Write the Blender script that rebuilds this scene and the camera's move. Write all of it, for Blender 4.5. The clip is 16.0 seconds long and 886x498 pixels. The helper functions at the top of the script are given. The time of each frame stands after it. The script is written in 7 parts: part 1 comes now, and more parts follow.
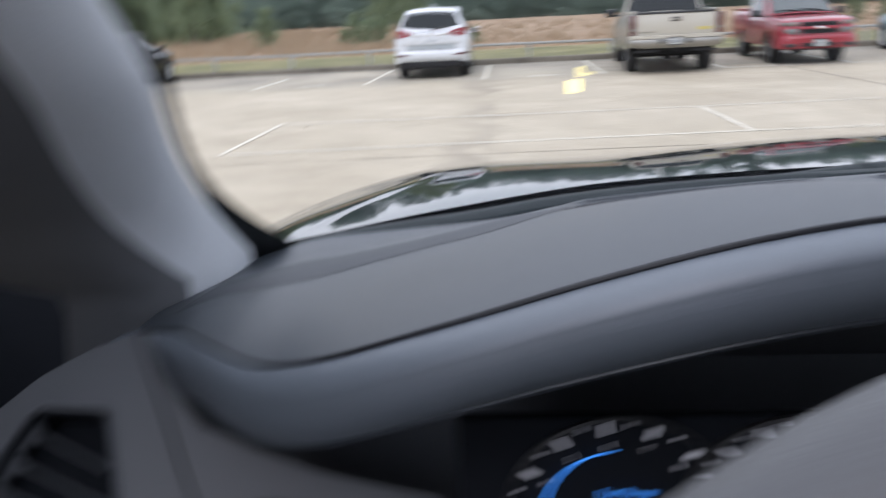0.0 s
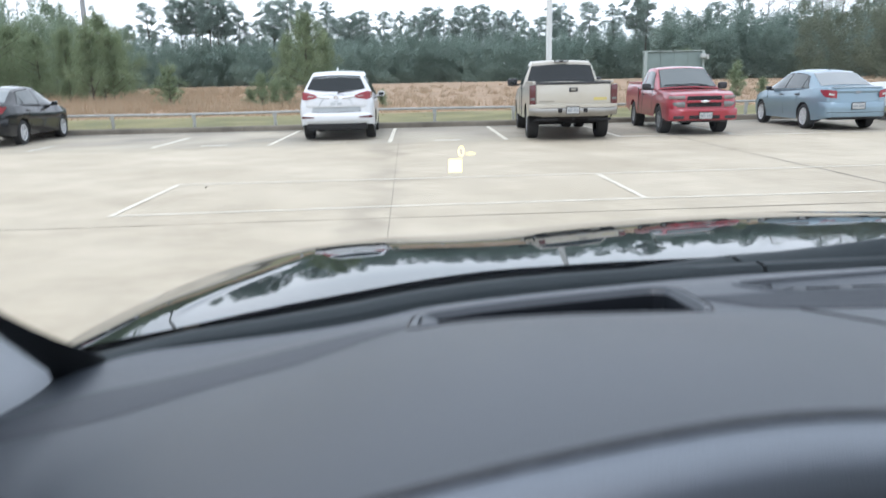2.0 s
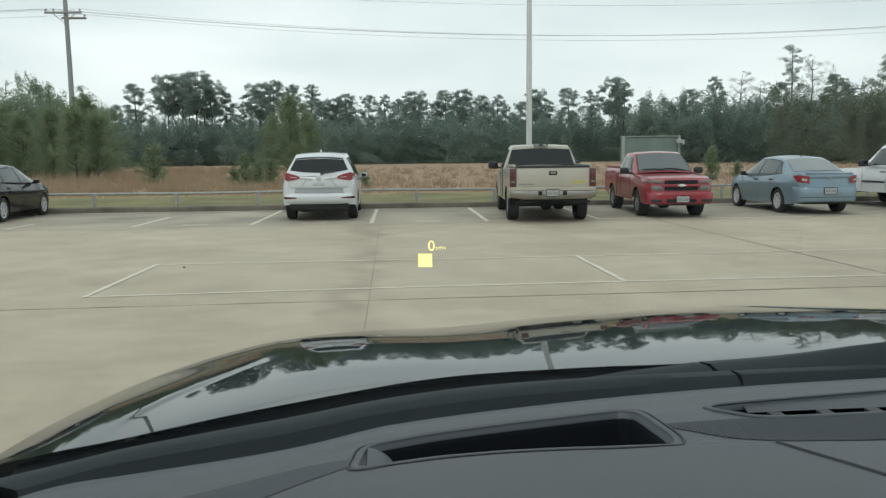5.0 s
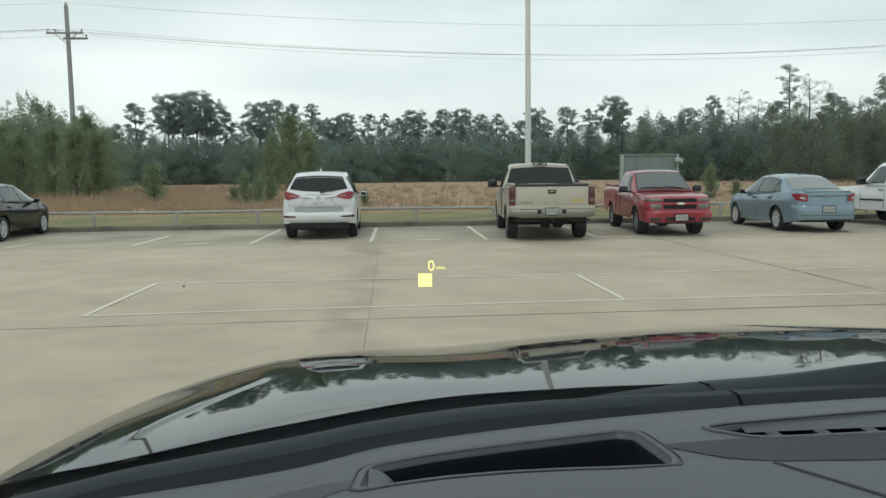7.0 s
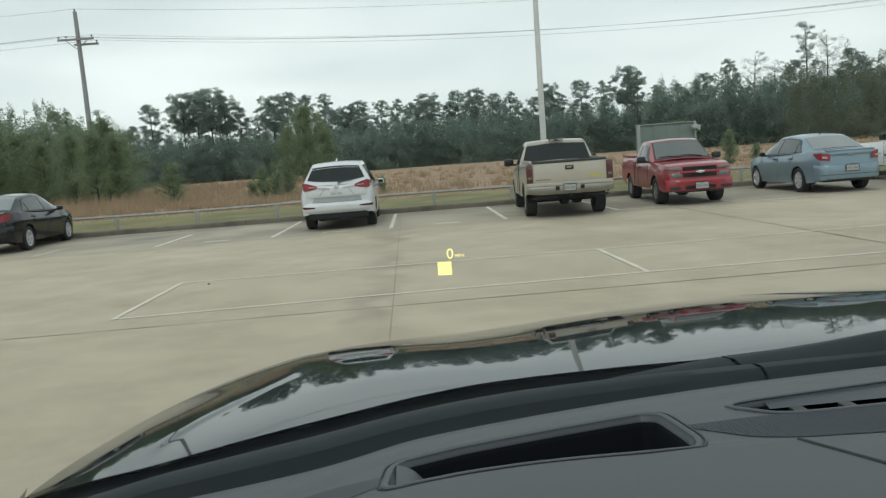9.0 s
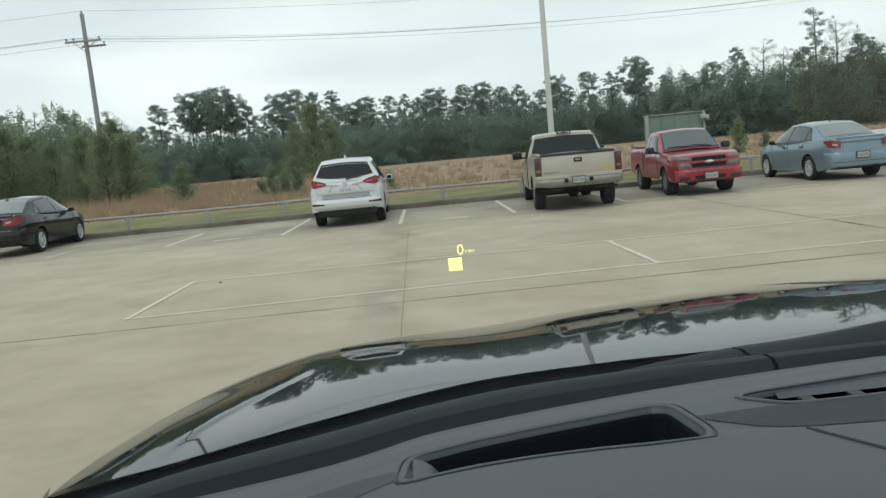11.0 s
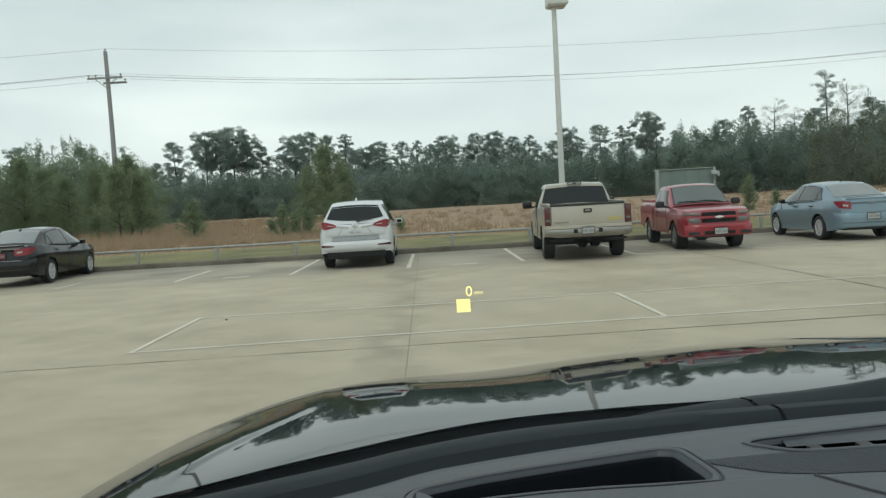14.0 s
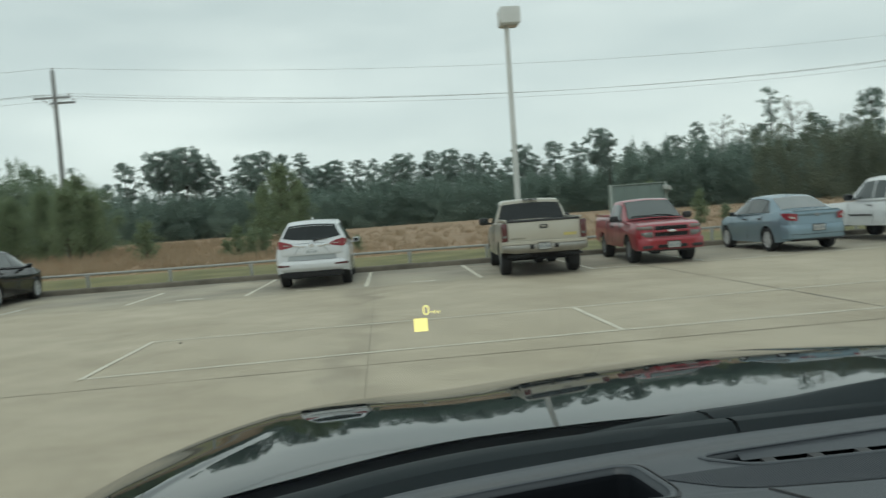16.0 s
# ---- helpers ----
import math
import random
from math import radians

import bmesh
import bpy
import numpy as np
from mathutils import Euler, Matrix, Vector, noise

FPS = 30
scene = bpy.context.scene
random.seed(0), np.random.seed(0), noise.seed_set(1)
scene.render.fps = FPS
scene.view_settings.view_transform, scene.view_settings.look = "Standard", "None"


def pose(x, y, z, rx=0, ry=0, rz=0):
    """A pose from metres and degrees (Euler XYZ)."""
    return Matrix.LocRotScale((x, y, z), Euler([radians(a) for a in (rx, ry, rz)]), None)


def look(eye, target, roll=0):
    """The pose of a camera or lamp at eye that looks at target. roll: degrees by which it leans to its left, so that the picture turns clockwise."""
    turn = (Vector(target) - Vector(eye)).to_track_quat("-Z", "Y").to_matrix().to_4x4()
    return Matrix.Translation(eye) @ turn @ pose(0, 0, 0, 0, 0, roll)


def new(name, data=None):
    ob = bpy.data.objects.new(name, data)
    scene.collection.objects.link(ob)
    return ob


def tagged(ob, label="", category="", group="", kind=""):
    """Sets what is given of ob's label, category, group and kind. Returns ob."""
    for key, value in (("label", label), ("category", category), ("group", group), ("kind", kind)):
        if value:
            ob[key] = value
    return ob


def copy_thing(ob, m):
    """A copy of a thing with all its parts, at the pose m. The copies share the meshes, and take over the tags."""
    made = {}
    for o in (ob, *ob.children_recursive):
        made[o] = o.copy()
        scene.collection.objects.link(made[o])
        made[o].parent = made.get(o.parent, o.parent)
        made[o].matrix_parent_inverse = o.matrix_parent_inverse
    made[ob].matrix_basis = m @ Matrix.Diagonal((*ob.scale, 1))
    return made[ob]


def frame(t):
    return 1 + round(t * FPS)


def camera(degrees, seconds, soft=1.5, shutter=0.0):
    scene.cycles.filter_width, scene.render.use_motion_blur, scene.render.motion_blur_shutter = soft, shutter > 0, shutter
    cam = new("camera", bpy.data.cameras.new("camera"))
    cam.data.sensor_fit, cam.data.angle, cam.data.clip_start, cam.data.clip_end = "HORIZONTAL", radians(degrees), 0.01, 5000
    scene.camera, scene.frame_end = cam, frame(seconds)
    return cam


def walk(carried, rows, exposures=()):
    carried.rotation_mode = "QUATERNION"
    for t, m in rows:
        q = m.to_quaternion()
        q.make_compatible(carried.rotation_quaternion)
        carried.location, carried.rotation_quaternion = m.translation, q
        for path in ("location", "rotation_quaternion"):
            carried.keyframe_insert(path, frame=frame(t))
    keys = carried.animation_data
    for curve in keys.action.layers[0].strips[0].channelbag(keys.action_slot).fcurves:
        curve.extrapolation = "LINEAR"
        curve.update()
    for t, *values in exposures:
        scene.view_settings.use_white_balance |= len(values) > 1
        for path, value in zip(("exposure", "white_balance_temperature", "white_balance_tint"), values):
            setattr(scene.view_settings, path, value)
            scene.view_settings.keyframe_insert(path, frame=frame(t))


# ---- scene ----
cam = camera(60.1, 16.0, soft=1.35, shutter=0.7)
PATH = [
    (0, (3.402, -0.706, 1.482), (3.239, 1.2, 0.899), -3.1),
    (0.2, (3.334, -0.71, 1.456), (3.048, 1.168, 0.83), 0.7),
    (0.5, (3.304, -0.71, 1.444), (2.977, 1.151, 0.788), 2.4),
    (0.8, (3.37, -0.662, 1.467), (3.232, 1.243, 0.874), 1.4),
    (1, (3.406, -0.658, 1.477), (3.366, 1.266, 0.933), 0.3),
    (1.1, (3.417, -0.663, 1.48), (3.398, 1.264, 0.946), 0.2),
    (1.5, (3.45, -0.666, 1.49), (3.511, 1.273, 1.004), -0.3),
    (2, (3.468, -0.619, 1.51), (3.549, 1.33, 1.069), -1.2),
    (2.1, (3.477, -0.595, 1.522), (3.567, 1.357, 1.098), -1.6),
    (2.5, (3.5, -0.563, 1.537), (3.69, 1.403, 1.223), -0.8),
    (3, (3.51, -0.562, 1.548), (3.661, 1.411, 1.26), -3.1),
    (3.5, (3.507, -0.558, 1.542), (3.634, 1.416, 1.25), -2.3),
    (4, (3.504, -0.559, 1.538), (3.643, 1.42, 1.283), -1.1),
    (6.5, (3.496, -0.582, 1.541), (3.626, 1.401, 1.319), -0.5),
    (7, (3.498, -0.579, 1.543), (3.633, 1.408, 1.352), -0.7),
    (7.5, (3.499, -0.585, 1.543), (3.626, 1.404, 1.378), -0.8),
    (8, (3.499, -0.585, 1.543), (3.612, 1.406, 1.39), -1.6),
    (8.5, (3.505, -0.582, 1.551), (3.6, 1.402, 1.325), -3.5),
    (11, (3.503, -0.597, 1.561), (3.555, 1.387, 1.315), -5.4),
    (11.5, (3.501, -0.583, 1.556), (3.53, 1.399, 1.292), -5.9),
    (12, (3.502, -0.59, 1.556), (3.526, 1.394, 1.303), -5.7),
    (12.5, (3.503, -0.604, 1.556), (3.533, 1.385, 1.35), -4.4),
    (13, (3.5, -0.598, 1.552), (3.545, 1.395, 1.396), -3.4),
    (13.5, (3.501, -0.592, 1.548), (3.546, 1.403, 1.416), -3.4),
    (14, (3.498, -0.606, 1.55), (3.539, 1.39, 1.425), -3.3),
    (14.5, (3.502, -0.598, 1.549), (3.539, 1.398, 1.43), -3.0),
    (15, (3.502, -0.593, 1.547), (3.54, 1.404, 1.442), -2.8),
    (15.5, (3.501, -0.619, 1.554), (3.547, 1.378, 1.469), -2.6),
    (16, (3.502, -0.6, 1.553), (3.656, 1.393, 1.466), -4.1),
]
EXPOSURES = [(0, 0.95, 6050, 22), (0.5, 1.72, 6000, 22), (1.0, 1.58, 5900, 21), (1.5, 1.22, 5900, 21), (2.0, 1.12, 5930, 17), (2.4, 0.56, 6040, 12), (3.0, 0.05, 6160, 8), (3.5, 0.09, 6180, 7), (4.0, 0.13, 6330, 6), (6.6, 0.20, 6450, 6), (8, 0.10, 6470, 5), (11, 0.19, 6400, 5), (12.5, 0.2, 6390, 5), (13, 0.05, 6430, 4), (14, 0.09, 6440, 3), (15.5, 0.08, 6450, 3), (16, -0.06, 6380, 0)]
walk(cam, [(t, look(eye, target, roll)) for t, eye, target, roll in PATH], EXPOSURES)

# ---- world and light: overcast sky ----
world = bpy.data.worlds.new("overcast_sky")
scene.world = world
world.use_nodes = True
wn, wl = world.node_tree.nodes, world.node_tree.links
wn.clear()
w_out = wn.new("ShaderNodeOutputWorld")
w_bg = wn.new("ShaderNodeBackground")
w_sky = wn.new("ShaderNodeTexSky")
w_sky.sky_type = "NISHITA"
w_sky.sun_disc = False
w_sky.sun_elevation, w_sky.sun_rotation = radians(48), radians(200)
w_scale = wn.new("ShaderNodeMix")
w_scale.data_type, w_scale.blend_type = "RGBA", "MULTIPLY"
w_scale.inputs["Factor"].default_value = 1.0
w_scale.inputs["B"].default_value = (0.09, 0.09, 0.09, 1)
w_co = wn.new("ShaderNodeTexCoord")
w_map = wn.new("ShaderNodeMapping")
w_map.inputs["Scale"].default_value = (1.2, 1.2, 5.0)
w_noise = wn.new("ShaderNodeTexNoise")
w_noise.inputs["Scale"].default_value, w_noise.inputs["Detail"].default_value = 1.6, 6.0
w_ramp = wn.new("ShaderNodeValToRGB")
w_ramp.color_ramp.elements[0].position, w_ramp.color_ramp.elements[1].position = 0.3, 0.72
w_ramp.color_ramp.elements[0].color = (0.615, 0.68, 0.70, 1)
w_ramp.color_ramp.elements[1].color = (0.95, 0.99, 0.985, 1)
w_mix = wn.new("ShaderNodeMix")
w_mix.data_type = "RGBA"
w_mix.inputs["Factor"].default_value = 0.93
wl.new(w_sky.outputs["Color"], w_scale.inputs["A"])
wl.new(w_co.outputs["Generated"], w_map.inputs["Vector"])
wl.new(w_map.outputs["Vector"], w_noise.inputs["Vector"])
wl.new(w_noise.outputs["Fac"], w_ramp.inputs["Fac"])
wl.new(w_scale.outputs["Result"], w_mix.inputs["A"])
wl.new(w_ramp.outputs["Color"], w_mix.inputs["B"])
wl.new(w_mix.outputs["Result"], w_bg.inputs["Color"])
w_bg.inputs["Strength"].default_value = 1.0
wl.new(w_bg.outputs["Background"], w_out.inputs["Surface"])
sun = new("sun", bpy.data.lights.new("sun", "SUN"))
sun.data.energy, sun.data.angle, sun.data.color = 0.5, radians(25), (1.0, 0.96, 0.9)
sun.matrix_world = look((-8, -20, 26), (0, 0, 0))

# ---- materials ----


def material(name, color, rough=0.6, metal=0.0, vary=0.0, scale=4.0, fine=0.0, fine_scale=120.0, bump=0.0, bump_scale=80.0,
             coat=0.0, ior_level=0.5, tint=None, per="", stretch=(1, 1, 1), glow=0.0, ior=1.5, blot=None, grit=None):
    """A procedural surface: a base colour with broad stains, fine grain and relief."""
    m = bpy.data.materials.new(name)
    m.use_nodes = True
    n, l = m.node_tree.nodes, m.node_tree.links
    b = n["Principled BSDF"]
    b.inputs["Base Color"].default_value = (*color, 1)
    b.inputs["Roughness"].default_value, b.inputs["Metallic"].default_value = rough, metal
    b.inputs["Coat Weight"].default_value, b.inputs["Specular IOR Level"].default_value = coat, ior_level
    b.inputs["IOR"].default_value = ior
    b.inputs["Coat Roughness"].default_value = 0.03
    if glow:
        b.inputs["Emission Color"].default_value, b.inputs["Emission Strength"].default_value = (*color, 1), glow
    co = n.new("ShaderNodeTexCoord")
    mp = n.new("ShaderNodeMapping")
    mp.inputs["Scale"].default_value = stretch
    l.new(co.outputs["Object"], mp.inputs["Vector"])
    last = None

    def blend(fac, second, base):
        mix = n.new("ShaderNodeMix")
        mix.data_type = "RGBA"
        l.new(fac, mix.inputs["Factor"])
        if base is None:
            mix.inputs["A"].default_value = (*color, 1)
        else:
            l.new(base, mix.inputs["A"])
        mix.inputs["B"].default_value = (*second, 1)
        return mix.outputs["Result"]

    def noise_fac(sc, lo, hi, detail=5.0):
        tex = n.new("ShaderNodeTexNoise")
        tex.inputs["Scale"].default_value, tex.inputs["Detail"].default_value = sc, detail
        l.new(mp.outputs["Vector"], tex.inputs["Vector"])
        rng = n.new("ShaderNodeMapRange")
        rng.inputs["From Min"].default_value, rng.inputs["From Max"].default_value = 0.32, 0.68
        rng.inputs["To Min"].default_value, rng.inputs["To Max"].default_value = lo, hi
        l.new(tex.outputs["Fac"], rng.inputs["Value"])
        return rng.outputs["Result"]

    second = tint or tuple(c * 0.55 for c in color)
    if vary:
        last = blend(noise_fac(scale, 0, vary), second, last)
    if blot:
        last = blend(noise_fac(blot[1], 0, blot[0], 8.0), blot[2], last)
    if grit:
        last = blend(noise_fac(grit[1], 0, grit[0], 3.0), grit[2], last)
    if fine:
        last = blend(noise_fac(fine_scale, 0, fine, 2.0), tuple(c * 0.5 for c in color), last)
    if per:
        if per == "island":
            rnd = n.new("ShaderNodeNewGeometry").outputs["Random Per Island"]
        else:
            rnd = n.new("ShaderNodeObjectInfo").outputs["Random"]
        rng = n.new("ShaderNodeMapRange")
        rng.inputs["To Min"].default_value, rng.inputs["To Max"].default_value = 0.0, 0.75
        l.new(rnd, rng.inputs["Value"])
        last = blend(rng.outputs["Result"], second, last)
    if last is not None:
        l.new(last, b.inputs["Base Color"])
    if bump:
        tex = n.new("ShaderNodeTexNoise")
        tex.inputs["Scale"].default_value, tex.inputs["Detail"].default_value = bump_scale, 3.0
        l.new(mp.outputs["Vector"], tex.inputs["Vector"])
        bp = n.new("ShaderNodeBump")
        bp.inputs["Strength"].default_value, bp.inputs["Distance"].default_value = bump, 0.01
        l.new(tex.outputs["Fac"], bp.inputs["Height"])
        l.new(bp.outputs["Normal"], b.inputs["Normal"])
    return m


def glass_material(name, tint, gloss_floor=0.0):
    """A thin clear pane: it lets light straight through and mirrors by the angle."""
    m = bpy.data.materials.new(name)
    m.use_nodes = True
    n, l = m.node_tree.nodes, m.node_tree.links
    n.remove(n["Principled BSDF"])
    clear, gloss = n.new("ShaderNodeBsdfTransparent"), n.new("ShaderNodeBsdfGlossy")
    mix, facing, power, share = n.new("ShaderNodeMixShader"), n.new("ShaderNodeLayerWeight"), n.new("ShaderNodeMath"), n.new("ShaderNodeMath")
    clear.inputs["Color"].default_value = (*tint, 1)
    gloss.inputs["Roughness"].default_value = 0.0
    power.operation, power.inputs[1].default_value = "POWER", 3.2
    share.operation, share.inputs[1].default_value, share.inputs[2].default_value = "MULTIPLY_ADD", 0.36, 0.009
    l.new(facing.outputs["Facing"], power.inputs[0])
    l.new(power.outputs[0], share.inputs[0])
    l.new(share.outputs[0], mix.inputs["Fac"])
    l.new(clear.outputs["BSDF"], mix.inputs[1])
    l.new(gloss.outputs["BSDF"], mix.inputs[2])
    l.new(mix.outputs["Shader"], n["Material Output"].inputs["Surface"])
    return m


def foliage(name, color, tint, rough=0.85, thin=0.5, **more):
    """Leaves and blades: thin, so light from behind comes through them."""
    m = material(name, color, rough, per="island", tint=tint, **more)
    n, l = m.node_tree.nodes, m.node_tree.links
    b = n["Principled BSDF"]
    glow_through, mix = n.new("ShaderNodeBsdfTranslucent"), n.new("ShaderNodeMixShader")
    l.new(b.inputs["Base Color"].links[0].from_socket, glow_through.inputs["Color"])
    mix.inputs["Fac"].default_value = thin
    l.new(b.outputs["BSDF"], mix.inputs[1])
    l.new(glow_through.outputs["BSDF"], mix.inputs[2])
    l.new(mix.outputs["Shader"], n["Material Output"].inputs["Surface"])
    return m


CONCRETE = material("concrete", (0.450, 0.388, 0.288), 0.85, vary=1.0, scale=0.2, fine=0.22, fine_scale=1.7, bump=0.12, bump_scale=60,
                    tint=(0.34, 0.285, 0.205), blot=(0.75, 0.45, (0.56, 0.49, 0.38)), grit=(0.4, 7.0, (0.53, 0.465, 0.36)))
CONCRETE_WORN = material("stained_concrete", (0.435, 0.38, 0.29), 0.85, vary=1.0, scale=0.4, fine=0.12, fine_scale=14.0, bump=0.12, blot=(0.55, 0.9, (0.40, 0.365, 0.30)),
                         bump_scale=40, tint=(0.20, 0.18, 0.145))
SEALANT = material("dark_joint_sealant", (0.08, 0.074, 0.06), 0.85, vary=1.0, scale=1.2, tint=(0.33, 0.295, 0.23))


def stain(m, axis, centre, half, color, amount, wobble, patch):
    """A soft-edged stain along a line across the ground, broken into patches."""
    n, l = m.node_tree.nodes, m.node_tree.links
    base = n["Principled BSDF"].inputs["Base Color"]
    source = base.links[0].from_socket
    co, parts = n.new("ShaderNodeTexCoord"), n.new("ShaderNodeSeparateXYZ")
    l.new(co.outputs["Object"], parts.inputs[0])

    def tex(scale, lo, hi):
        t, r = n.new("ShaderNodeTexNoise"), n.new("ShaderNodeMapRange")
        t.inputs["Scale"].default_value, t.inputs["Detail"].default_value = scale, 4.0
        r.inputs["From Min"].default_value, r.inputs["From Max"].default_value = 0.35, 0.65
        r.inputs["To Min"].default_value, r.inputs["To Max"].default_value = lo, hi
        l.new(co.outputs["Object"], t.inputs["Vector"])
        l.new(t.outputs["Fac"], r.inputs["Value"])
        return r.outputs["Result"]

    def calc(kind, a, b):
        c = n.new("ShaderNodeMath")
        c.operation = kind
        for slot, v in zip(c.inputs, (a, b)):
            if isinstance(v, (int, float)):
                slot.default_value = v
            else:
                l.new(v, slot)
        return c.outputs[0]
    away = calc("ABSOLUTE", calc("ADD", calc("SUBTRACT", parts.outputs[axis], centre), tex(0.9, -wobble, wobble)), 0.0)
    r = n.new("ShaderNodeMapRange")
    r.interpolation_type = "SMOOTHSTEP"
    r.inputs["From Min"].default_value, r.inputs["From Max"].default_value = 0.0, half
    r.inputs["To Min"].default_value, r.inputs["To Max"].default_value = amount, 0.0
    l.new(away, r.inputs["Value"])
    mix = n.new("ShaderNodeMix")
    mix.data_type = "RGBA"
    l.new(calc("MULTIPLY", r.outputs["Result"], tex(patch, 0.15, 1.0)), mix.inputs["Factor"])
    l.new(source, mix.inputs["A"])
    mix.inputs["B"].default_value = (*color, 1)
    l.new(mix.outputs["Result"], base)


stain(CONCRETE, "X", 3.05, 0.45, (0.17, 0.145, 0.11), 0.6, 0.25, 0.28)
stain(CONCRETE, "Y", 17.4, 0.9, (0.27, 0.24, 0.185), 0.7, 0.6, 0.5)
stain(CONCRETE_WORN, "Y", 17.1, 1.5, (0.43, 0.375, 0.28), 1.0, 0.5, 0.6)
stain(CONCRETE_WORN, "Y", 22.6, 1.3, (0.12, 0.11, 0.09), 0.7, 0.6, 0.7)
JOINT = material("joint_filler", (0.30, 0.275, 0.225), 0.9, vary=0.5, scale=3)
KERB = material("kerb_concrete", (0.23, 0.205, 0.165), 0.9, vary=0.8, scale=1.5, fine=0.4, fine_scale=20, bump=0.4, bump_scale=30,
                tint=(0.085, 0.075, 0.06))
LINE = material("worn_white_paint", (0.76, 0.71, 0.595), 0.7, vary=0.5, scale=2.2, fine=0.3, fine_scale=25, tint=(0.52, 0.475, 0.38))
LINE_FAINT = material("faded_white_paint", (0.74, 0.72, 0.65), 0.75, vary=0.8, scale=4.0, fine=0.3, fine_scale=25, tint=(0.40, 0.37, 0.30))
FIELD = material("dry_field", (0.37, 0.245, 0.155), 0.95, vary=1.0, scale=0.16, fine=0.4, fine_scale=1.6, bump=0.5, bump_scale=3,
                 tint=(0.22, 0.165, 0.10), blot=(0.75, 0.45, (0.46, 0.325, 0.215)), stretch=(0.3, 1, 1))
LAWN = material("mown_grass", (0.275, 0.245, 0.115), 0.95, vary=0.9, scale=0.5, fine=0.45, fine_scale=14, bump=0.7, bump_scale=30,
                tint=(0.115, 0.125, 0.05))
DRY = foliage("dry_grass_blades", (0.42, 0.265, 0.165), (0.35, 0.25, 0.155), vary=0.9, scale=0.13, stretch=(0.5, 1, 1))
TUFT = foliage("rust_brown_grass", (0.36, 0.265, 0.18), (0.43, 0.34, 0.235), vary=0.7, scale=0.2)
SHORT = foliage("lawn_blades", (0.325, 0.29, 0.14), (0.265, 0.245, 0.11))
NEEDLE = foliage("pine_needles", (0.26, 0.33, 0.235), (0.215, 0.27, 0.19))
# Distance haze is put into this colour: needles paler than their own green.
NEEDLE_HAZED = foliage("haze_paled_pine_needles", (0.335, 0.405, 0.365), (0.28, 0.345, 0.31), thin=0.65)
NEEDLE_YOUNG = foliage("young_pine_needles", (0.245, 0.305, 0.185), (0.19, 0.24, 0.14))
# Far wood paled the same way, its haze mixed into the leaf colour.
WOOD_HAZED = foliage("haze_paled_wood_needles", (0.225, 0.29, 0.25), (0.20, 0.26, 0.22), thin=0.6)
OLIVE = foliage("olive_leaves", (0.195, 0.225, 0.165), (0.16, 0.185, 0.135))
TWIG = foliage("bare_twigs", (0.25, 0.285, 0.22), (0.19, 0.22, 0.165))
BARK = material("bark", (0.12, 0.105, 0.09), 0.95, vary=0.7, scale=3, bump=0.5, bump_scale=12)
GALV = material("galvanised_steel", (0.40, 0.405, 0.385), 0.6, 0.25, vary=0.5, scale=5, fine=0.2, fine_scale=40)
POLE_PAINT = material("pale_pole_paint", (0.66, 0.67, 0.65), 0.5, vary=0.35, scale=1.5, fine=0.1)
WOODPOLE = material("grey_weathered_wood", (0.35, 0.362, 0.365), 0.9, tint=(0.25, 0.26, 0.265), vary=0.6, scale=2, fine=0.4, fine_scale=15, stretch=(4, 4, 0.4))
WIRE = material("wire", (0.33, 0.33, 0.335), 0.6)
INSULATOR = material("insulator", (0.25, 0.24, 0.24), 0.3)
CABINET = material("grey_green_sheet", (0.19, 0.24, 0.225), 0.6, vary=0.5, scale=1.2, fine=0.15, fine_scale=20)
CABINET_EDGE = material("pale_green_post", (0.34, 0.38, 0.355), 0.6, vary=0.4, scale=2)
TYRE = material("tyre_rubber", (0.022, 0.022, 0.023), 0.8, fine=0.3, fine_scale=60)
UNDER = material("underbody", (0.012, 0.012, 0.013), 0.85)
ALLOY = material("alloy_rim", (0.74, 0.75, 0.77), 0.32, 0.55, vary=0.2, scale=10)
STEELRIM = material("dull_steel_rim", (0.33, 0.34, 0.35), 0.45, 0.8, vary=0.4, scale=8)
CARGLASS = material("dark_car_glass", (0.010, 0.013, 0.014), 0.03, ior_level=0.45)
CARGLASS_PALE = material("pale_car_glass", (0.04, 0.052, 0.052), 0.04, ior_level=0.6, ior=1.6)
# Next two: base paled and reflectance raised to put sky sheen into the glass.
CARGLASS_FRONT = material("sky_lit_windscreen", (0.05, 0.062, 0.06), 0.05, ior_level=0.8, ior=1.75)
CARGLASS_SKY = material("sky_sheen_car_glass", (0.07, 0.085, 0.088), 0.04, ior_level=1.0, ior=2.3)
BLACKPLASTIC = material("black_plastic", (0.022, 0.022, 0.024), 0.5, fine=0.2)
CHROME = material("chrome", (0.75, 0.76, 0.78), 0.12, 1.0)
REDLENS = material("red_lens", (0.26, 0.035, 0.05), 0.15, coat=0.6)
REDLENS_DARK = material("dark_red_lens", (0.085, 0.018, 0.021), 0.2, coat=0.5)
HEADLENS = material("cloudy_lens", (0.22, 0.185, 0.175), 0.2, coat=0.6, vary=0.4, scale=9)
HEADLENS_DULL = material("dull_lens", (0.15, 0.15, 0.145), 0.2, coat=0.6, vary=0.5, scale=9)
BUMPERCHROME = material("dull_chrome", (0.33, 0.32, 0.295), 0.36, 0.8, vary=0.4, scale=5)
CLEARLENS = material("clear_lens", (0.42, 0.43, 0.42), 0.12, coat=0.8)
PLATE = material("plate_white", (0.40, 0.41, 0.40), 0.5)
PLATEBAR = material("plate_bars", (0.22, 0.24, 0.26), 0.6)
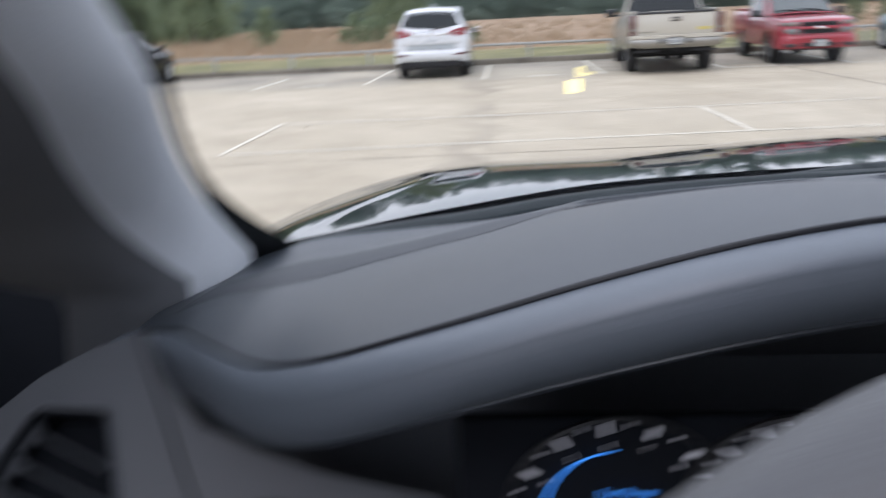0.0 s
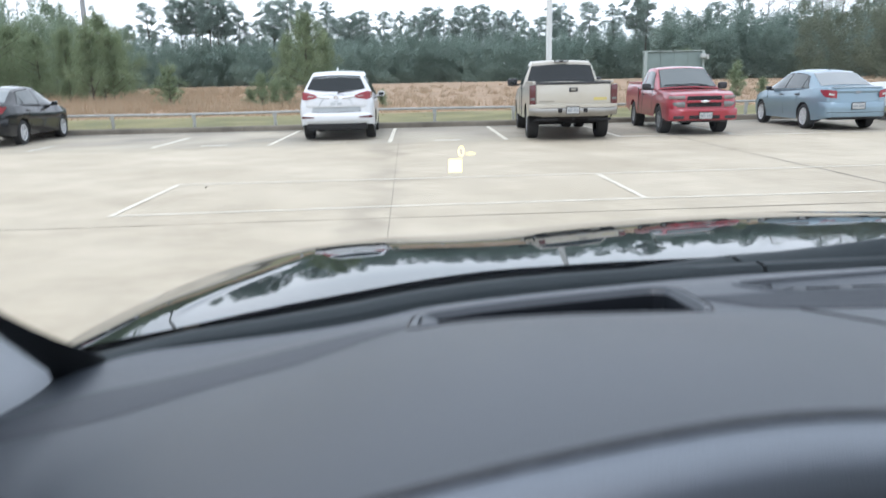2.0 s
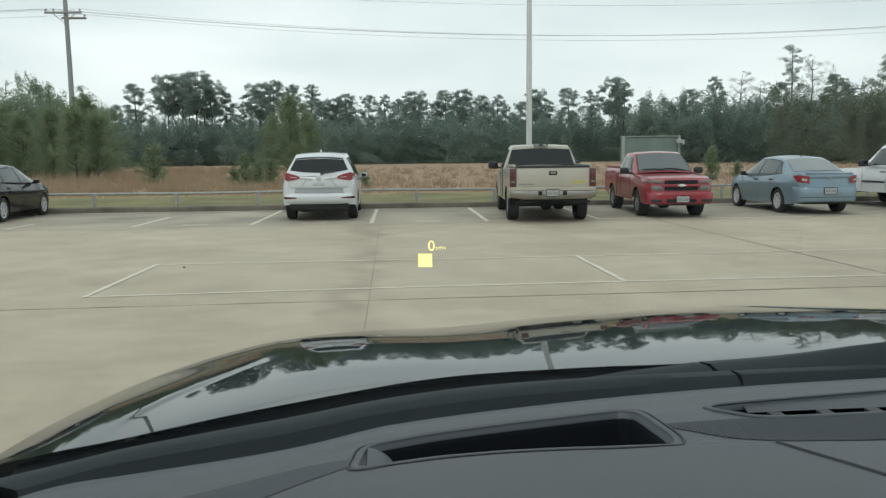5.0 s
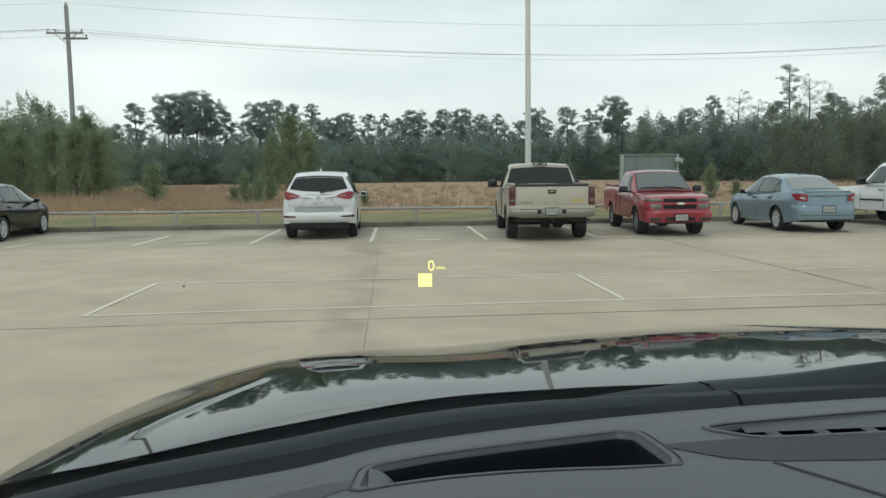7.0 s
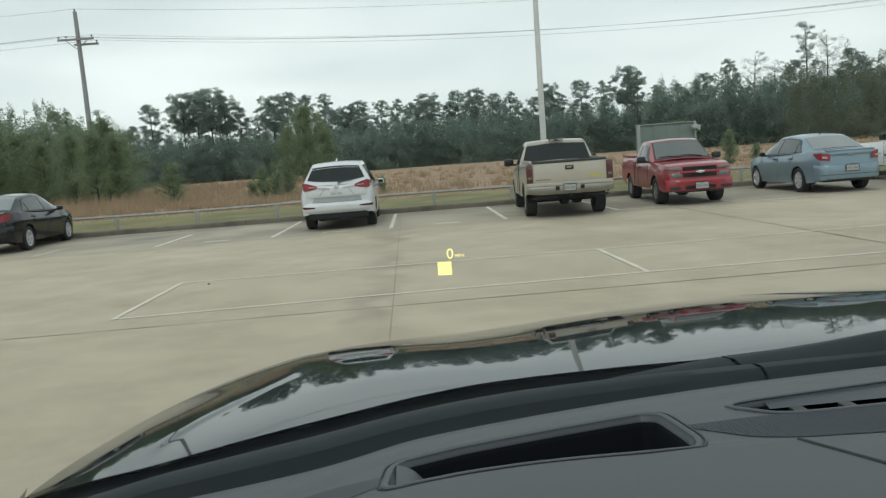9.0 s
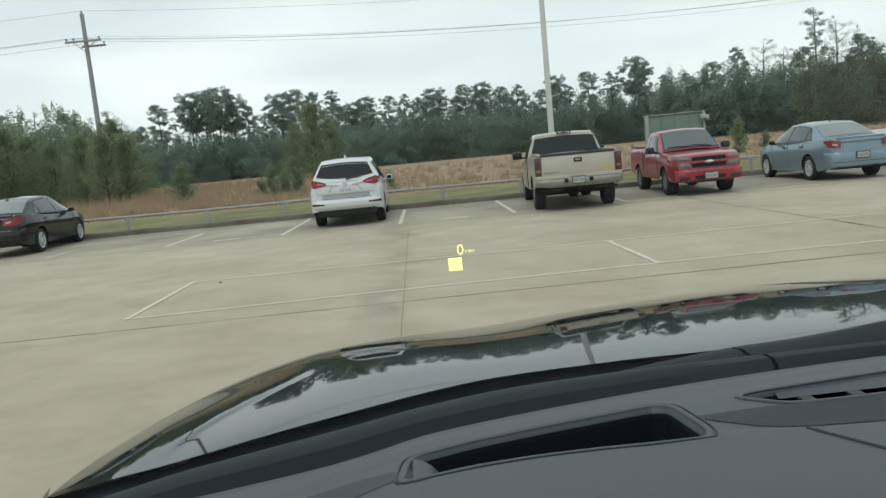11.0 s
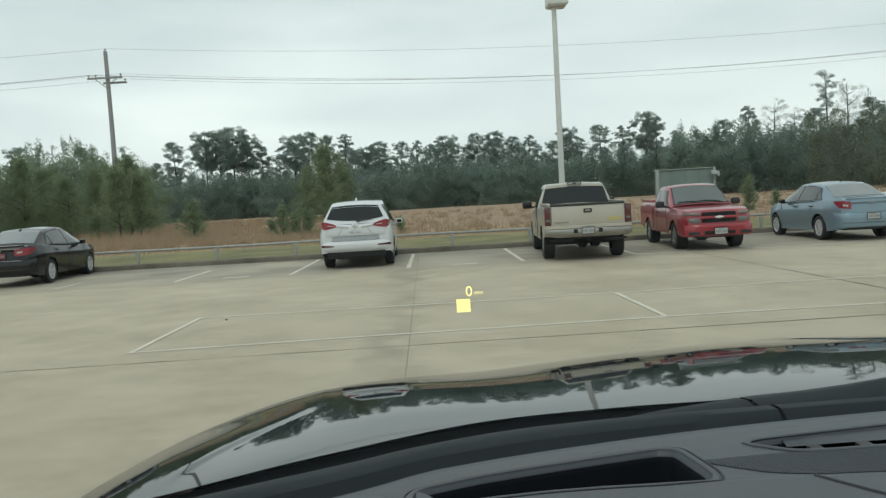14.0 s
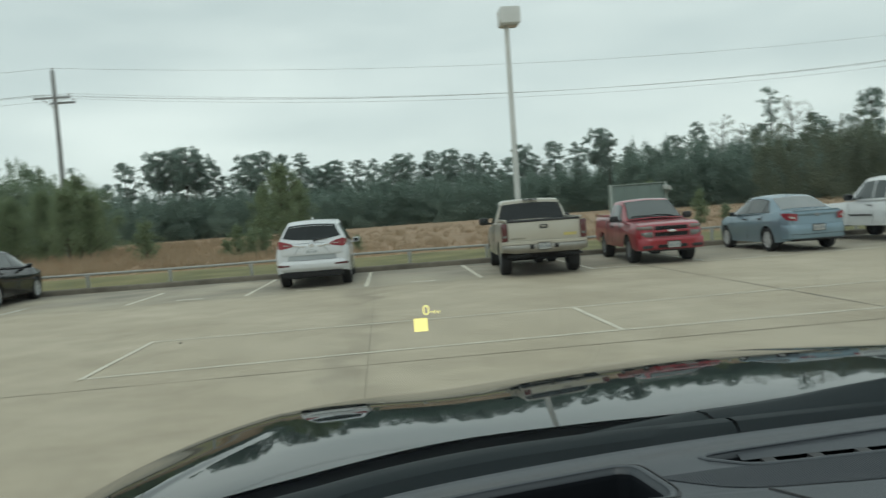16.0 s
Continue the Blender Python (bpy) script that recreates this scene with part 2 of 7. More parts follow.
PLATERED = material("red_plate_frame", (0.20, 0.02, 0.035), 0.4)
YELLOW = material("yellow_sticker", (0.50, 0.41, 0.09), 0.6, vary=0.5, scale=14, tint=(0.42, 0.38, 0.26))
PAINT_WHITE = material("white_car_paint", (0.63, 0.65, 0.675), 0.3, coat=0.7, vary=0.12, scale=2)
PAINT_WHITE_BRIGHT = material("bright_white_paint", (0.80, 0.81, 0.82), 0.3, coat=0.7, vary=0.1, scale=2)
PAINT_TAN = material("tan_car_paint", (0.475, 0.45, 0.39), 0.38, 0.15, coat=0.5, vary=0.35, scale=2, tint=(0.36, 0.31, 0.23), fine=0.1, fine_scale=15)
PAINT_RED = material("red_car_paint", (0.31, 0.020, 0.036), 0.32, coat=0.7, vary=0.25, scale=2)
PAINT_BLUE = material("pale_blue_metallic_paint", (0.205, 0.29, 0.35), 0.32, 0.35, coat=0.6, vary=0.15, scale=2)
PAINT_BLACK = material("black_car_paint", (0.010, 0.011, 0.013), 0.15, coat=0.5, ior_level=0.25)
TRIM_TAN = material("tan_trim", (0.30, 0.28, 0.23), 0.55, vary=0.5, scale=6)
GREY_TRIM = material("grey_trim", (0.36, 0.39, 0.41), 0.45, vary=0.2)
HOODPAINT = material("dark_glossy_paint", (0.012, 0.018, 0.019), 0.03, ior=1.48)
COWLBLACK = material("cowl_plastic", (0.004, 0.005, 0.006), 0.55, ior_level=0.2, fine=0.2)
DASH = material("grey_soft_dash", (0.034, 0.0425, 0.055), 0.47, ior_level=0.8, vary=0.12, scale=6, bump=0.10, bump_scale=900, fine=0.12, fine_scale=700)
# Lighter copy of the dash; the brow's missing brightness is put into its colour.
DASHPAD = material("lightened_dash_pad", (0.142, 0.165, 0.197), 0.5, ior_level=0.85, vary=0.12, scale=6, bump=0.12, bump_scale=900, fine=0.12, fine_scale=700)
DASHDARK = material("dark_dash_recess", (0.011, 0.013, 0.017), 0.7, ior_level=0.1)
SEAM = material("seam_piping", (0.014, 0.015, 0.019), 0.5)
LOWERDASH = material("dark_lower_dash", (0.028, 0.030, 0.034), 0.65, ior_level=0.2, vary=0.2, scale=5, bump=0.1, bump_scale=800)
SIDEPANEL = material("grey_side_panel", (0.090, 0.096, 0.108), 0.5, vary=0.15, scale=5, bump=0.1, bump_scale=800)
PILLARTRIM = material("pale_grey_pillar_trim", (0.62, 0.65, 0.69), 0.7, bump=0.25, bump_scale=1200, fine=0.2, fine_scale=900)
# Same pillar trim, with the shade of its inner side in the colour.
PILLARTRIM_SHADED = material("shaded_pillar_trim", (0.125, 0.13, 0.14), 0.8, bump=0.25, bump_scale=1200, fine=0.2, fine_scale=900)
# Unseen lining, kept dark to cut bounced light on the brow.
HEADLINER = material("headliner_fabric", (0.14, 0.14, 0.145), 0.95, bump=0.2, bump_scale=500)
SEATCLOTH = material("black_seat_leather", (0.03, 0.03, 0.032), 0.6, bump=0.2, bump_scale=200)
RIDGEGREY = material("scuttle_grey", (0.017, 0.024, 0.027), 0.6, ior_level=0.15, fine=0.2)
RIBGAP = material("rib_gap_grey", (0.026, 0.032, 0.042), 0.6, ior_level=0.6)
WHEELRIM = material("grey_leather_rim", (0.10, 0.104, 0.112), 0.5, bump=0.15, bump_scale=600)
BTN = material("dark_button", (0.02, 0.021, 0.025), 0.6, ior_level=0.2)
ICON = material("white_icon", (0.62, 0.63, 0.65), 0.5)
DIALWHITE = material("lit_dial_marks", (0.55, 0.57, 0.60), 0.5, glow=0.12)
DIALBLUE = material("lit_blue_display", (0.05, 0.28, 0.85), 0.5, glow=0.5)
HUDGLOW = material("head_up_glow", (1.0, 0.86, 0.32), 0.5, glow=0.85)
# Unseen panes, tinted unequally to shape the light on the dash.
SIDEGLASS = {-1: glass_material("dash_lighting_side_glass", (0.62, 0.65, 0.65)), 1: glass_material("light_cutting_side_glass", (0.13, 0.14, 0.14))}
WINDSHIELD = glass_material("windshield_glass", (0.95, 0.97, 0.96))

# ---- mesh helpers ----


def finish(bm, smooth=True):
    bmesh.ops.recalc_face_normals(bm, faces=bm.faces)
    for f in bm.faces:
        f.smooth = smooth
    return bm


def mesh_of(name, bm, mat, smooth=True, sharp=35):
    finish(bm, smooth)
    me = bpy.data.meshes.new(name)
    bm.to_mesh(me)
    bm.free()
    me.materials.append(mat)
    if smooth:
        me.set_sharp_from_angle(angle=radians(sharp))
    return me


def part(name, bm, mat, parent, label="", smooth=True, sharp=35):
    """Links a bmesh as one mesh object under a thing or a part."""
    ob = new(name, mesh_of(name, bm, mat, smooth, sharp))
    ob.parent = parent
    return tagged(ob, label)


def shared(name, me, parent, m, label=""):
    ob = new(name, me)
    ob.parent = parent
    ob.matrix_basis = m
    return tagged(ob, label)


def empty(name, m, label, category, group="", kind=""):
    ob = new(name)
    ob.matrix_basis = m
    return tagged(ob, label, category, group, kind)


def single(name, bm, mat, label, category, group="", kind="", m=None, smooth=True, sharp=35):
    ob = new(name, mesh_of(name, bm, mat, smooth, sharp))
    if m is not None:
        ob.matrix_basis = m
    return tagged(ob, label, category, group, kind)


def box(bm, c, s, bevel=0.0, m=None):
    r = bmesh.ops.create_cube(bm, size=1.0)
    vs = r["verts"]
    for v in vs:
        v.co = Vector((v.co.x * s[0] + c[0], v.co.y * s[1] + c[1], v.co.z * s[2] + c[2]))
    if bevel:
        es = list({e for v in vs for e in v.link_edges})
        out = bmesh.ops.bevel(bm, geom=es, offset=bevel, segments=2, affect="EDGES", profile=0.6)
        vs = list({v for f in out["faces"] for v in f.verts} | {v for v in vs if v.is_valid})
    if m is not None:
        for v in vs:
            v.co = m @ v.co
    return vs


def rings(bm, loops, closed=True, cap=True):
    """Skins loops of points with quads; the loops all have one length."""
    made = [[bm.verts.new(p) for p in loop] for loop in loops]
    k = len(loops[0])
    for a, b in zip(made, made[1:]):
        for i in range(k if closed else k - 1):
            j = (i + 1) % k
            bm.faces.new((a[i], a[j], b[j], b[i]))
    if cap and closed and k > 2:
        bm.faces.new(made[0][::-1])
        bm.faces.new(made[-1])
    return made


def tube(bm, pts, radius, seg=8, cap=True):
    """A round bar along points; radius is one number or one for each point."""
    pts = [Vector(p) for p in pts]
    rad = radius if isinstance(radius, (list, tuple)) else [radius] * len(pts)
    loops = []
    for i, p in enumerate(pts):
        d = (pts[min(i + 1, len(pts) - 1)] - pts[max(i - 1, 0)]).normalized()
        side = d.cross(Vector((0, 0, 1)) if abs(d.z) < 0.9 else Vector((0, 1, 0))).normalized()
        up = side.cross(d)
        loops.append([p + (side * math.cos(a) + up * math.sin(a)) * rad[i] for a in (2 * math.pi * k / seg for k in range(seg))])
    return rings(bm, loops, True, cap)


def lathe(bm, profile, seg=28, axis="x"):
    """Turns (offset, radius) pairs round the x axis."""
    loops = []
    for off, r in profile:
        loops.append([Vector((off, r * math.cos(a), r * math.sin(a))) for a in (2 * math.pi * k / seg for k in range(seg))])
    return rings(bm, loops, True, False)


def slab(bm, outline, normal, thick):
    """A flat plate: an outline of points, thickened along the normal."""
    n = Vector(normal).normalized() * thick
    low = [bm.verts.new(Vector(p)) for p in outline]
    top = [bm.verts.new(Vector(p) + n) for p in outline]
    k = len(outline)
    bm.faces.new(low[::-1])
    bm.faces.new(top)
    for i in range(k):
        bm.faces.new((low[i], low[(i + 1) % k], top[(i + 1) % k], top[i]))


def smooth01(a, b, v):
    t = min(1.0, max(0.0, (v - a) / (b - a)))
    return t * t * (3 - 2 * t)


def along(table, v):
    """A soft curve through (place, value) pairs."""
    if v <= table[0][0]:
        return table[0][1]
    for (a, p), (b, q) in zip(table, table[1:]):
        if v <= b:
            return p + (q - p) * (v - a) / (b - a)
    return table[-1][1]


def soft(table, v):
    """A smooth curve through (place, value) pairs."""
    if v <= table[0][0]:
        return table[0][1]
    if v >= table[-1][0]:
        return table[-1][1]
    i = next(k for k in range(len(table) - 1) if v <= table[k + 1][0])

    def slope(k):
        a, b = table[max(0, k - 1)], table[min(len(table) - 1, k + 1)]
        return (b[1] - a[1]) / (b[0] - a[0])
    (xa, ya), (xb, yb) = table[i], table[i + 1]
    w = xb - xa
    t = (v - xa) / w
    return (2 * t ** 3 - 3 * t * t + 1) * ya + (t ** 3 - 2 * t * t + t) * w * slope(i) + (3 * t * t - 2 * t ** 3) * yb + (t ** 3 - t * t) * w * slope(i + 1)


def sheet(bm, f, us, vs):
    grid = [[bm.verts.new(f(u, v)) for v in vs] for u in us]
    for a, b in zip(grid, grid[1:]):
        for i in range(len(vs) - 1):
            bm.faces.new((a[i], a[i + 1], b[i + 1], b[i]))
    return grid


def span(a, b, n):
    return [a + (b - a) * i / n for i in range(n + 1)]


def text_mesh(name, words, size, depth=0.0):
    cu = bpy.data.curves.new(name, "FONT")
    cu.body, cu.size, cu.extrude, cu.align_x, cu.align_y = words, size, depth, "CENTER", "CENTER"
    ob = bpy.data.objects.new(name, cu)
    scene.collection.objects.link(ob)
    me = bpy.data.meshes.new_from_object(ob.evaluated_get(bpy.context.evaluated_depsgraph_get()))
    bpy.data.objects.remove(ob)
    me.name = name
    return me


# ---- ground ----
KERB_Y = 22.95
bm = bmesh.new()
xs = [-900, -300, -120, -60, -30, 0, 30, 60, 120, 300, 900]
prof = [(-600, -0.03), (-60, -0.03), (KERB_Y + 0.05, -0.03), (KERB_Y + 0.06, 0.10), (29, 0.12), (60, 0.2), (120, 0.3), (300, 0.4), (900, 0.5), (2500, 0.5)]
grid = [[bm.verts.new((x, y, z)) for y, z in prof] for x in xs]
for a, b in zip(grid, grid[1:]):
    for i in range(len(prof) - 1):
        bm.faces.new((a[i], b[i], b[i + 1], a[i + 1]))
single("ground", bm, FIELD, "dry tan grass field beyond the car park", "ground", kind="structure", smooth=False)

bm = bmesh.new()
sheet(bm, lambda u, v: Vector((u, v, 0.125 + 0.02 * noise.noise((u * 0.3, v * 0.3, 0)) + 0.002 * (v - 23))), span(-60, 60, 80), span(KERB_Y + 0.12, 29.5, 10))
single("lawn", bm, LAWN, "strip of short yellow-green grass behind the kerb", "lawn", kind="structure")

# kerb in cast lengths, each a real step
kerb = empty("kerb", pose(0, KERB_Y, 0), "weathered grey concrete kerb along the parking stalls", "kerb", kind="structure")
kb = bmesh.new()
rings(kb, [[Vector((x, y, z)) for y, z in ((-0.08, -0.03), (-0.07, 0.12), (-0.045, 0.15), (0.10, 0.155), (0.12, 0.14), (0.12, -0.03))] for x in (-1.495, 1.495)])
kme = mesh_of("kerb_stone", kb, KERB, False)
for i in range(-13, 14):
    shared("kerb_stone", kme, kerb, pose(i * 3.0, 0, 0.004 * math.sin(i * 1.7), 0, 0, 0.15 * math.sin(i * 2.3)))

# painted lines, thin films over the concrete
def paint(name, a, b, width, mat, label, lift=0.0045):
    bm = bmesh.new()
    d = (Vector(b) - Vector(a))
    side = Vector((-d.y, d.x, 0)).normalized() * width / 2
    n = max(2, int(d.length / 0.25))
    rnd = random.Random(hash((round(a[0], 2), round(a[1], 2))) & 1023)
    rows = []
    for i in range(n + 1):
        p = Vector(a) + d * i / n
        rows.append((bm.verts.new((p + side * (1 + rnd.uniform(-0.12, 0.12))).to_tuple()), bm.verts.new((p - side * (1 + rnd.uniform(-0.12, 0.12))).to_tuple())))
    for (p, q), (r, s) in zip(rows, rows[1:]):
        bm.faces.new((p, q, s, r))
    for v in bm.verts:
        v.co.z = lift
    return single(name, bm, mat, label, "road marking", "painted parking lines", kind="structure", smooth=False)


STALLS = [-10.9, -8.12, -5.35, -2.52, 0.21, 3.04, 5.81, 8.56, 11.3, 14.0, 16.75]
for x in STALLS:
    paint("stall_line", (x - 0.02, 17.65, 0), (x + 0.03, 22.5 if -1 < x < 12 else 20.6 if -3 < x < 0 else 18.9, 0), 0.10, LINE if -3 < x < 9 else LINE_FAINT, "worn white painted line between parking stalls")
for x in (-1.15, 1.66, 4.38):
    paint("stall_tick", (x - 0.31, 17.9, 0), (x + 0.31, 17.87, 0), 0.15, LINE, "short faded white painted bar at a stall's mouth")
paint("cross_line", (8.6, 17.75, 0), (12.0, 17.35, 0), 0.10, LINE, "faded white painted line across the stalls")
paint("cross_line", (12.0, 17.35, 0), (17.5, 17.5, 0), 0.10, LINE, "faded white painted line across the stalls")
paint("box_line", (0.0, 8.28, 0), (3.0, 8.43, 0), 0.066, LINE, "white painted edge of an outlined parking box")
paint("box_line", (3.0, 8.43, 0), (6.35, 8.53, 0), 0.066, LINE, "white painted edge of an outlined parking box")
paint("box_line", (6.35, 8.53, 0), (18, 8.6, 0), 0.066, LINE, "white painted edge of an outlined parking box")
paint("box_line", (0.02, 10.92, 0), (6.33, 10.96, 0), 0.066, LINE, "white painted far edge of a parking box")
paint("box_line", (6.33, 10.96, 0), (18, 11.3, 0), 0.066, LINE, "white painted far edge of a parking box")
paint("box_line", (0.0, 8.24, 0), (0.02, 10.96, 0), 0.066, LINE, "white painted side of an outlined parking box", 0.0065)
paint("box_line", (6.34, 8.5, 0), (6.33, 11.0, 0), 0.066, LINE, "white painted side of an outlined parking box", 0.0065)

# ---- the car that carries the camera ----
OWN_M = pose(3.95, 0.3, 0, 0, 0, 8.5)
OWN_I = OWN_M.inverted()
own = empty("own_car", OWN_M, "dark glossy car with grey dashboard, seen from its driver's seat", "car")


def carpart(name, bm, mat, label="", parent=None, smooth=True, sharp=35):
    """A part of the own car, given in world metres."""
    bm.transform(OWN_I)
    return part(name, bm, mat, parent or own, label, smooth, sharp)


def bodypart(name, bm, mat, label="", parent=None, smooth=True, sharp=35):
    """A part of the own car, given in the car's own metres (x right, y ahead)."""
    return part(name, bm, mat, parent or own, label, smooth, sharp)


# bonnet: a crowned panel with two creases, rolled down at its rim
HOOD_MID, HOOD_HALF = 0.06, 1.08


def hood_rear(x):
    return soft([(-1.02, 0.42), (-0.92, 0.375), (-0.80, 0.345), (-0.58, 0.352), (-0.316, 0.365), (-0.11, 0.312), (0.024, 0.262), (0.386, 0.155), (1.14, 0.04)], x)


def hood_front(x):
    u = min(1.0, abs(x - HOOD_MID) / HOOD_HALF)
    return 0.45 + 0.835 * math.sqrt(max(0.0, 1 - u ** (2.9 if x < HOOD_MID else 6.0))) + 0.04 * x


def hood_z(x, y):
    u = abs(x - HOOD_MID) / HOOD_HALF
    d = y - 0.45
    z = 1.182 - 0.105 * d - 0.062 * d * d - 0.0196 * u * u + 0.030 * smooth01(-0.6, 0.6, x)
    off = abs(x - HOOD_MID) - (0.61 + 0.25 * smooth01(0.90, 0.40, y))
    z += (0.0028 * smooth01(0.0, 0.035, off) - 0.0153 * max(0.0, off) - 0.05 * max(0.0, off - 0.05) ** 1.5) * smooth01(0.36, 0.52, y)
    if x < HOOD_MID:
        z += 0.034 * smooth01(0.1, 0.6, u) * d - 0.145 * max(0.0, u - 0.3) ** 2
    z -= (0.018 if x > HOOD_MID else 0.006) * smooth01(0.86, 1.0, u)
    return z


def hood_point(u, v):
    x = HOOD_MID + HOOD_HALF * u
    a, b = hood_rear(x), hood_front(x)
    y = a + (b - a) * min(v, 1.0)
    z = hood_z(x, y) - (0.008 + 0.016 * smooth01(-0.75, -0.35, x)) * max(0.0, (min(v, 1.0) - 0.925) / 0.075) ** 2.4
    if v > 1:
        k = (v - 1) * 4
        ang = min(k, 1) * math.pi / 2
        z -= 0.07 * math.sin(ang) * k ** 0.5 + max(0, k - 1) * 0.35
        y += 0.03 * math.sin(ang)
    return Vector((x, y, z))


bm = bmesh.new()
us = [math.sin(t * math.pi / 2) for t in span(-1, 1, 240)]
sheet(bm, hood_point, us, span(0, 0.84, 36) + span(0.85, 1.0, 20) + [1.06, 1.12, 1.18, 1.25, 1.35, 1.6])
bodypart("bonnet", bm, HOODPAINT, "dark glossy bonnet mirroring the sky and tree line", sharp=60)

# wings beside the bonnet and the lower body
for sgn, nm in ((-1, "wing"), (1, "wing")):
    bm = bmesh.new()
    xe = HOOD_MID + HOOD_HALF * sgn

    def wing(u, v):
        y = -0.35 + u * 0.80
        prof = ((0, 0, 0.0), (0.012, -0.03, 0), (0.02, -0.10, 0), (0.03, -0.30, 0), (0.0, -0.65, 0))
        k = int(v)
        return Vector((xe + sgn * prof[k][0], y, hood_z(xe, 0.3) - 0.02 + prof[k][1] + 0.02 * u))
    sheet(bm, wing, span(0, 1, 10), range(5))
    bodypart(nm, bm, HOODPAINT)
bm = bmesh.new()
rings(bm, [[Vector((HOOD_MID + w * math.copysign(1, sx), y, z)) for sx, z in ((-1, 0.30), (1, 0.30), (1, zt), (-1, zt))]
           for y, w, zt in ((-3.9, 0.75, 0.85), (-3.8, 0.92, 0.98), (-0.40, 0.96, 0.80), (0.55, 0.94, 0.78), (1.0, 0.72, 0.72), (1.1, 0.5, 0.68))])
bodypart("lower_body", bm, PAINT_BLACK)

# scuttle panel, its ridge and the wipers
def cowl(u, v):
    x = HOOD_MID + 1.02 * u
    ya, yb = dash_far_car(x) + 0.045, hood_rear(x) + 0.02
    end = hood_z(x, hood_rear(x)) - 0.012
    z = 1.172 + (end - 1.172) * v - 0.034 * math.sin(v * math.pi) - 0.02 * u * u * (1 - v)
    return Vector((x, ya + (yb - ya) * v, z))


# dashboard height and its far edge under the glass
FAR = [(3.05, 0.00), (3.14, 0.08), (3.25, 0.130), (3.37, 0.19), (3.5, 0.255), (3.7, 0.31), (3.9, 0.345), (4.1, 0.365), (4.3, 0.375), (4.6, 0.36), (4.85, 0.31)]
NEAR = [(3.10, -0.15), (3.16, -0.203), (3.20, -0.245), (3.25, -0.295), (3.30, -0.335), (3.35, -0.36), (3.40, -0.375), (3.50, -0.389), (3.60, -0.377), (3.70, -0.357), (3.80, -0.33), (3.95, -0.28), (4.2, -0.20), (4.85, -0.10)]


CREST = [(3.10, 1.262), (3.16, 1.277), (3.20, 1.279), (3.25, 1.287), (3.30, 1.308), (3.35, 1.331), (3.40, 1.351), (3.45, 1.369), (3.50, 1.383), (3.55, 1.390), (3.60, 1.391), (3.65, 1.386), (3.70, 1.377), (3.80, 1.355), (3.95, 1.325), (4.2, 1.305), (4.85, 1.29)]


def dash_far(x):
    return soft(FAR, x)


def dash_far_car(xc):
    # the far edge met along the car's own axis
    y = 0.0
    for _ in range(6):
        p = OWN_M @ Vector((xc, y, 0))
        y += dash_far(p.x) - p.y
    return y


def dash_z(x, y):
    edge = 1.258 + 0.034 * smooth01(3.12, 3.50, x)
    k = max(0.0, (0.06 - y) / (0.06 - dash_near(x)))
    hump = 0.55 * smooth01(3.36, 3.50, x)
    rise = (1 - hump) * smooth01(0, 1, k) + hump * (1 - (1 - min(k, 1)) ** 2) * smooth01(0, 0.10, k)
    z = edge + (soft(CREST, x) - edge) * rise
    f = dash_far(x)
    return z - 0.048 * (0.17 + 0.83 * smooth01(3.15, 3.45, x)) * smooth01(f - 0.20, f, y) - 0.012 * smooth01(3.22, 3.10, x)


def dash_near(x):
    return soft(NEAR, x)


bm = bmesh.new()
sheet(bm, cowl, span(-1, 1, 60), span(0, 1, 10))
bodypart("scuttle", bm, COWLBLACK, "black plastic scuttle panel under the windscreen")
RIDGE = ((0.38, -0.045), (0.43, -0.010), (0.47, -0.002), (0.56, 0.001), (0.65, -0.002), (0.69, -0.010), (0.73, -0.040))
for xa, xb in ((-0.92, 0.052), (0.058, 0.90)):
    bm = bmesh.new()

    def ridge(u, v):
        x = xa + (xb - xa) * u
        near = Vector((x, dash_far_car(x), 0))
        p = OWN_M @ near
        near.z = dash_z(p.x, p.y)
        far = Vector((x, hood_rear(x), hood_z(x, hood_rear(x))))
        f, dz = RIDGE[v]
        return near.lerp(far, f) + Vector((0, 0, dz))
    sheet(bm, ridge, span(0, 1, 36), range(len(RIDGE)))
    bodypart("scuttle_ridge", bm, RIDGEGREY, "matt dark grey scuttle cover")
for x0, x1 in ((-0.80, -0.30), (0.10, 0.72)):
    wiper = bmesh.new()
    pts = [(x, hood_rear(x) - 0.045 + 0.015 * math.sin((x - x0) * 4), 1.126 + 0.010 * math.sin((x - x0) / (x1 - x0) * math.pi)) for x in span(x0, x1, 14)]
    tube(wiper, pts, [0.006 + 0.010 * i / 14 for i in range(15)], 6)
    wp = bodypart("wiper", wiper, COWLBLACK, "black wiper arm resting on the scuttle")
    wb = bmesh.new()
    tube(wb, [(x, y + 0.02, z - 0.012) for x, y, z in pts[:12]], 0.006, 5)
    bodypart("wiper_blade", wb, TYRE, parent=wp)
bm = bmesh.new()
rings(bm, [[Vector((x, hood_rear(x) - 0.02 + dy, hood_z(x, hood_rear(x)) - 0.014 + dz * h)) for dy, dz in ((-0.06, 0), (-0.04, 0.7), (-0.01, 1), (0.02, 0.8), (0.045, 0))]
           for x, h in ((0.058, 0.020), (0.14, 0.024), (0.20, 0.030), (0.27, 0.040), (0.36, 0.050), (0.55, 0.050), (0.75, 0.042), (0.90, 0.01))], closed=False)
bodypart("wiper_cover", bm, RIDGEGREY, "dark grey moulded wiper cover")
bm = bmesh.new()
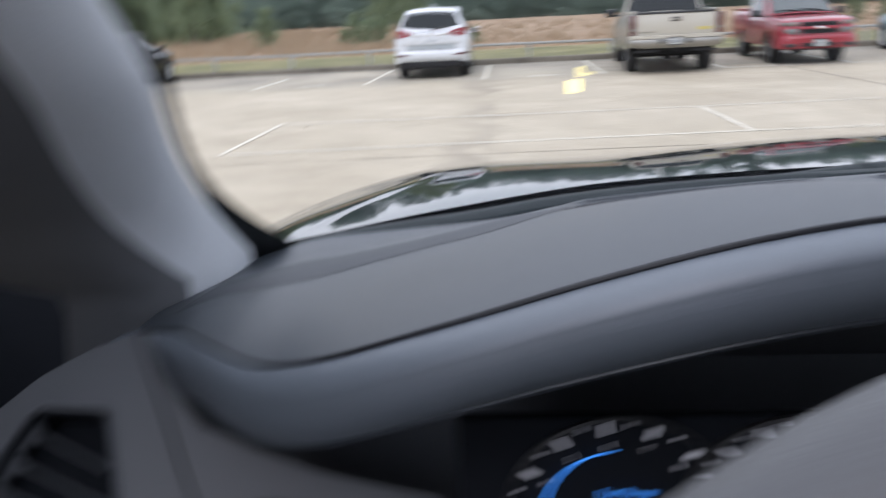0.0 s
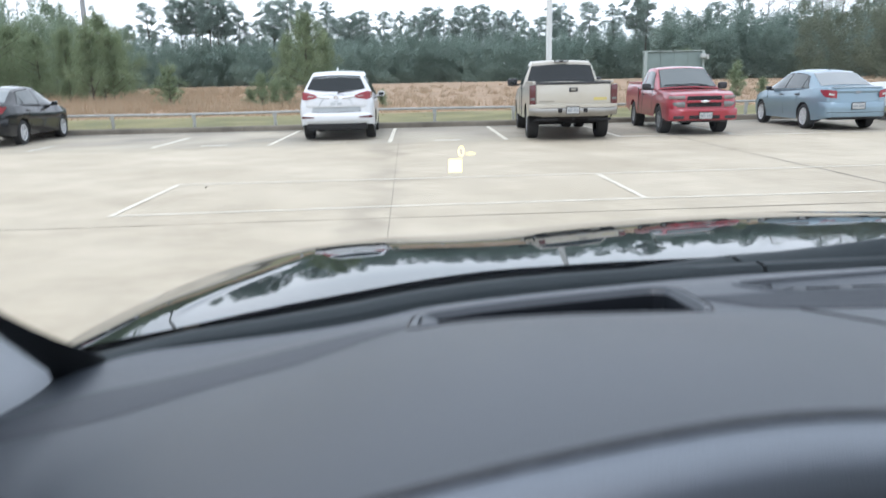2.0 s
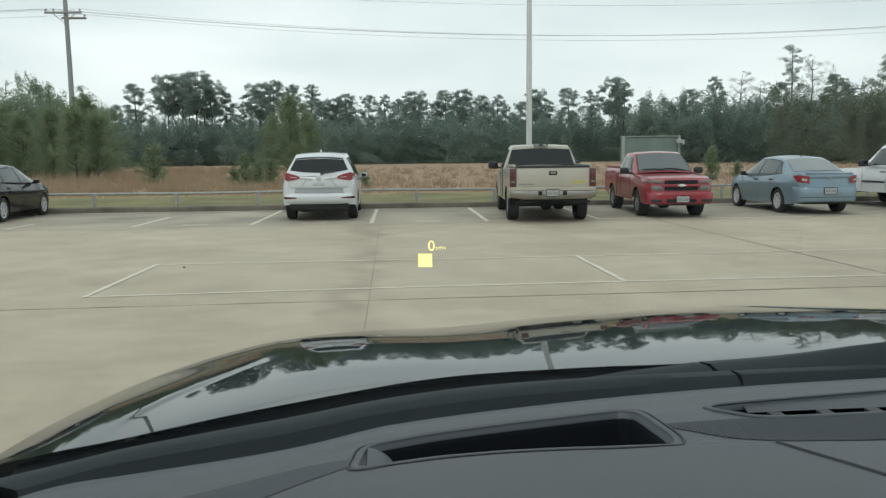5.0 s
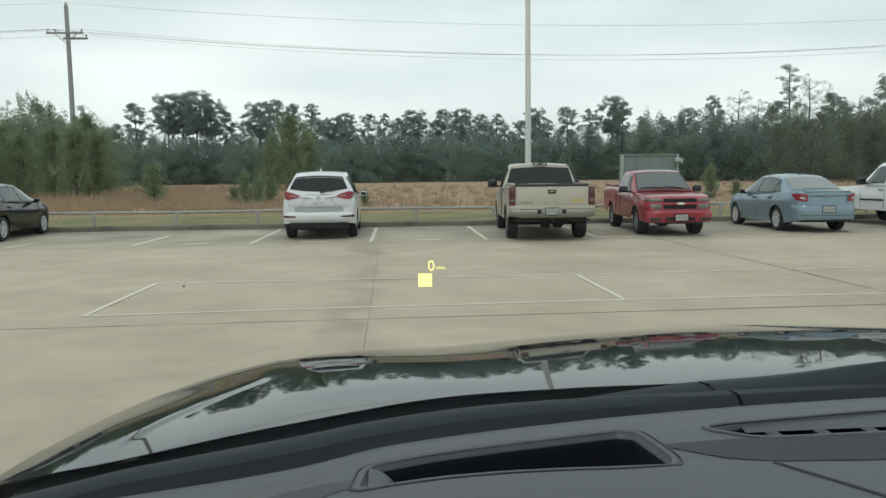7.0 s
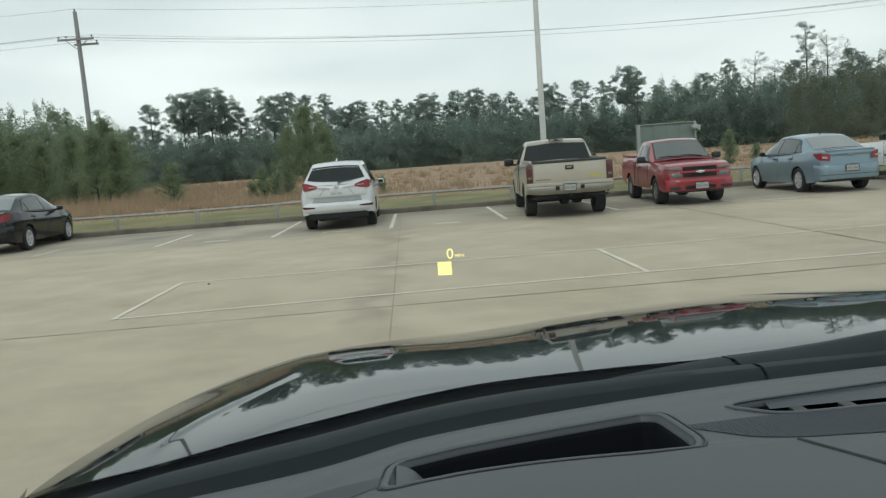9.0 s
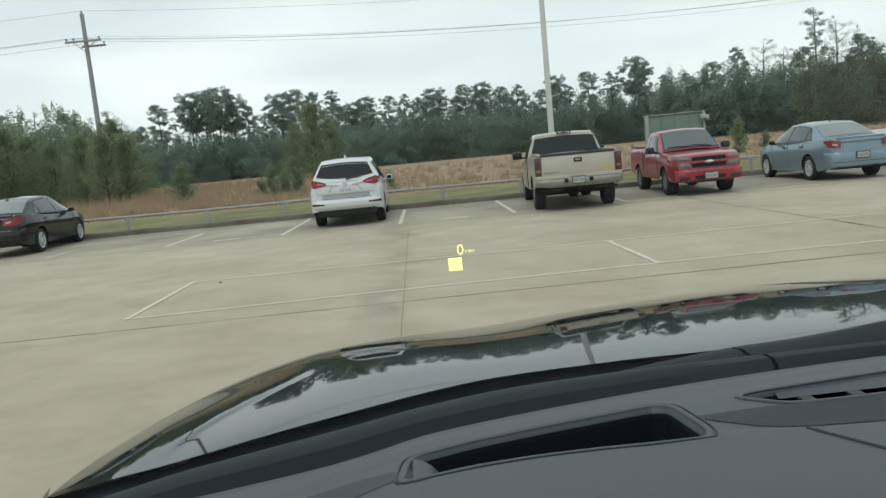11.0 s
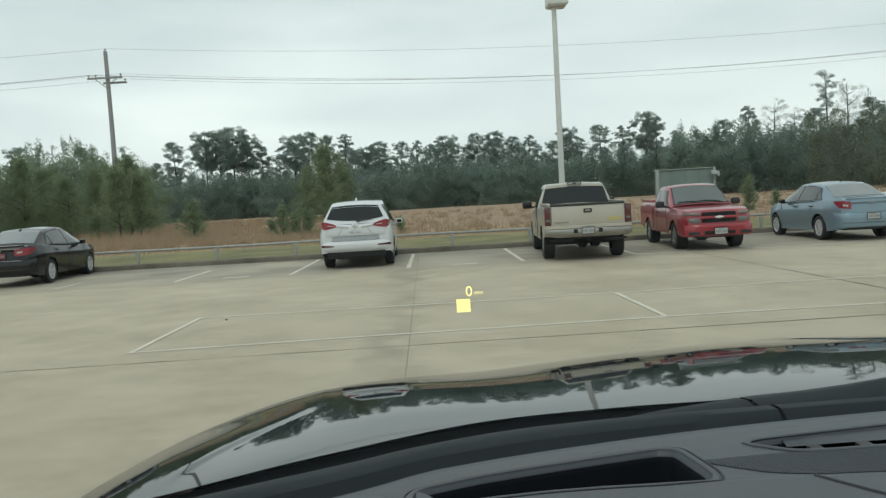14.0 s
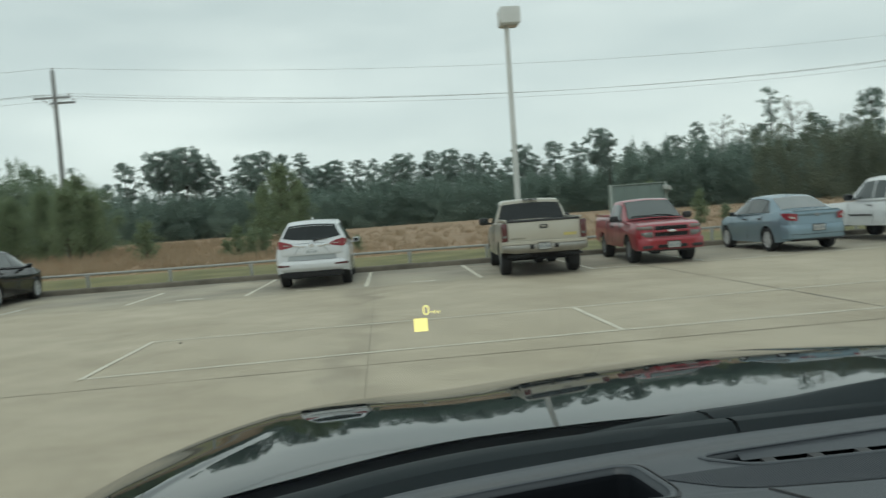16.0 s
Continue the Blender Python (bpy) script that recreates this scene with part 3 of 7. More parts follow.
rings(bm, [[Vector((x, hood_rear(x) - 0.02 - g + dy * (0.25 + 0.75 * h / 0.0195), hood_z(x, hood_rear(x)) - 0.014 + dz * h - 0.010 * (1 - h / 0.0195))) for dy, dz in ((-0.06, 0), (-0.04, 0.7), (-0.01, 1), (0.02, 0.8), (0.045, 0))]
           for x, h, g in ((-0.34, 0.0, 0.05), (-0.26, 0.005, 0.04), (-0.16, 0.010, 0.028), (-0.06, 0.015, 0.014), (0.052, 0.0195, 0.0))], closed=False)
bodypart("wiper_cover", bm, RIDGEGREY, "dark grey moulded wiper cover, thinning to one end")

# dashboard top with an opening for the head-up display, and the demister vent
SLOT = [(3.474, -0.022), (3.477, 0.072), (3.535, 0.096), (3.600, 0.112), (3.714, 0.137), (3.728, 0.128), (3.738, 0.062), (3.728, 0.038), (3.68, 0.024), (3.634, 0.022), (3.582, 0.015), (3.534, 0.002)]
VENT = [(3.803, 0.140), (3.845, 0.108), (4.0, 0.112), (4.30, 0.118), (4.34, 0.17), (4.15, 0.180), (4.0, 0.168)]


def inside(poly, x, y):
    hit = False
    for (xa, ya), (xb, yb) in zip(poly, poly[1:] + poly[:1]):
        if (ya > y) != (yb > y) and x < (xb - xa) * (y - ya) / (yb - ya) + xa:
            hit = not hit
    return hit


def pressed(poly, x, y, depth, rim):
    """How deep the dash is sunk at a place: full inside the outline, soft at its rim."""
    d = 1e9
    for (xa, ya), (xb, yb) in zip(poly, poly[1:] + poly[:1]):
        t = max(0, min(1, ((x - xa) * (xb - xa) + (y - ya) * (yb - ya)) / ((xb - xa) ** 2 + (yb - ya) ** 2)))
        d = min(d, math.hypot(x - xa - t * (xb - xa), y - ya - t * (yb - ya)))
    return depth * smooth01(0, rim, d) if inside(poly, x, y) else 0.0


def grown(poly, d):
    """The outline moved outwards by d."""
    area = sum(xa * yb - xb * ya for (xa, ya), (xb, yb) in zip(poly, poly[1:] + poly[:1]))
    sgn = 1 if area > 0 else -1
    out = []
    for i, (x, y) in enumerate(poly):
        a, b = Vector(poly[i - 1]), Vector(poly[(i + 1) % len(poly)])
        e, f = (Vector((x, y)) - a).normalized(), (b - Vector((x, y))).normalized()
        n = Vector((e.y + f.y, -e.x - f.x)) * sgn
        n = n / max(0.5, n.length_squared) * 2 * d
        out.append((x + n.x, y + n.y))
    return out


def rounded(poly, k=5, r=0.22):
    """The outline with its corners eased."""
    out = []
    for i, p in enumerate(poly):
        a, b, c = Vector(poly[i - 1]), Vector(p), Vector(poly[(i + 1) % len(poly)])
        s0, s1 = b.lerp(a, r), b.lerp(c, r)
        for t in span(0, 1, k):
            q = s0 * (1 - t) ** 2 + b * 2 * t * (1 - t) + s1 * t * t
            out.append((q.x, q.y))
    return out


SLOT, VENT = rounded(SLOT), rounded(VENT)
SLOT_BIG, VENT_BIG = grown(SLOT, 0.007), grown(VENT, 0.006)


def dash_top(u, v):
    x = u
    a, b = dash_near(x), dash_far(x)
    y = a + (b - a) * v
    z = dash_z(x, y)
    if 3.44 < x < 3.76 and -0.06 < y < 0.16:
        z -= pressed(SLOT_BIG, x, y, 0.07, 0.005)
    if 3.78 < x < 4.36 and 0.08 < y < 0.2:
        z -= pressed(VENT_BIG, x, y, 0.05, 0.004)
    return Vector((x, y, z))


bm = bmesh.new()
xs = span(3.10, 3.44, 40) + span(3.445, 3.76, 110) + span(3.77, 4.36, 120) + span(4.40, 4.85, 14)
sheet(bm, dash_top, xs, span(0, 0.40, 24) + span(0.41, 0.92, 96) + span(0.93, 1.0, 6))
dash = carpart("dashboard", bm, DASH, "soft grey moulded dashboard top", sharp=50)


def opening(name, poly, rim, depth, inset_far):
    """A surround flush with the dash and a dark well inside it."""
    n = len(poly)
    bm = bmesh.new()
    loops = [[Vector((x, y, dash_z(x, y) + l)) for x, y in grown(poly, g)] for g, l in ((rim + 0.004, -0.004), (rim + 0.003, 0.0008), (rim + 0.0015, 0.0018), (rim - 0.001, 0.0019), (rim - 0.003, 0.0008), (rim * 0.5, -0.001), (0.0015, -0.003), (0.0, -0.006))]
    rings(bm, loops, True, False)
    carpart(name + "_surround", bm, DASH, parent=dash)
    bm = bmesh.new()
    loops = [[Vector((x, y, dash_z(x, y) + l)) for x, y in grown(poly, g)] for g, l in ((0.0002, -0.0055), (-0.001, -0.010), (-inset_far, -depth))]
    made = rings(bm, loops, True, False)
    bm.faces.new(made[-1])
    bmesh.ops.triangulate(bm, faces=[f for f in bm.faces if len(f.verts) > 4])
    carpart(name + "_well", bm, DASHDARK, "dark recess in the dash", parent=dash, smooth=False)


opening("display", SLOT, 0.007, 0.055, 0.006)
bm = bmesh.new()
sheet(bm, lambda u, v: Vector((3.4755 + 0.030 * u + 0.004 * math.sin(u * 3), -0.012 + 0.004 * u + (0.078 - 0.014 * u) * v, dash_z(3.48, 0.03) - 0.005 - 0.026 * u * u - 0.004 * u)), span(0, 1, 10), span(0, 1, 8))
carpart("display_ramp", bm, DASH, "grey sloped end of the recess", parent=dash)
bm = bmesh.new()
groove = grown(SLOT, 0.0125)
tube(bm, [(x, y, dash_z(x, y) + 0.0002) for x, y in groove + groove[:1]], 0.0013, 6)
carpart("display_groove", bm, SEAM, parent=dash)
opening("demister", VENT, 0.006, 0.030, 0.003)
bm = bmesh.new()
sheet(bm, lambda u, v: Vector((3.845 + 0.475 * u, 0.137 + 0.005 * u + v * (0.012 + 0.022 * smooth01(0, 0.3, u)), dash_z(3.845 + 0.475 * u, 0.15) - 0.006 + 0.004 * v)), span(0, 1, 12), span(0, 1, 3))
carpart("demister_flap", bm, DASH, parent=dash)


# fins in the demister vent
for i in range(9):
    bm = bmesh.new()
    x = 3.87 + 0.05 * i
    box(bm, (x, 0.124 + 0.004 * i / 9, dash_z(x, 0.13) - 0.010), (0.014, 0.024, 0.010), 0.002)
    carpart("demister_fin", bm, BLACKPLASTIC, parent=dash)

# ribbed band that runs across the dash on both sides of the opening
def band(xa, xb, lo, hi, n, name, proud=0.0009):
    bm = bmesh.new()
    sheet(bm, lambda x, v: Vector((x, along(lo, x) + (along(hi, x) - along(lo, x)) * v, dash_z(x, along(lo, x) + (along(hi, x) - along(lo, x)) * v) + 0.0004)), span(xa, xb, 60), span(0, 1, 5))
    carpart("ribbed_base", bm, RIBGAP, parent=dash)
    bm = bmesh.new()
    for i in range(n):
        x = xa + (xb - xa) * (i + 0.5) / n
        w = (xb - xa) / n * 0.28
        y0, y1 = along(lo, x), along(hi, x)
        ys = span(y0, y1, 5)
        skew = 0.35 * (y1 - y0)
        prev = None
        for k, y in enumerate(ys):
            xx = x + skew * (k / 5 - 0.5) * 0.3
            z = dash_z(xx, y)
            row = [bm.verts.new((xx + dx * w, y, z + dz)) for dx, dz in ((-1.1, 0.0003), (-0.7, proud), (0.7, proud), (1.1, 0.0003))]
            if prev:
                for q in range(3):
                    bm.faces.new((prev[q], prev[q + 1], row[q + 1], row[q]))
            prev = row
    return tagged(carpart(name, bm, RIBGAP, "fine grey ribs in the dash", parent=dash, smooth=False), kind="stuff")


band(3.135, 3.466, [(3.135, -0.135), (3.193, -0.118), (3.296, -0.082), (3.38, -0.055), (3.466, -0.004)], [(3.135, -0.055), (3.19, -0.02), (3.318, 0.020), (3.396, 0.026), (3.466, 0.038)], 125, "ribbed_strip", 0.00045)
band(3.747, 4.40, [(3.747, 0.088), (3.79, 0.057), (3.837, 0.038), (3.898, 0.030), (4.40, 0.035)], [(3.747, 0.096), (3.81, 0.102), (3.945, 0.104), (4.40, 0.108)], 240, "ribbed_strip")

# piping along the near seam, and the padded brow that rolls down to the instruments
seam_x = span(3.118, 3.30, 26) + span(3.32, 4.6, 60)
bm = bmesh.new()
tube(bm, [(x, dash_near(x), dash_z(x, dash_near(x)) + 0.0003) for x in seam_x], 0.0016, 8)
carpart("seam", bm, SEAM, "dark seam piping along the dash", parent=dash)
bm = bmesh.new()
tube(bm, [(3.818 + 0.02 * t, 0.028 - 0.23 * t, dash_z(3.818 + 0.02 * t, 0.028 - 0.23 * t) + 0.0004) for t in span(0, 1, 16)], 0.0017, 6)
carpart("centre_seam", bm, SEAM, parent=dash)


def brow(u, v):
    x = u
    y, z = dash_near(x), dash_z(x, dash_near(x))
    out = 0.026 * smooth01(3.10, 3.22, x) + 0.006
    drop = 0.026 - 0.006 * smooth01(3.25, 3.42, x)
    left = 0.030 * (1 - smooth01(3.105, 3.20, x))
    if v <= 1:
        # the lit upper roll
        a = v * math.pi / 2
        return Vector((x - left * 0.7 * math.sin(a), y - 0.66 * out * math.sin(a) ** 0.95, z - 0.0008 - 0.52 * drop * (1 - math.cos(a)) ** 1.1))
    # the shaded face below it, tucked in at its foot
    k = v - 1
    return Vector((x - left * (0.7 + 0.3 * k), y - 0.66 * out - 0.10 * out * math.sin(k * math.pi * 0.5) + 0.012 * k * k, z - 0.0008 - 0.52 * drop - (0.48 * drop + 0.018) * k))


bm = bmesh.new()
sheet(bm, brow, span(3.10, 3.30, 40) + span(3.31, 4.6, 60), span(0, 1.2, 30))
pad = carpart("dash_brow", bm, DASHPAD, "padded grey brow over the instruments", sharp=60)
bm = bmesh.new()
sheet(bm, brow, span(3.10, 3.30, 40) + span(3.31, 4.6, 60), span(1.2, 2.0, 8))
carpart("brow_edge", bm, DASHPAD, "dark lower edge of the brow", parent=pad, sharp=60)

# thin bright lip under the brow, and the dark shroud behind it
bm = bmesh.new()
lip = [brow(x, 2.0) for x in span(3.20, 4.3, 60)]
tube(bm, [p + Vector((0, 0.003, -0.002)) for p in lip], 0.0022, 6)
carpart("shroud_lip", bm, DASH)
bm = bmesh.new()
def shroud(u, v):
    a = brow(u, 2.0)
    rim = a + Vector((0, 0.02, -0.008))
    back, foot = Vector((u, -0.185, 1.235)), Vector((u, -0.200, 0.98))
    if v <= 1:
        return a.lerp(rim, v)
    return rim.lerp(back, v - 1) if v <= 2 else back.lerp(foot, v - 2)


sheet(bm, shroud, span(3.10, 4.3, 44), span(0, 1, 3) + span(1.2, 2, 5) + [2.5, 3.0])
carpart("instrument_shroud", bm, SIDEPANEL, "dark shroud round the instruments")

# instruments: two dials with lit marks
CL = pose(3.462, -0.320, 1.199, 90, 0, 0) @ Matrix.Scale(0.83, 4)
bm = bmesh.new()
box(bm, (0.10, -0.045, -0.008), (0.42, 0.24, 0.012), 0.004)
bm.transform(CL)
cluster = carpart("instrument_panel", bm, DASHDARK, "dark instrument panel with lit dials")


def on_cluster(name, bm, mat, label=""):
    bm.transform(CL)
    return carpart(name, bm, mat, label, cluster, False)


for cx, cy, r, a0, n, sweep in ((0.0, 0.0, 0.074, 255, 9, 210.4), (0.120, 0.0, 0.074, 219, 13, 258)):
    bm = bmesh.new()
    loops = []
    for rr, zz in ((r * 1.06, 0.0), (r * 1.08, 0.006), (r * 1.05, 0.007), (r * 1.03, 0.0)):
        loops.append([Vector((cx + rr * math.cos(t), cy + rr * math.sin(t), zz)) for t in span(0, 2 * math.pi, 48)[:-1]])
    rings(bm, loops, True, False)
    on_cluster("dial_ring", bm, BLACKPLASTIC)
    for i in range(n):
        a = radians(a0 - i * sweep / (n - 1))
        for half in (0, 1):
            if half and i == n - 1:
                continue
            aa = a - radians(sweep / (n - 1) / 2) * half
            bm = bmesh.new()
            ln, wd = (0.0085, 0.0036) if not half else (0.003, 0.0016)
            box(bm, (r - ln / 2, 0, 0.002), (ln, wd, 0.002))
            bm.transform(Matrix.Translation((cx, cy, 0)) @ Matrix.Rotation(aa, 4, "Z"))
            on_cluster("dial_mark", bm, DIALWHITE)
    if cx == 0.0:
        for i in range(9):
            a = radians(a0 - i * sweep / 8)
            me = text_mesh("dial_digit", str(i), 0.0072)
            me.materials.append(DIALWHITE)
            shared("dial_digit", me, cluster, OWN_I @ CL @ Matrix.Translation((cx + (r - 0.017) * math.cos(a), cy + (r - 0.017) * math.sin(a), 0.003)))
bm = bmesh.new()
tube(bm, [(0.052 * math.cos(radians(a)), 0.052 * math.sin(radians(a)), 0.003) for a in span(205, 93, 30)], [0.0016 - 0.001 * i / 30 for i in range(31)], 6)
on_cluster("blue_arc", bm, DIALBLUE, "lit blue arc")
for words, size, x, y in (("Fuel Range", 0.0085, 0.006, 0.020), ("114", 0.016, 0.0, -0.008), ("mi", 0.006, 0.022, -0.011)):
    me = text_mesh("display_text", words, size)
    me.materials.append(DIALBLUE)
    shared("display_text", me, cluster, OWN_I @ CL @ Matrix.Translation((x, y, 0.003)))

# left panel with its air vent and switches
PN = Vector((0.12, -0.76, 0.64)).normalized()
bm = bmesh.new()
pl0 = Vector((3.133, -0.305, 1.170))


def on_side(x, z, lift=0.0):
    """A place on the side panel's face."""
    y = pl0.y + (-(x - pl0.x) * PN.x - (z - pl0.z) * PN.z) / PN.y
    return Vector((x, y, z)) + PN * lift


outline = [on_side(x, z) for x, z in ((3.142, 1.276), (3.111, 1.270), (3.076, 1.2556), (3.0416, 1.232), (3.0185, 1.2066), (3.0067, 1.18), (3.0, 1.155), (2.9985, 1.13), (2.99, 0.95), (3.42, 0.95), (3.347, 1.12), (3.353, 1.174), (3.2735, 1.192), (3.23, 1.206), (3.19, 1.222), (3.16, 1.25))]
V_OUT = [(3.0774, 1.2353), (3.0823, 1.2367), (3.1198, 1.2332), (3.1259, 1.2307), (3.1477, 1.1673), (3.1445, 1.163), (3.0584, 1.1659), (3.0537, 1.17), (3.0521, 1.1918), (3.0624, 1.2159)]


def frame_loop(poly, k, lift):
    cx = sum(p[0] for p in poly) / len(poly)
    cz = sum(p[1] for p in poly) / len(poly)
    return [on_side(cx + (x - cx) * k, cz + (z - cz) * k, lift) for x, z in poly]


edge_loops = []
for loop in (outline, frame_loop(V_OUT, 1.04, 0.0)):
    vs = [bm.verts.new(p) for p in loop]
    edge_loops += [bm.edges.new((p, q)) for p, q in zip(vs, vs[1:] + vs[:1])]
bmesh.ops.triangle_fill(bm, use_beauty=True, edges=edge_loops)
rings(bm, [[p + PN * l for p in outline] for l in (0.0, -0.02)], True, False)
bmesh.ops.remove_doubles(bm, verts=bm.verts, dist=1e-5)
side_panel = carpart("side_panel", bm, SIDEPANEL, "grey side panel of the dash with an air vent", smooth=False)
bm = bmesh.new()
crv = [on_side(x, z, 0.001) for x, z in ((3.138, 1.277), (3.148, 1.2585), (3.159, 1.24), (3.171, 1.219), (3.181, 1.2013), (3.192, 1.184), (3.205, 1.168), (3.219, 1.154), (3.237, 1.1426), (3.28, 1.130), (3.34, 1.122))]
tube(bm, crv, 0.0016, 6)
carpart("panel_gap", bm, SEAM, parent=side_panel)
bm = bmesh.new()
rings(bm, [frame_loop(V_OUT, k, l) for k, l in ((1.085, -0.002), (1.08, 0.0025), (1.055, 0.0042), (1.025, 0.0035), (1.005, 0.0005), (1.0, -0.004))], True, False)
vent = carpart("air_vent", bm, SIDEPANEL, "dark air vent with slanted louvres", parent=None)
bm = bmesh.new()
well = rings(bm, [frame_loop(V_OUT, k, l) for k, l in ((1.0, -0.003), (0.97, -0.03), (0.95, -0.034))], True, False)
bm.faces.new(well[-1])
carpart("vent_well", bm, DASHDARK, "dark hollow behind the louvres", parent=vent, smooth=False)
# the outer wall of the hollow, stepped between the louvres
for (xa, za), (xb, zb) in zip(((3.0795, 1.2330), (3.0700, 1.2185), (3.0632, 1.2040), (3.0560, 1.1870)), ((3.0700, 1.2185), (3.0632, 1.2040), (3.0560, 1.1870), (3.0555, 1.1690))):
    bm = bmesh.new()
    p, q = on_side(xa, za, -0.003), on_side(xb, zb, -0.003)
    r = on_side(xb + 0.011, zb + 0.004, -0.018)
    slab(bm, [p, q, r], PN, 0.001)
    carpart("vent_step", bm, SIDEPANEL, parent=vent, smooth=False)
for xa, za, xb, zb in ((3.0787, 1.2275, 3.1294, 1.2056), (3.0698, 1.2129, 3.1354, 1.187), (3.0638, 1.1988, 3.1407, 1.171), (3.0587, 1.1829, 3.111, 1.1678)):
    bm = bmesh.new()
    a, b = on_side(xa - 0.002, za - 0.002, -0.006), on_side(xb + 0.001, zb - 0.003, -0.006)
    up = (on_side(xa, za + 0.01) - on_side(xa, za)).normalized()
    rings(bm, [[p + up * u_ * k + PN * l for u_, l in ((0, 0), (0.001, 0.003), (0.004, 0.004), (0.0055, 0))] for p, k in ((a, 0.7), (a.lerp(b, 0.35), 0.62), (b, 0.55))])
    carpart("louvre", bm, SIDEPANEL, parent=vent, smooth=False)

bm = bmesh.new()
rings(bm, [[on_side(x, z, l) for x, z in ((3.2343 - g, 1.1785 + g), (3.3344 + g, 1.1632 + g), (3.3329 + g, 1.1443 - g), (3.238 - g, 1.1538 - g))] for g, l in ((0.004, 0.001), (0.003, 0.004), (0.0, 0.004), (0.0, 0.001))], True, False)
switches = carpart("switch_frame", bm, BLACKPLASTIC, "row of three dark switches", smooth=False)
for i in range(3):
    x0, x1 = 3.2365 + 0.0325 * i, 3.2665 + 0.0325 * i
    zt = lambda x: 1.1775 - 0.155 * (x - 3.2365)
    bm = bmesh.new()
    rings(bm, [[on_side(x, z, l) for x, z in ((x0 + g, zt(x0) - g), (x1 - g, zt(x1) - g), (x1 - g, zt(x1) - 0.0185 + g), (x0 + g, zt(x0) - 0.0185 + g))] for g, l in ((0, 0.001), (0, 0.004), (0.002, 0.006))])
    sw = carpart("switch", bm, BTN, parent=switches, smooth=False)
    bm = bmesh.new()
    xm, zm = (x0 + x1) / 2, zt((x0 + x1) / 2) - 0.0095
    bars = {0: ((-0.003, 0.004, 0.008), (0.003, 0, 0.010), (-0.001, -0.004, 0.008)), 1: ((0, 0.002, 0.014), (0, -0.002, 0.014)), 2: ((-0.005, -0.001, 0.004), (0.003, 0.003, 0.006), (0.003, -0.003, 0.006))}[i]
    for dx, dz, ln in bars:
        slab(bm, [on_side(xm + dx + sx * ln / 2, zm + dz + sz * 0.0013 - 0.16 * dx, 0.0062) for sx, sz in ((-1, -1), (1, -1), (1, 1), (-1, 1))], PN, 0.0004)
    carpart("switch_mark", bm, ICON, "white switch marks", parent=own, smooth=False)

# windscreen pillar: pale trim, its shade towards the door put into a darker colour
def pillar_edge(s):
    """The edge of the trim along the glass, s from the dash to the roof."""
    return Vector((3.131 + 0.16 * s - 0.020 * math.sin(min(1, max(0, s) / 0.2) * math.pi), 0.075 - 1.28 * max(s, 0.0), 1.250 + s))


SECT = [(0.0, 0.0), (0.004, -0.03), (0.0, -0.06), (-0.011, -0.088), (-0.029, -0.112), (-0.053, -0.13), (-0.083, -0.142), (-0.12, -0.149), (-0.165, -0.153), (-0.26, -0.155)]

SECT_X = [(i / (len(SECT) - 1), p[0]) for i, p in enumerate(SECT)]
SECT_Y = [(i / (len(SECT) - 1), p[1]) for i, p in enumerate(SECT)]


def pillar(u, v):
    e = pillar_edge(u)
    dx, dy = soft(SECT_X, v), soft(SECT_Y, v)
    low = max(0, 1 - u / 0.10)
    return Vector((e.x + dx * (1 - 0.6 * min(1, low)), e.y + dy * (0.95 + 0.30 * min(1, low)), e.z + 0.12 * (-dy) * min(1, low)))


bm = bmesh.new()


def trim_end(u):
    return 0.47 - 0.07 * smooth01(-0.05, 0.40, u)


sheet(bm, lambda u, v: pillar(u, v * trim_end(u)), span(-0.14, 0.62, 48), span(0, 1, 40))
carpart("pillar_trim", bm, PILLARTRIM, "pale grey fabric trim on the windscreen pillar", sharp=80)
bm = bmesh.new()
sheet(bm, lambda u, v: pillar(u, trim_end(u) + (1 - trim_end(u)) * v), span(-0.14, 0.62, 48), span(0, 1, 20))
carpart("pillar_side", bm, PILLARTRIM_SHADED, "inner side of the windscreen pillar, coloured as shaded trim", sharp=80)
# black border of the glass along the pillar and the scuttle
def frit(u, v):
    e = pillar_edge(u)
    k = max(0, 1 - u / 0.14) ** 2
    return e + Vector((0.006 * v + 0.026 * v * k, 0.008 + 0.006 * v + 0.014 * v * k, -0.03 * (1 - v) * k))


bm = bmesh.new()
sheet(bm, frit, span(-0.04, 0.62, 50), span(0, 1, 5))
carpart("glass_border", bm, COWLBLACK, "black ceramic border of the windscreen")


def screen(u, v):
    x = HOOD_MID + (u - 0.5) * 2 * (0.97 - 0.04 * v)
    y0 = dash_far_car(x * 1.0) + 0.035
    return Vector((x, y0 + (-1.12 - y0) * v * (0.72 + 0.0 * u), 1.212 + 0.62 * v))


bm = bmesh.new()
sheet(bm, screen, span(0.0, 1.0, 30), span(0, 1, 16))
ws = bodypart("windscreen", bm, WINDSHIELD, "clear windscreen glass")
ws.visible_shadow = False
bm = bmesh.new()
sheet(bm, lambda u, v: screen(u, -0.03 + 0.06 * v) + Vector((0, -0.004, 0)), span(0.0, 1.0, 40), span(0, 1, 3))
bodypart("lower_glass_border", bm, COWLBLACK)

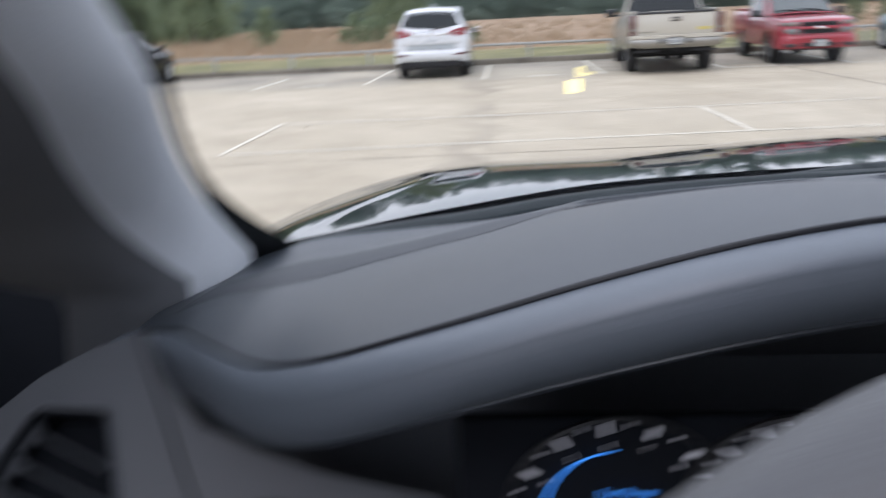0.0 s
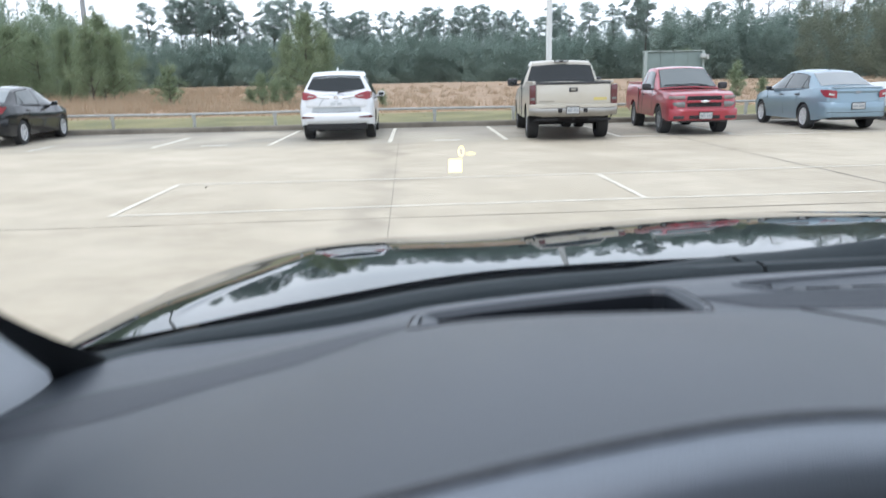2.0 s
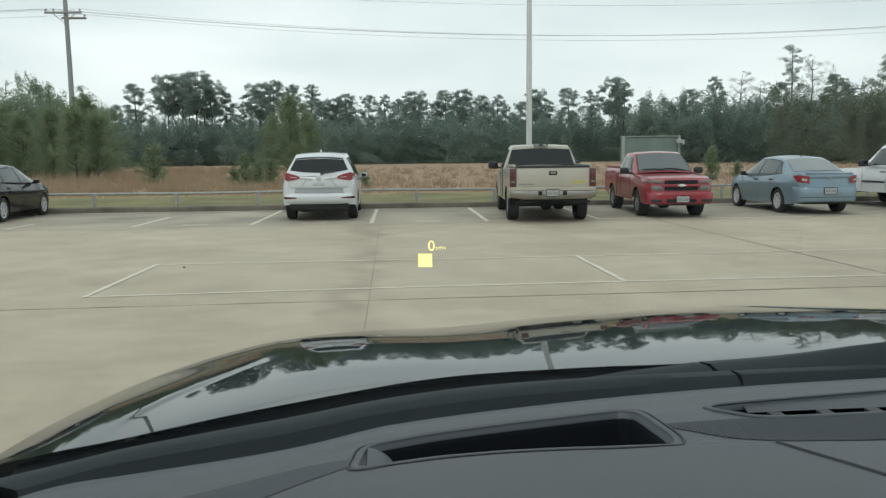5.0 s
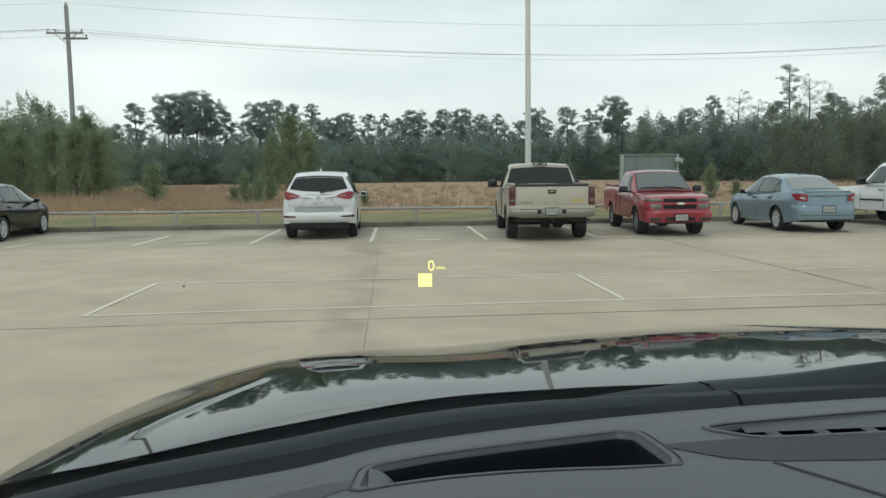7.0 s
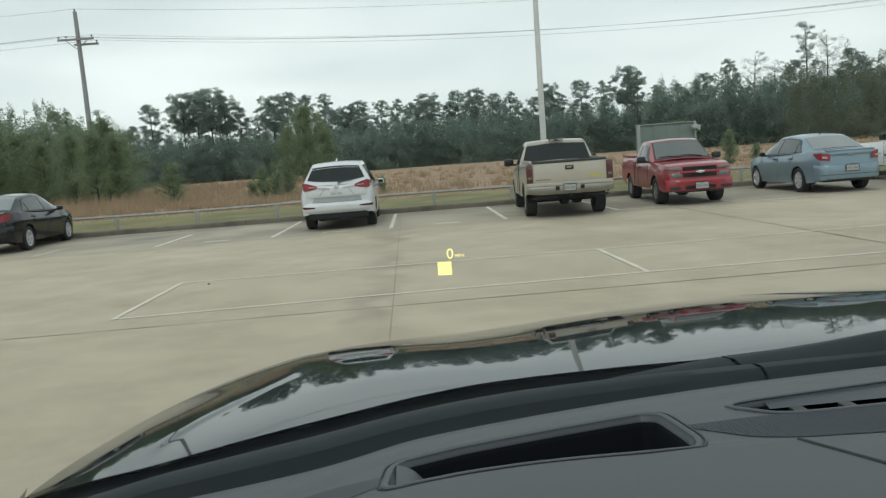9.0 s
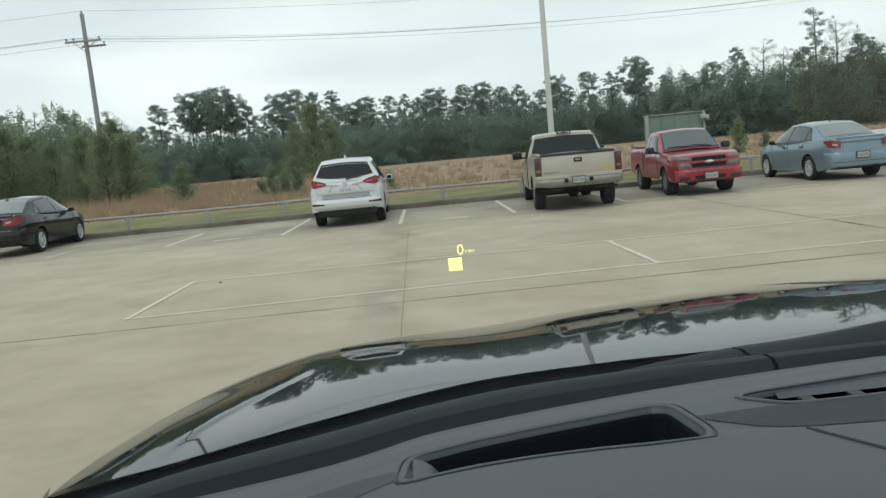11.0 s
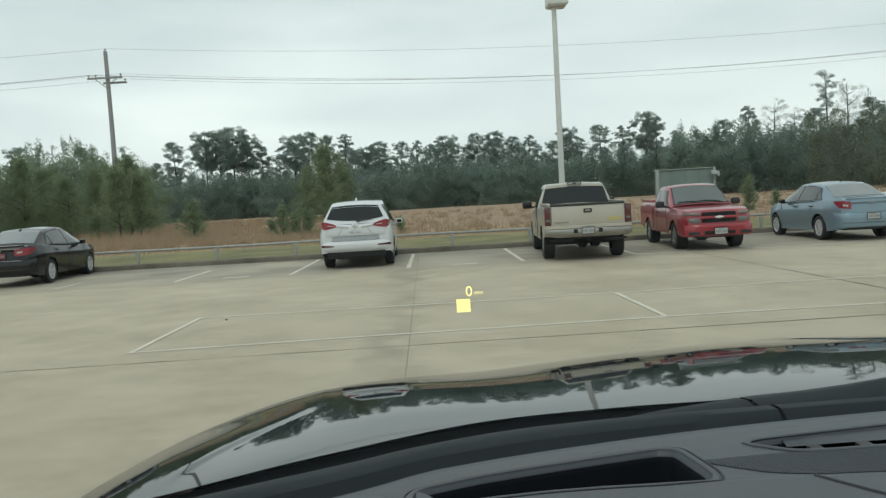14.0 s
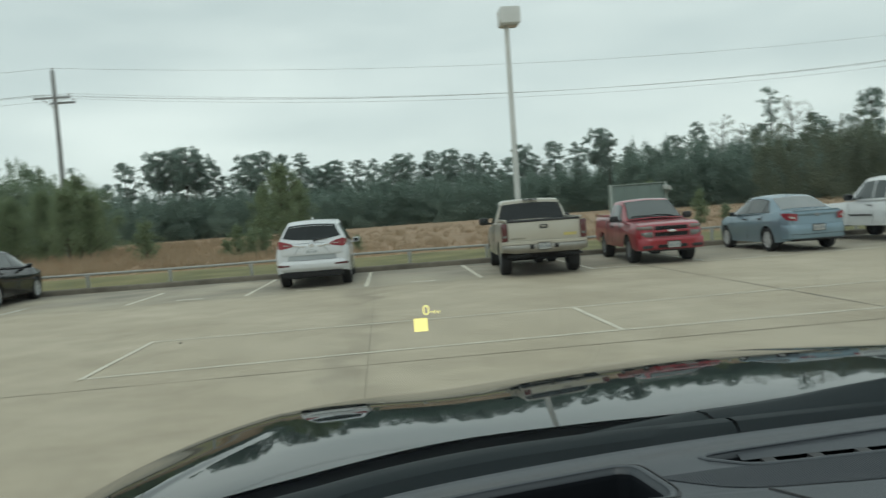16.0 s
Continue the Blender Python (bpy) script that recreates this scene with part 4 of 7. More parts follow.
# steering wheel
SW = pose(3.543, -0.666, 1.250, 68, 0, 0)
bm = bmesh.new()
R, r = 0.19, 0.0165
loops = []
for t in span(0, 2 * math.pi, 64)[:-1]:
    c = Vector((R * math.cos(t), R * math.sin(t), 0))
    e = c.normalized()
    loops.append([c + e * r * math.cos(a) + Vector((0, 0, 1.15 * r * math.sin(a))) for a in span(0, 2 * math.pi, 14)[:-1]])
rings(bm, loops + loops[:1], True, False)
bmesh.ops.remove_doubles(bm, verts=bm.verts, dist=1e-5)
bm.transform(SW)
swheel = carpart("steering_wheel", bm, WHEELRIM, "grey leather steering wheel", sharp=80)
bm = bmesh.new()
rings(bm, [[Vector((0.075 * k * math.cos(a), 0.065 * k * math.sin(a), z)) for a in span(0, 2 * math.pi, 24)[:-1]] for k, z in ((0.9, -0.07), (1.0, -0.05), (1.0, -0.02), (0.8, -0.008))])
bm.transform(SW)
carpart("hub", bm, LOWERDASH, parent=swheel)
for a in (180, 0, 270):
    bm = bmesh.new()
    box(bm, (0.12, 0, -0.025), (0.12, 0.035, 0.014), 0.005)
    bm.transform(SW @ Matrix.Rotation(radians(a), 4, "Z"))
    carpart("spoke", bm, LOWERDASH, parent=swheel)

# unseen cabin shell: roof, doors, back, seats and lower dash close the space round the camera and hold its light down
bm = bmesh.new()
sheet(bm, lambda u, v: Vector((HOOD_MID - 0.64 + 1.28 * u, -0.92 - 2.3 * v, 1.83 + 0.05 * math.sin(u * math.pi) + 0.02 * math.sin(v * math.pi))), span(0, 1, 14), span(0, 1, 10))
bodypart("roof_lining", bm, HEADLINER)
bm = bmesh.new()
sheet(bm, lambda u, v: Vector((HOOD_MID - 0.70 + 1.40 * u, -0.90 - 2.4 * v, 1.90 + 0.05 * math.sin(u * math.pi))), span(0, 1, 14), span(0, 1, 10))
bodypart("roof", bm, PAINT_BLACK)
for sgn in (-1, 1):
    bm = bmesh.new()
    box(bm, (HOOD_MID + sgn * 1.0, -2.15, 0.85), (0.10, 2.1, 0.72), 0.03)
    bodypart("door_panel", bm, BLACKPLASTIC)
    bm = bmesh.new()
    rings(bm, [[Vector((HOOD_MID + sgn * (1.075 + dx), y, z)) for dx, z in ((-0.05, 0.40), (0.005, 0.42), (0.03, 0.70), (0.025, 0.95), (0.0, 1.12), (-0.04, 1.13), (-0.05, 1.10))] for y in span(-1.22, -0.28, 6)])
    bodypart("door_skin", bm, HOODPAINT)
    for y, ln in ((-1.45, 0.10), (-2.55, 0.14)):
        bm = bmesh.new()
        rings(bm, [[Vector((HOOD_MID + sgn * x, y + dy, z)) for dy in (-ln / 2, ln / 2) for x in ((xo, xo - 0.05) if dy < 0 else (xo - 0.05, xo))] for xo, z in ((0.90, 1.20), (0.70, 1.88))])
        bodypart("side_pillar", bm, LOWERDASH)
# Panes added out of view: the left lets light in, the right holds it back.
for sgn in (-1, 1):
    bm = bmesh.new()
    sheet(bm, lambda u, v: Vector((HOOD_MID + sgn * (0.97 - 0.25 * v), -1.25 - 1.95 * u + 0.15 * (1 - u) * (1 - v), 1.20 + 0.66 * v)), span(0, 1, 4), span(0, 1, 4))
    bodypart("side_glass", bm, SIDEGLASS[sgn], "unseen side glass, kept clear to light the dash" if sgn < 0 else "unseen side glass, darkened to keep light off the dash")
bm = bmesh.new()
box(bm, (HOOD_MID, -3.25, 1.1), (1.7, 0.12, 1.4), 0.03)
bodypart("rear_wall", bm, BLACKPLASTIC)
# Corner trim carried back over the driver's window to keep side light out.
bm = bmesh.new()
slab(bm, [(2.90, 0.12, 0.95), (2.90, -1.0, 0.95), (2.95, -1.0, 1.52), (2.96, -0.35, 1.66), (2.92, 0.12, 1.30)], (-1, 0, 0), 0.03)
carpart("door_corner_trim", bm, DASHDARK, "black door corner trim, extended back unseen to block window light", smooth=False)
bm = bmesh.new()
tube(bm, [(3.041, -0.349, 1.267), (3.059, -0.331, 1.279), (3.079, -0.314, 1.292)], 0.0009, 5)
carpart("trim_edge", bm, SIDEPANEL, "thin pale edge of the door trim")
bm = bmesh.new()
box(bm, (HOOD_MID + 0.05, -0.30, 0.78), (1.5, 0.5, 0.62), 0.05)
bodypart("lower_dash", bm, LOWERDASH)
bm = bmesh.new()
box(bm, (HOOD_MID, -1.8, 0.40), (1.7, 2.9, 0.06), 0.01)
bodypart("cabin_floor", bm, SEATCLOTH)
for x in (-0.40, 0.42):
    bm = bmesh.new()
    box(bm, (HOOD_MID + x, -1.55, 0.72), (0.52, 0.55, 0.20), 0.06)
    seat = bodypart("seat", bm, SEATCLOTH)
    bm = bmesh.new()
    box(bm, (0, 0, 0), (0.50, 0.16, 0.75), 0.06, pose(HOOD_MID + x, -1.93, 1.10, 12))
    bodypart("backrest", bm, SEATCLOTH, parent=seat)
own_tyre = bmesh.new()
lathe(own_tyre, [(-0.12, 0.24), (-0.125, 0.34), (-0.10, 0.375), (0.10, 0.375), (0.125, 0.34), (0.12, 0.24)], 28)
own_tyre_me = mesh_of("road_wheel", own_tyre, TYRE)
for x in (-0.84, 0.96):
    for y in (0.25, -2.75):
        shared("road_wheel", own_tyre_me, own, pose(x, y, 0.375))

# head-up display image, as the driver sees it ahead of the glass
HM = pose(3.5739, 1.15, 1.3064, 83, 0, -3)
K = 0.729
bm = bmesh.new()
box(bm, (0, 0, 0), (0.043 * K, 0.041 * K, 0.001), 0.0)
bm.transform(HM)
hud = carpart("head_up_image", bm, HUDGLOW, "glowing yellow head-up display readout", smooth=False)
for words, size, x, y in (("0", 0.046, 0.0195, 0.043), ("MPH", 0.0150, 0.049, 0.0365)):
    me = text_mesh("readout_text", words, size * K)
    me.materials.append(HUDGLOW)
    shared("readout_text", me, hud, OWN_I @ HM @ Matrix.Translation((x * K, y * K, 0)))

# ---- parked cars ----
# a car's own metres: x right, y ahead, z up from the ground under its middle


def wheel_meshes(r, w, rim_r, spokes, rim_mat):
    t = bmesh.new()
    lathe(t, [(-w * 0.42, rim_r * 0.97), (-w * 0.5, rim_r * 1.05), (-w * 0.5, r * 0.90), (-w * 0.42, r * 0.98), (-w * 0.2, r), (w * 0.2, r), (w * 0.42, r * 0.98), (w * 0.5, r * 0.90), (w * 0.5, rim_r * 1.05), (w * 0.42, rim_r * 0.97)], 32)
    m = bmesh.new()
    lathe(m, [(w * 0.40, rim_r), (w * 0.46, rim_r * 0.97), (w * 0.44, rim_r * 0.88), (w * 0.10, rim_r * 0.82), (w * 0.05, 0.02)], 32)
    for k in range(spokes):
        box(m, (w * 0.36, 0, rim_r * 0.50), (w * 0.14, rim_r * 0.24, rim_r * 0.86), 0.006, Matrix.Rotation(2 * math.pi * k / spokes, 4, "X"))
    lathe(m, [(w * 0.30, rim_r * 0.26), (w * 0.46, rim_r * 0.22), (w * 0.47, 0.0)], 16)
    h = bmesh.new()
    lathe(h, [(-w * 0.3, 0.0), (-w * 0.3, rim_r * 0.95), (w * 0.04, rim_r * 0.95), (w * 0.04, 0.0)], 20)
    return mesh_of("hub", h, UNDER), mesh_of("tyre", t, TYRE), mesh_of("rim", m, rim_mat, sharp=30)


def add_wheels(car, half, yf, yr, r, w, rim_r, spokes, rim_mat):
    hub, tyre, rim = wheel_meshes(r, w, rim_r, spokes, rim_mat)
    for y in (yf, yr):
        for sgn in (-1, 1):
            wh = shared("wheel", hub, car, pose(sgn * (half - w * 0.55), y, r, 0, 0, 0 if sgn > 0 else 180))
            shared("tyre", tyre, wh, Matrix())
            shared("rim", rim, wh, Matrix())


def lower_body(car, spec, mat):
    """The body below the windows: a skinned shell with cut wheel arches."""
    L, W = spec["len"] / 2, spec["wid"] / 2
    ys = set(span(-L, L, 44))
    for yw in (spec["yf"], spec["yr"]):
        ra = spec["arch"]
        for a in span(0, math.pi, 14):
            ys.add(yw + ra * math.cos(a))
        ys.add(yw + ra + 0.004)
        ys.add(yw - ra - 0.004)
    ys |= {y for y, _ in spec["top"]} | {-L + 0.03, -L + 0.09, L - 0.03, L - 0.09}
    ys = sorted(y for y in ys if -L <= y <= L)
    loops = []
    for y in ys:
        lo = along(spec["sill"], y)
        for yw in (spec["yf"], spec["yr"]):
            d = abs(y - yw)
            if d <= spec["arch"]:
                lo = max(lo, spec["r"] + math.sqrt(max(0, spec["arch"] ** 2 - d * d)) * 0.98)
        hi = along(spec["top"], y)
        w = W * along(spec["plan"], y)
        ring = []
        for t in (0, 0.12, 0.3, 0.5, 0.68, 0.82, 0.92, 0.97, 1.0):
            z = lo + (hi - lo) * t
            zz = (z - 0.25) / max(0.2, hi - 0.25)
            k = 0.965 + 0.035 * smooth01(0, 0.35, zz) - 0.05 * smooth01(0.62, 1.0, zz) - spec.get("round", 0.05) * smooth01(0.86, 1.0, t) ** 2
            k += 0.012 * math.exp(-((zz - 0.70) / 0.05) ** 2)
            ring.append((w * k, z))
        cap = [(ring[-1][0] * f, hi + spec.get("crown", 0.025) * (1 - f * f)) for f in (0.9, 0.72, 0.45, 0.15)]
        right = ring + cap
        loops.append([Vector((x, y, z)) for x, z in right] + [Vector((-x, y, z)) for x, z in right[::-1]])
    bm = bmesh.new()
    rings(bm, loops, closed=False, cap=False)
    bm.verts.ensure_lookup_table()
    n = len(loops[0])
    for start in (0, (len(loops) - 1) * n):
        bm.faces.new([bm.verts[start + i] for i in range(n)])
    body = part("body", bm, mat, car, sharp=32)
    bm = bmesh.new()
    uz, uh = spec.get("under", (0.44, 0.36))
    box(bm, (0, 0, uz), (W * 2 - 0.56, L * 2 - 0.25, uh), 0.03)
    part("underbody", bm, UNDER, car)
    for yw in (spec["yf"], spec["yr"]):
        bm2 = bmesh.new()
        lathe(bm2, [(-W * 0.93, spec["arch"] * 0.985), (W * 0.93, spec["arch"] * 0.985)], 32)
        bm2.transform(pose(0, yw, spec["r"]))
        for v in list(bm2.verts):
            if v.co.z < spec["r"]:
                v.co.z = spec["r"]
        part("wheel_housing", bm2, UNDER, car)
    return body


class Cabin:
    """The glasshouse of a car: belt and roof lines from front to back."""

    def __init__(self, rows):
        self.rows = rows  # y, belt z, belt half width, roof z, roof half width

    def at(self, y):
        return [along([(r[0], r[i]) for r in self.rows], y) for i in range(1, 5)]

    def side(self, y, t, sgn, lift=0.0):
        bz, bw, rz, rw = self.at(y)
        return Vector((sgn * (bw + (rw - bw) * (t ** 1.25) + lift), y, bz + (rz - bz) * t))

    def top(self, y, a, lift=0.0):
        bz, bw, rz, rw = self.at(y)
        return Vector((a * rw, y, rz + 0.035 * (1 - a * a) + lift))

    def shell(self, car, mat):
        y0, y1 = self.rows[0][0], self.rows[-1][0]
        ys = sorted(set(span(y0, y1, 30)) | {r[0] for r in self.rows})
        loops = []
        for y in ys:
            right = [self.side(y, t, 1) for t in (0, 0.25, 0.5, 0.75, 0.92)] + [self.top(y, a) for a in (0.97, 0.85, 0.6, 0.3, 0.0)]
            left = [Vector((-p.x, p.y, p.z)) for p in right[:-1][::-1]]
            loops.append(right + left)
        bm = bmesh.new()
        rings(bm, loops, closed=False, cap=False)
        return part("roof", bm, mat, car, sharp=40)

    def side_glass(self, car, ya, yb, sgn, mat, lean_a=0.0, lean_b=0.0, t0=0.06, t1=0.86, label="", name="side_window", lift=0.006):
        bm = bmesh.new()

        def f(u, v):
            t = t0 + (t1 - t0) * v
            a, b = ya + lean_a * v, yb + lean_b * v
            return self.side(a + (b - a) * u, t, sgn, lift)
        sheet(bm, f, span(0, 1, 8), span(0, 1, 5))
        return part(name, bm, mat, car, label)

    def end_glass(self, car, ya, yb, width, mat, name, label="", k=1.0, dip=0.0, lift=0.008):
        """The windscreen or the rear window, over a slope of the roof line."""
        bm = bmesh.new()
        nrm = (self.top(yb, 0) - self.top(ya, 0)).cross(Vector((1, 0, 0)))
        nrm = nrm.normalized() * (lift if nrm.z > 0 else -lift)

        def f(u, v):
            y = ya + (yb - ya) * (v + dip * (1 - v) * (2 * u - 1) ** 2)
            return self.top(y, width * (2 * u - 1) * (1 - (1 - k) * v)) + nrm
        sheet(bm, f, span(0, 1, 14), span(0, 1, 10))
        return part(name, bm, mat, car, label)


def plate(car, x, y, z, ry, mat=None, w=0.30, framed=True):
    bm = bmesh.new()
    box(bm, (0, 0, 0), (w, 0.012, 0.15), 0.004)
    bm.transform(pose(x, y, z, 0, 0, 0 if ry < 0 else 180))
    p = part("number_plate", bm, mat or PLATE, car, "small number plate with plain bars")
    bm = bmesh.new()
    for k in range(6):
        box(bm, ((k - 2.5) * w * 0.135 + (0.012 if k > 2 else -0.012), -0.0065, -0.005), (w * 0.095, 0.003, 0.062), 0.0)
    box(bm, (0, -0.0065, 0.053), (w * 0.4, 0.003, 0.016), 0.0)
    bm.transform(pose(x, y, z, 0, 0, 0 if ry < 0 else 180))
    part("plate_bars", bm, PLATEBAR if framed else GREY_TRIM, p, smooth=False)
    if not framed:
        return
    bm = bmesh.new()
    for dx, dz, sx, sz in ((0, 0.078, w + 0.02, 0.014), (0, -0.078, w + 0.02, 0.014), (w / 2 + 0.004, 0, 0.012, 0.145), (-w / 2 - 0.004, 0, 0.012, 0.145)):
        box(bm, (dx, -0.004, dz), (sx, 0.014, sz), 0.0)
    bm.transform(pose(x, y, z, 0, 0, 0 if ry < 0 else 180))
    part("plate_frame", bm, BLACKPLASTIC, p, smooth=False)


def mirrors(car, x, y, z, mat, s=1.0, both=True):
    for sgn in (-1, 1) if both else (1,):
        bm = bmesh.new()
        box(bm, (sgn * (x + 0.13 * s), y, z), (0.20 * s, 0.12 * s, 0.15 * s), 0.052 * s)
        mi = part("mirror", bm, mat, car)
        bm = bmesh.new()
        box(bm, (sgn * (x + 0.02), y + 0.01, z - 0.05 * s), (0.10, 0.05, 0.05), 0.01)
        part("mirror_arm", bm, mat, mi)
        bm = bmesh.new()
        box(bm, (sgn * (x + 0.13 * s), y - 0.058 * s, z), (0.14 * s, 0.012, 0.09 * s), 0.005)
        part("mirror_glass", bm, CARGLASS, mi)


def seam_line(car, pts, r=0.004):
    bm = bmesh.new()
    tube(bm, pts, r, 5)
    part("panel_gap", bm, UNDER, car)


def handle(car, x, y, z, mat, sgn):
    bm = bmesh.new()
    box(bm, (sgn * x, y, z), (0.035, 0.19, 0.035), 0.012)
    part("door_handle", bm, mat, car)


# --- white crossover, tail towards the camera
def crossover(m):
    car = empty("crossover_car", m, "white crossover car with red tail lamps, parked nose to the kerb", "car", "parked cars")
    sp = dict(len=4.66, wid=1.84, yf=1.40, yr=-1.35, r=0.355, arch=0.405,
              sill=[(-2.33, 0.42), (-2.1, 0.36), (-1.8, 0.27), (1.9, 0.25), (2.33, 0.32)],
              top=[(-2.33, 1.00), (-2.27, 1.06), (-2.1, 1.10), (-1.4, 1.10), (0.9, 1.04), (1.5, 1.02), (2.0, 0.92), (2.25, 0.80), (2.33, 0.68)],
              plan=[(-2.33, 0.86), (-2.28, 0.93), (-2.1, 0.985), (-1.2, 1.0), (1.4, 1.0), (2.0, 0.95), (2.25, 0.82), (2.33, 0.70)], round=0.03)
    lower_body(car, sp, PAINT_WHITE)
    cb = Cabin([(-2.26, 1.06, 0.84, 1.08, 0.78), (-1.93, 1.08, 0.87, 1.56, 0.60), (-1.72, 1.08, 0.88, 1.625, 0.60), (-0.6, 1.05, 0.89, 1.665, 0.63),
                (0.25, 1.03, 0.89, 1.635, 0.61), (0.55, 1.03, 0.89, 1.56, 0.60), (1.35, 1.02, 0.84, 1.05, 0.70)])
    cb.shell(car, PAINT_WHITE)
    cb.end_glass(car, -2.212, -1.945, 0.99, CARGLASS, "rear_window", "dark tinted rear window", 0.96, 0.26)
    cb.end_glass(car, 1.28, 0.52, 0.95, CARGLASS, "windscreen")
    corner = [(0, -2.37), (0.45, -2.368), (0.62, -2.360), (0.73, -2.338), (0.79, -2.296), (0.83, -2.205), (0.87, -2.0)]
    swell = [(0.40, 0.07), (0.44, 0.015), (0.50, -0.035), (0.58, -0.048), (0.635, -0.040), (0.665, -0.004), (0.70, 0.020), (0.80, 0.022), (0.85, 0.0), (0.98, -0.004), (1.06, 0.012), (1.10, 0.06)]

    def tail_skin(x, z, lift=0.0):
        k = 1 + 0.045 * smooth01(0.75, 0.60, z)
        return Vector((x * k, along(corner, abs(x)) + soft(swell, z) - lift, z))
    bm = bmesh.new()
    sheet(bm, tail_skin, [s_ * v_ for s_, v_ in [(-1, q) for q in (0.87, 0.85, 0.83, 0.81, 0.79, 0.76, 0.73, 0.68, 0.62, 0.5, 0.3)] + [(1, 0.0)] + [(1, q) for q in (0.3, 0.5, 0.62, 0.68, 0.73, 0.76, 0.79, 0.81, 0.83, 0.85, 0.87)]], span(0.40, 1.10, 36))
    tg = part("tailgate", bm, PAINT_WHITE, car, "white sculpted tailgate and bumper", sharp=50)
    for s in (-1, 1):
        cb.side_glass(car, -1.85, -1.02, s, CARGLASS, 0.10, 0.02, 0.14)
        cb.side_glass(car, -0.95, -0.05, s, CARGLASS, 0.0, 0.0)
        cb.side_glass(car, 0.03, 1.02, s, CARGLASS, 0.0, -0.45)
        handle(car, 0.905, -0.75, 0.93, CHROME, s)
        handle(car, 0.905, 0.20, 0.92, CHROME, s)
        for y in (-0.98, 0.0, 0.95):
            seam_line(car, [(s * (0.90 - 0.02 * abs(z - 0.6)), y, z) for z in (0.38, 0.6, 0.8, 1.0)])
        bm = bmesh.new()
        wrap_x = [(0, 0.455), (0.35, 0.62), (0.58, 0.73), (0.75, 0.79), (0.88, 0.83), (1, 0.865)]
        wrap_y = [(0, -2.378), (0.35, -2.374), (0.58, -2.355), (0.75, -2.315), (0.88, -2.22), (1, -2.02)]
        sheet(bm, lambda u, v: Vector((s * soft(wrap_x, u), soft(wrap_y, u), 1.075 + 0.03 * u + (0.035 + 0.165 * min(1, u * 1.6) ** 0.7 * (1 - 0.5 * max(0, u - 0.7) / 0.3)) * (v - 0.5))), span(0, 1, 18), span(0, 1, 5))
        tl = part("tail_lamp", bm, REDLENS, car, "red tail lamp")
        bmesh_ = bmesh.new()
        sheet(bmesh_, lambda u, v: Vector((s * (0.52 + 0.16 * u), -2.384, 1.078 + 0.012 * u + 0.018 * (v - 0.5))), (0, 0.5, 1), (0, 1))
        part("lamp_stripe", bmesh_, CLEARLENS, tl)
        bm = bmesh.new()
        sheet(bm, lambda u, v: tail_skin(s * (0.52 + 0.32 * u), 0.578 + 0.008 * u + (0.018 + 0.022 * u) * (v - 0.5) * 2 * 0.8, 0.008), span(0, 1, 14), span(0, 1, 3))
        part("reflector", bm, REDLENS_DARK, car, "dark red rear reflector")
        bm = bmesh.new()
        rings(bm, [[p + Vector((0, 0, dz)) for p in (Vector((s * 0.16, -2.392, 1.03)), Vector((s * 0.46, -2.385, 1.065)), Vector((s * 0.46, -2.365, 1.065)), Vector((s * 0.16, -2.37, 1.03)))] for dz in (-0.014, 0.014)])
        part("chrome_wing", bm, CHROME, car)
        bm = bmesh.new()
        rings(bm, [[p + Vector((dx, 0, 0)) for p in (Vector((s * 0.30, -2.385, 1.02)), Vector((s * 0.43, -2.377, 0.85)), Vector((s * 0.43, -2.36, 0.85)), Vector((s * 0.30, -2.365, 1.02)))] for dx in (-0.012, 0.012)])
        part("pressed_line", bm, GREY_TRIM, car)
    bm = bmesh.new()
    sheet(bm, lambda u, v: tail_skin(0.60 * u * (1 - 0.04 * v), 0.715 + 0.105 * v - 0.012 * (1 - u * u) * (1 - v), 0.006), span(-1, 1, 20), span(0, 1, 5))
    part("tailgate_recess", bm, GREY_TRIM, tg, "grey lower tailgate panel")
    bm = bmesh.new()
    tube(bm, [tail_skin(x, 0.705 - 0.012 * (1 - (x / 0.62) ** 2), 0.002) for x in span(-0.62, 0.62, 20)], 0.005, 5)
    part("tailgate_gap", bm, UNDER, tg)
    bm = bmesh.new()
    box(bm, (0, -2.25, 0.36), (1.46, 0.18, 0.17), 0.04)
    part("bumper_valance", bm, UNDER, car, "black lower bumper")
    bm = bmesh.new()
    lathe(bm, [(-0.01, 0.0), (-0.01, 0.055), (0.01, 0.06), (0.014, 0.04)], 20)
    bm.transform(pose(0, -2.375, 1.065, 0, 0, -90))
    part("badge", bm, CHROME, car, "round chrome badge")
    bm = bmesh.new()
    tube(bm, [(0.04, -2.255, 1.165), (0.16, -2.232, 1.195), (0.42, -2.215, 1.215)], [0.024, 0.020, 0.012], 6)
    part("rear_wiper", bm, BLACKPLASTIC, car)
    bm = bmesh.new()
    rings(bm, [[cb.top(y, a, 0.012 + dz) for a in span(-0.98, 0.98, 12)] for y, dz in ((-1.70, 0.0), (-1.98, 0.004), (-2.0, -0.012))], closed=False)
    part("roof_spoiler", bm, PAINT_WHITE, car)
    bm = bmesh.new()
    rings(bm, [[Vector((x * k, -1.35 + y * k, 1.69 + z)) for x, y in ((-0.03, -0.08), (0.03, -0.08), (0.008, 0.07), (-0.008, 0.07))] for k, z in ((1, 0), (0.8, 0.03), (0.3, 0.075))])
    part("roof_antenna", bm, PAINT_WHITE, car)
    plate(car, 0, -2.368, 0.905, -1, PAINT_WHITE, 0.32, False)
    mirrors(car, 0.90, 0.72, 1.06, PAINT_WHITE, 0.95)
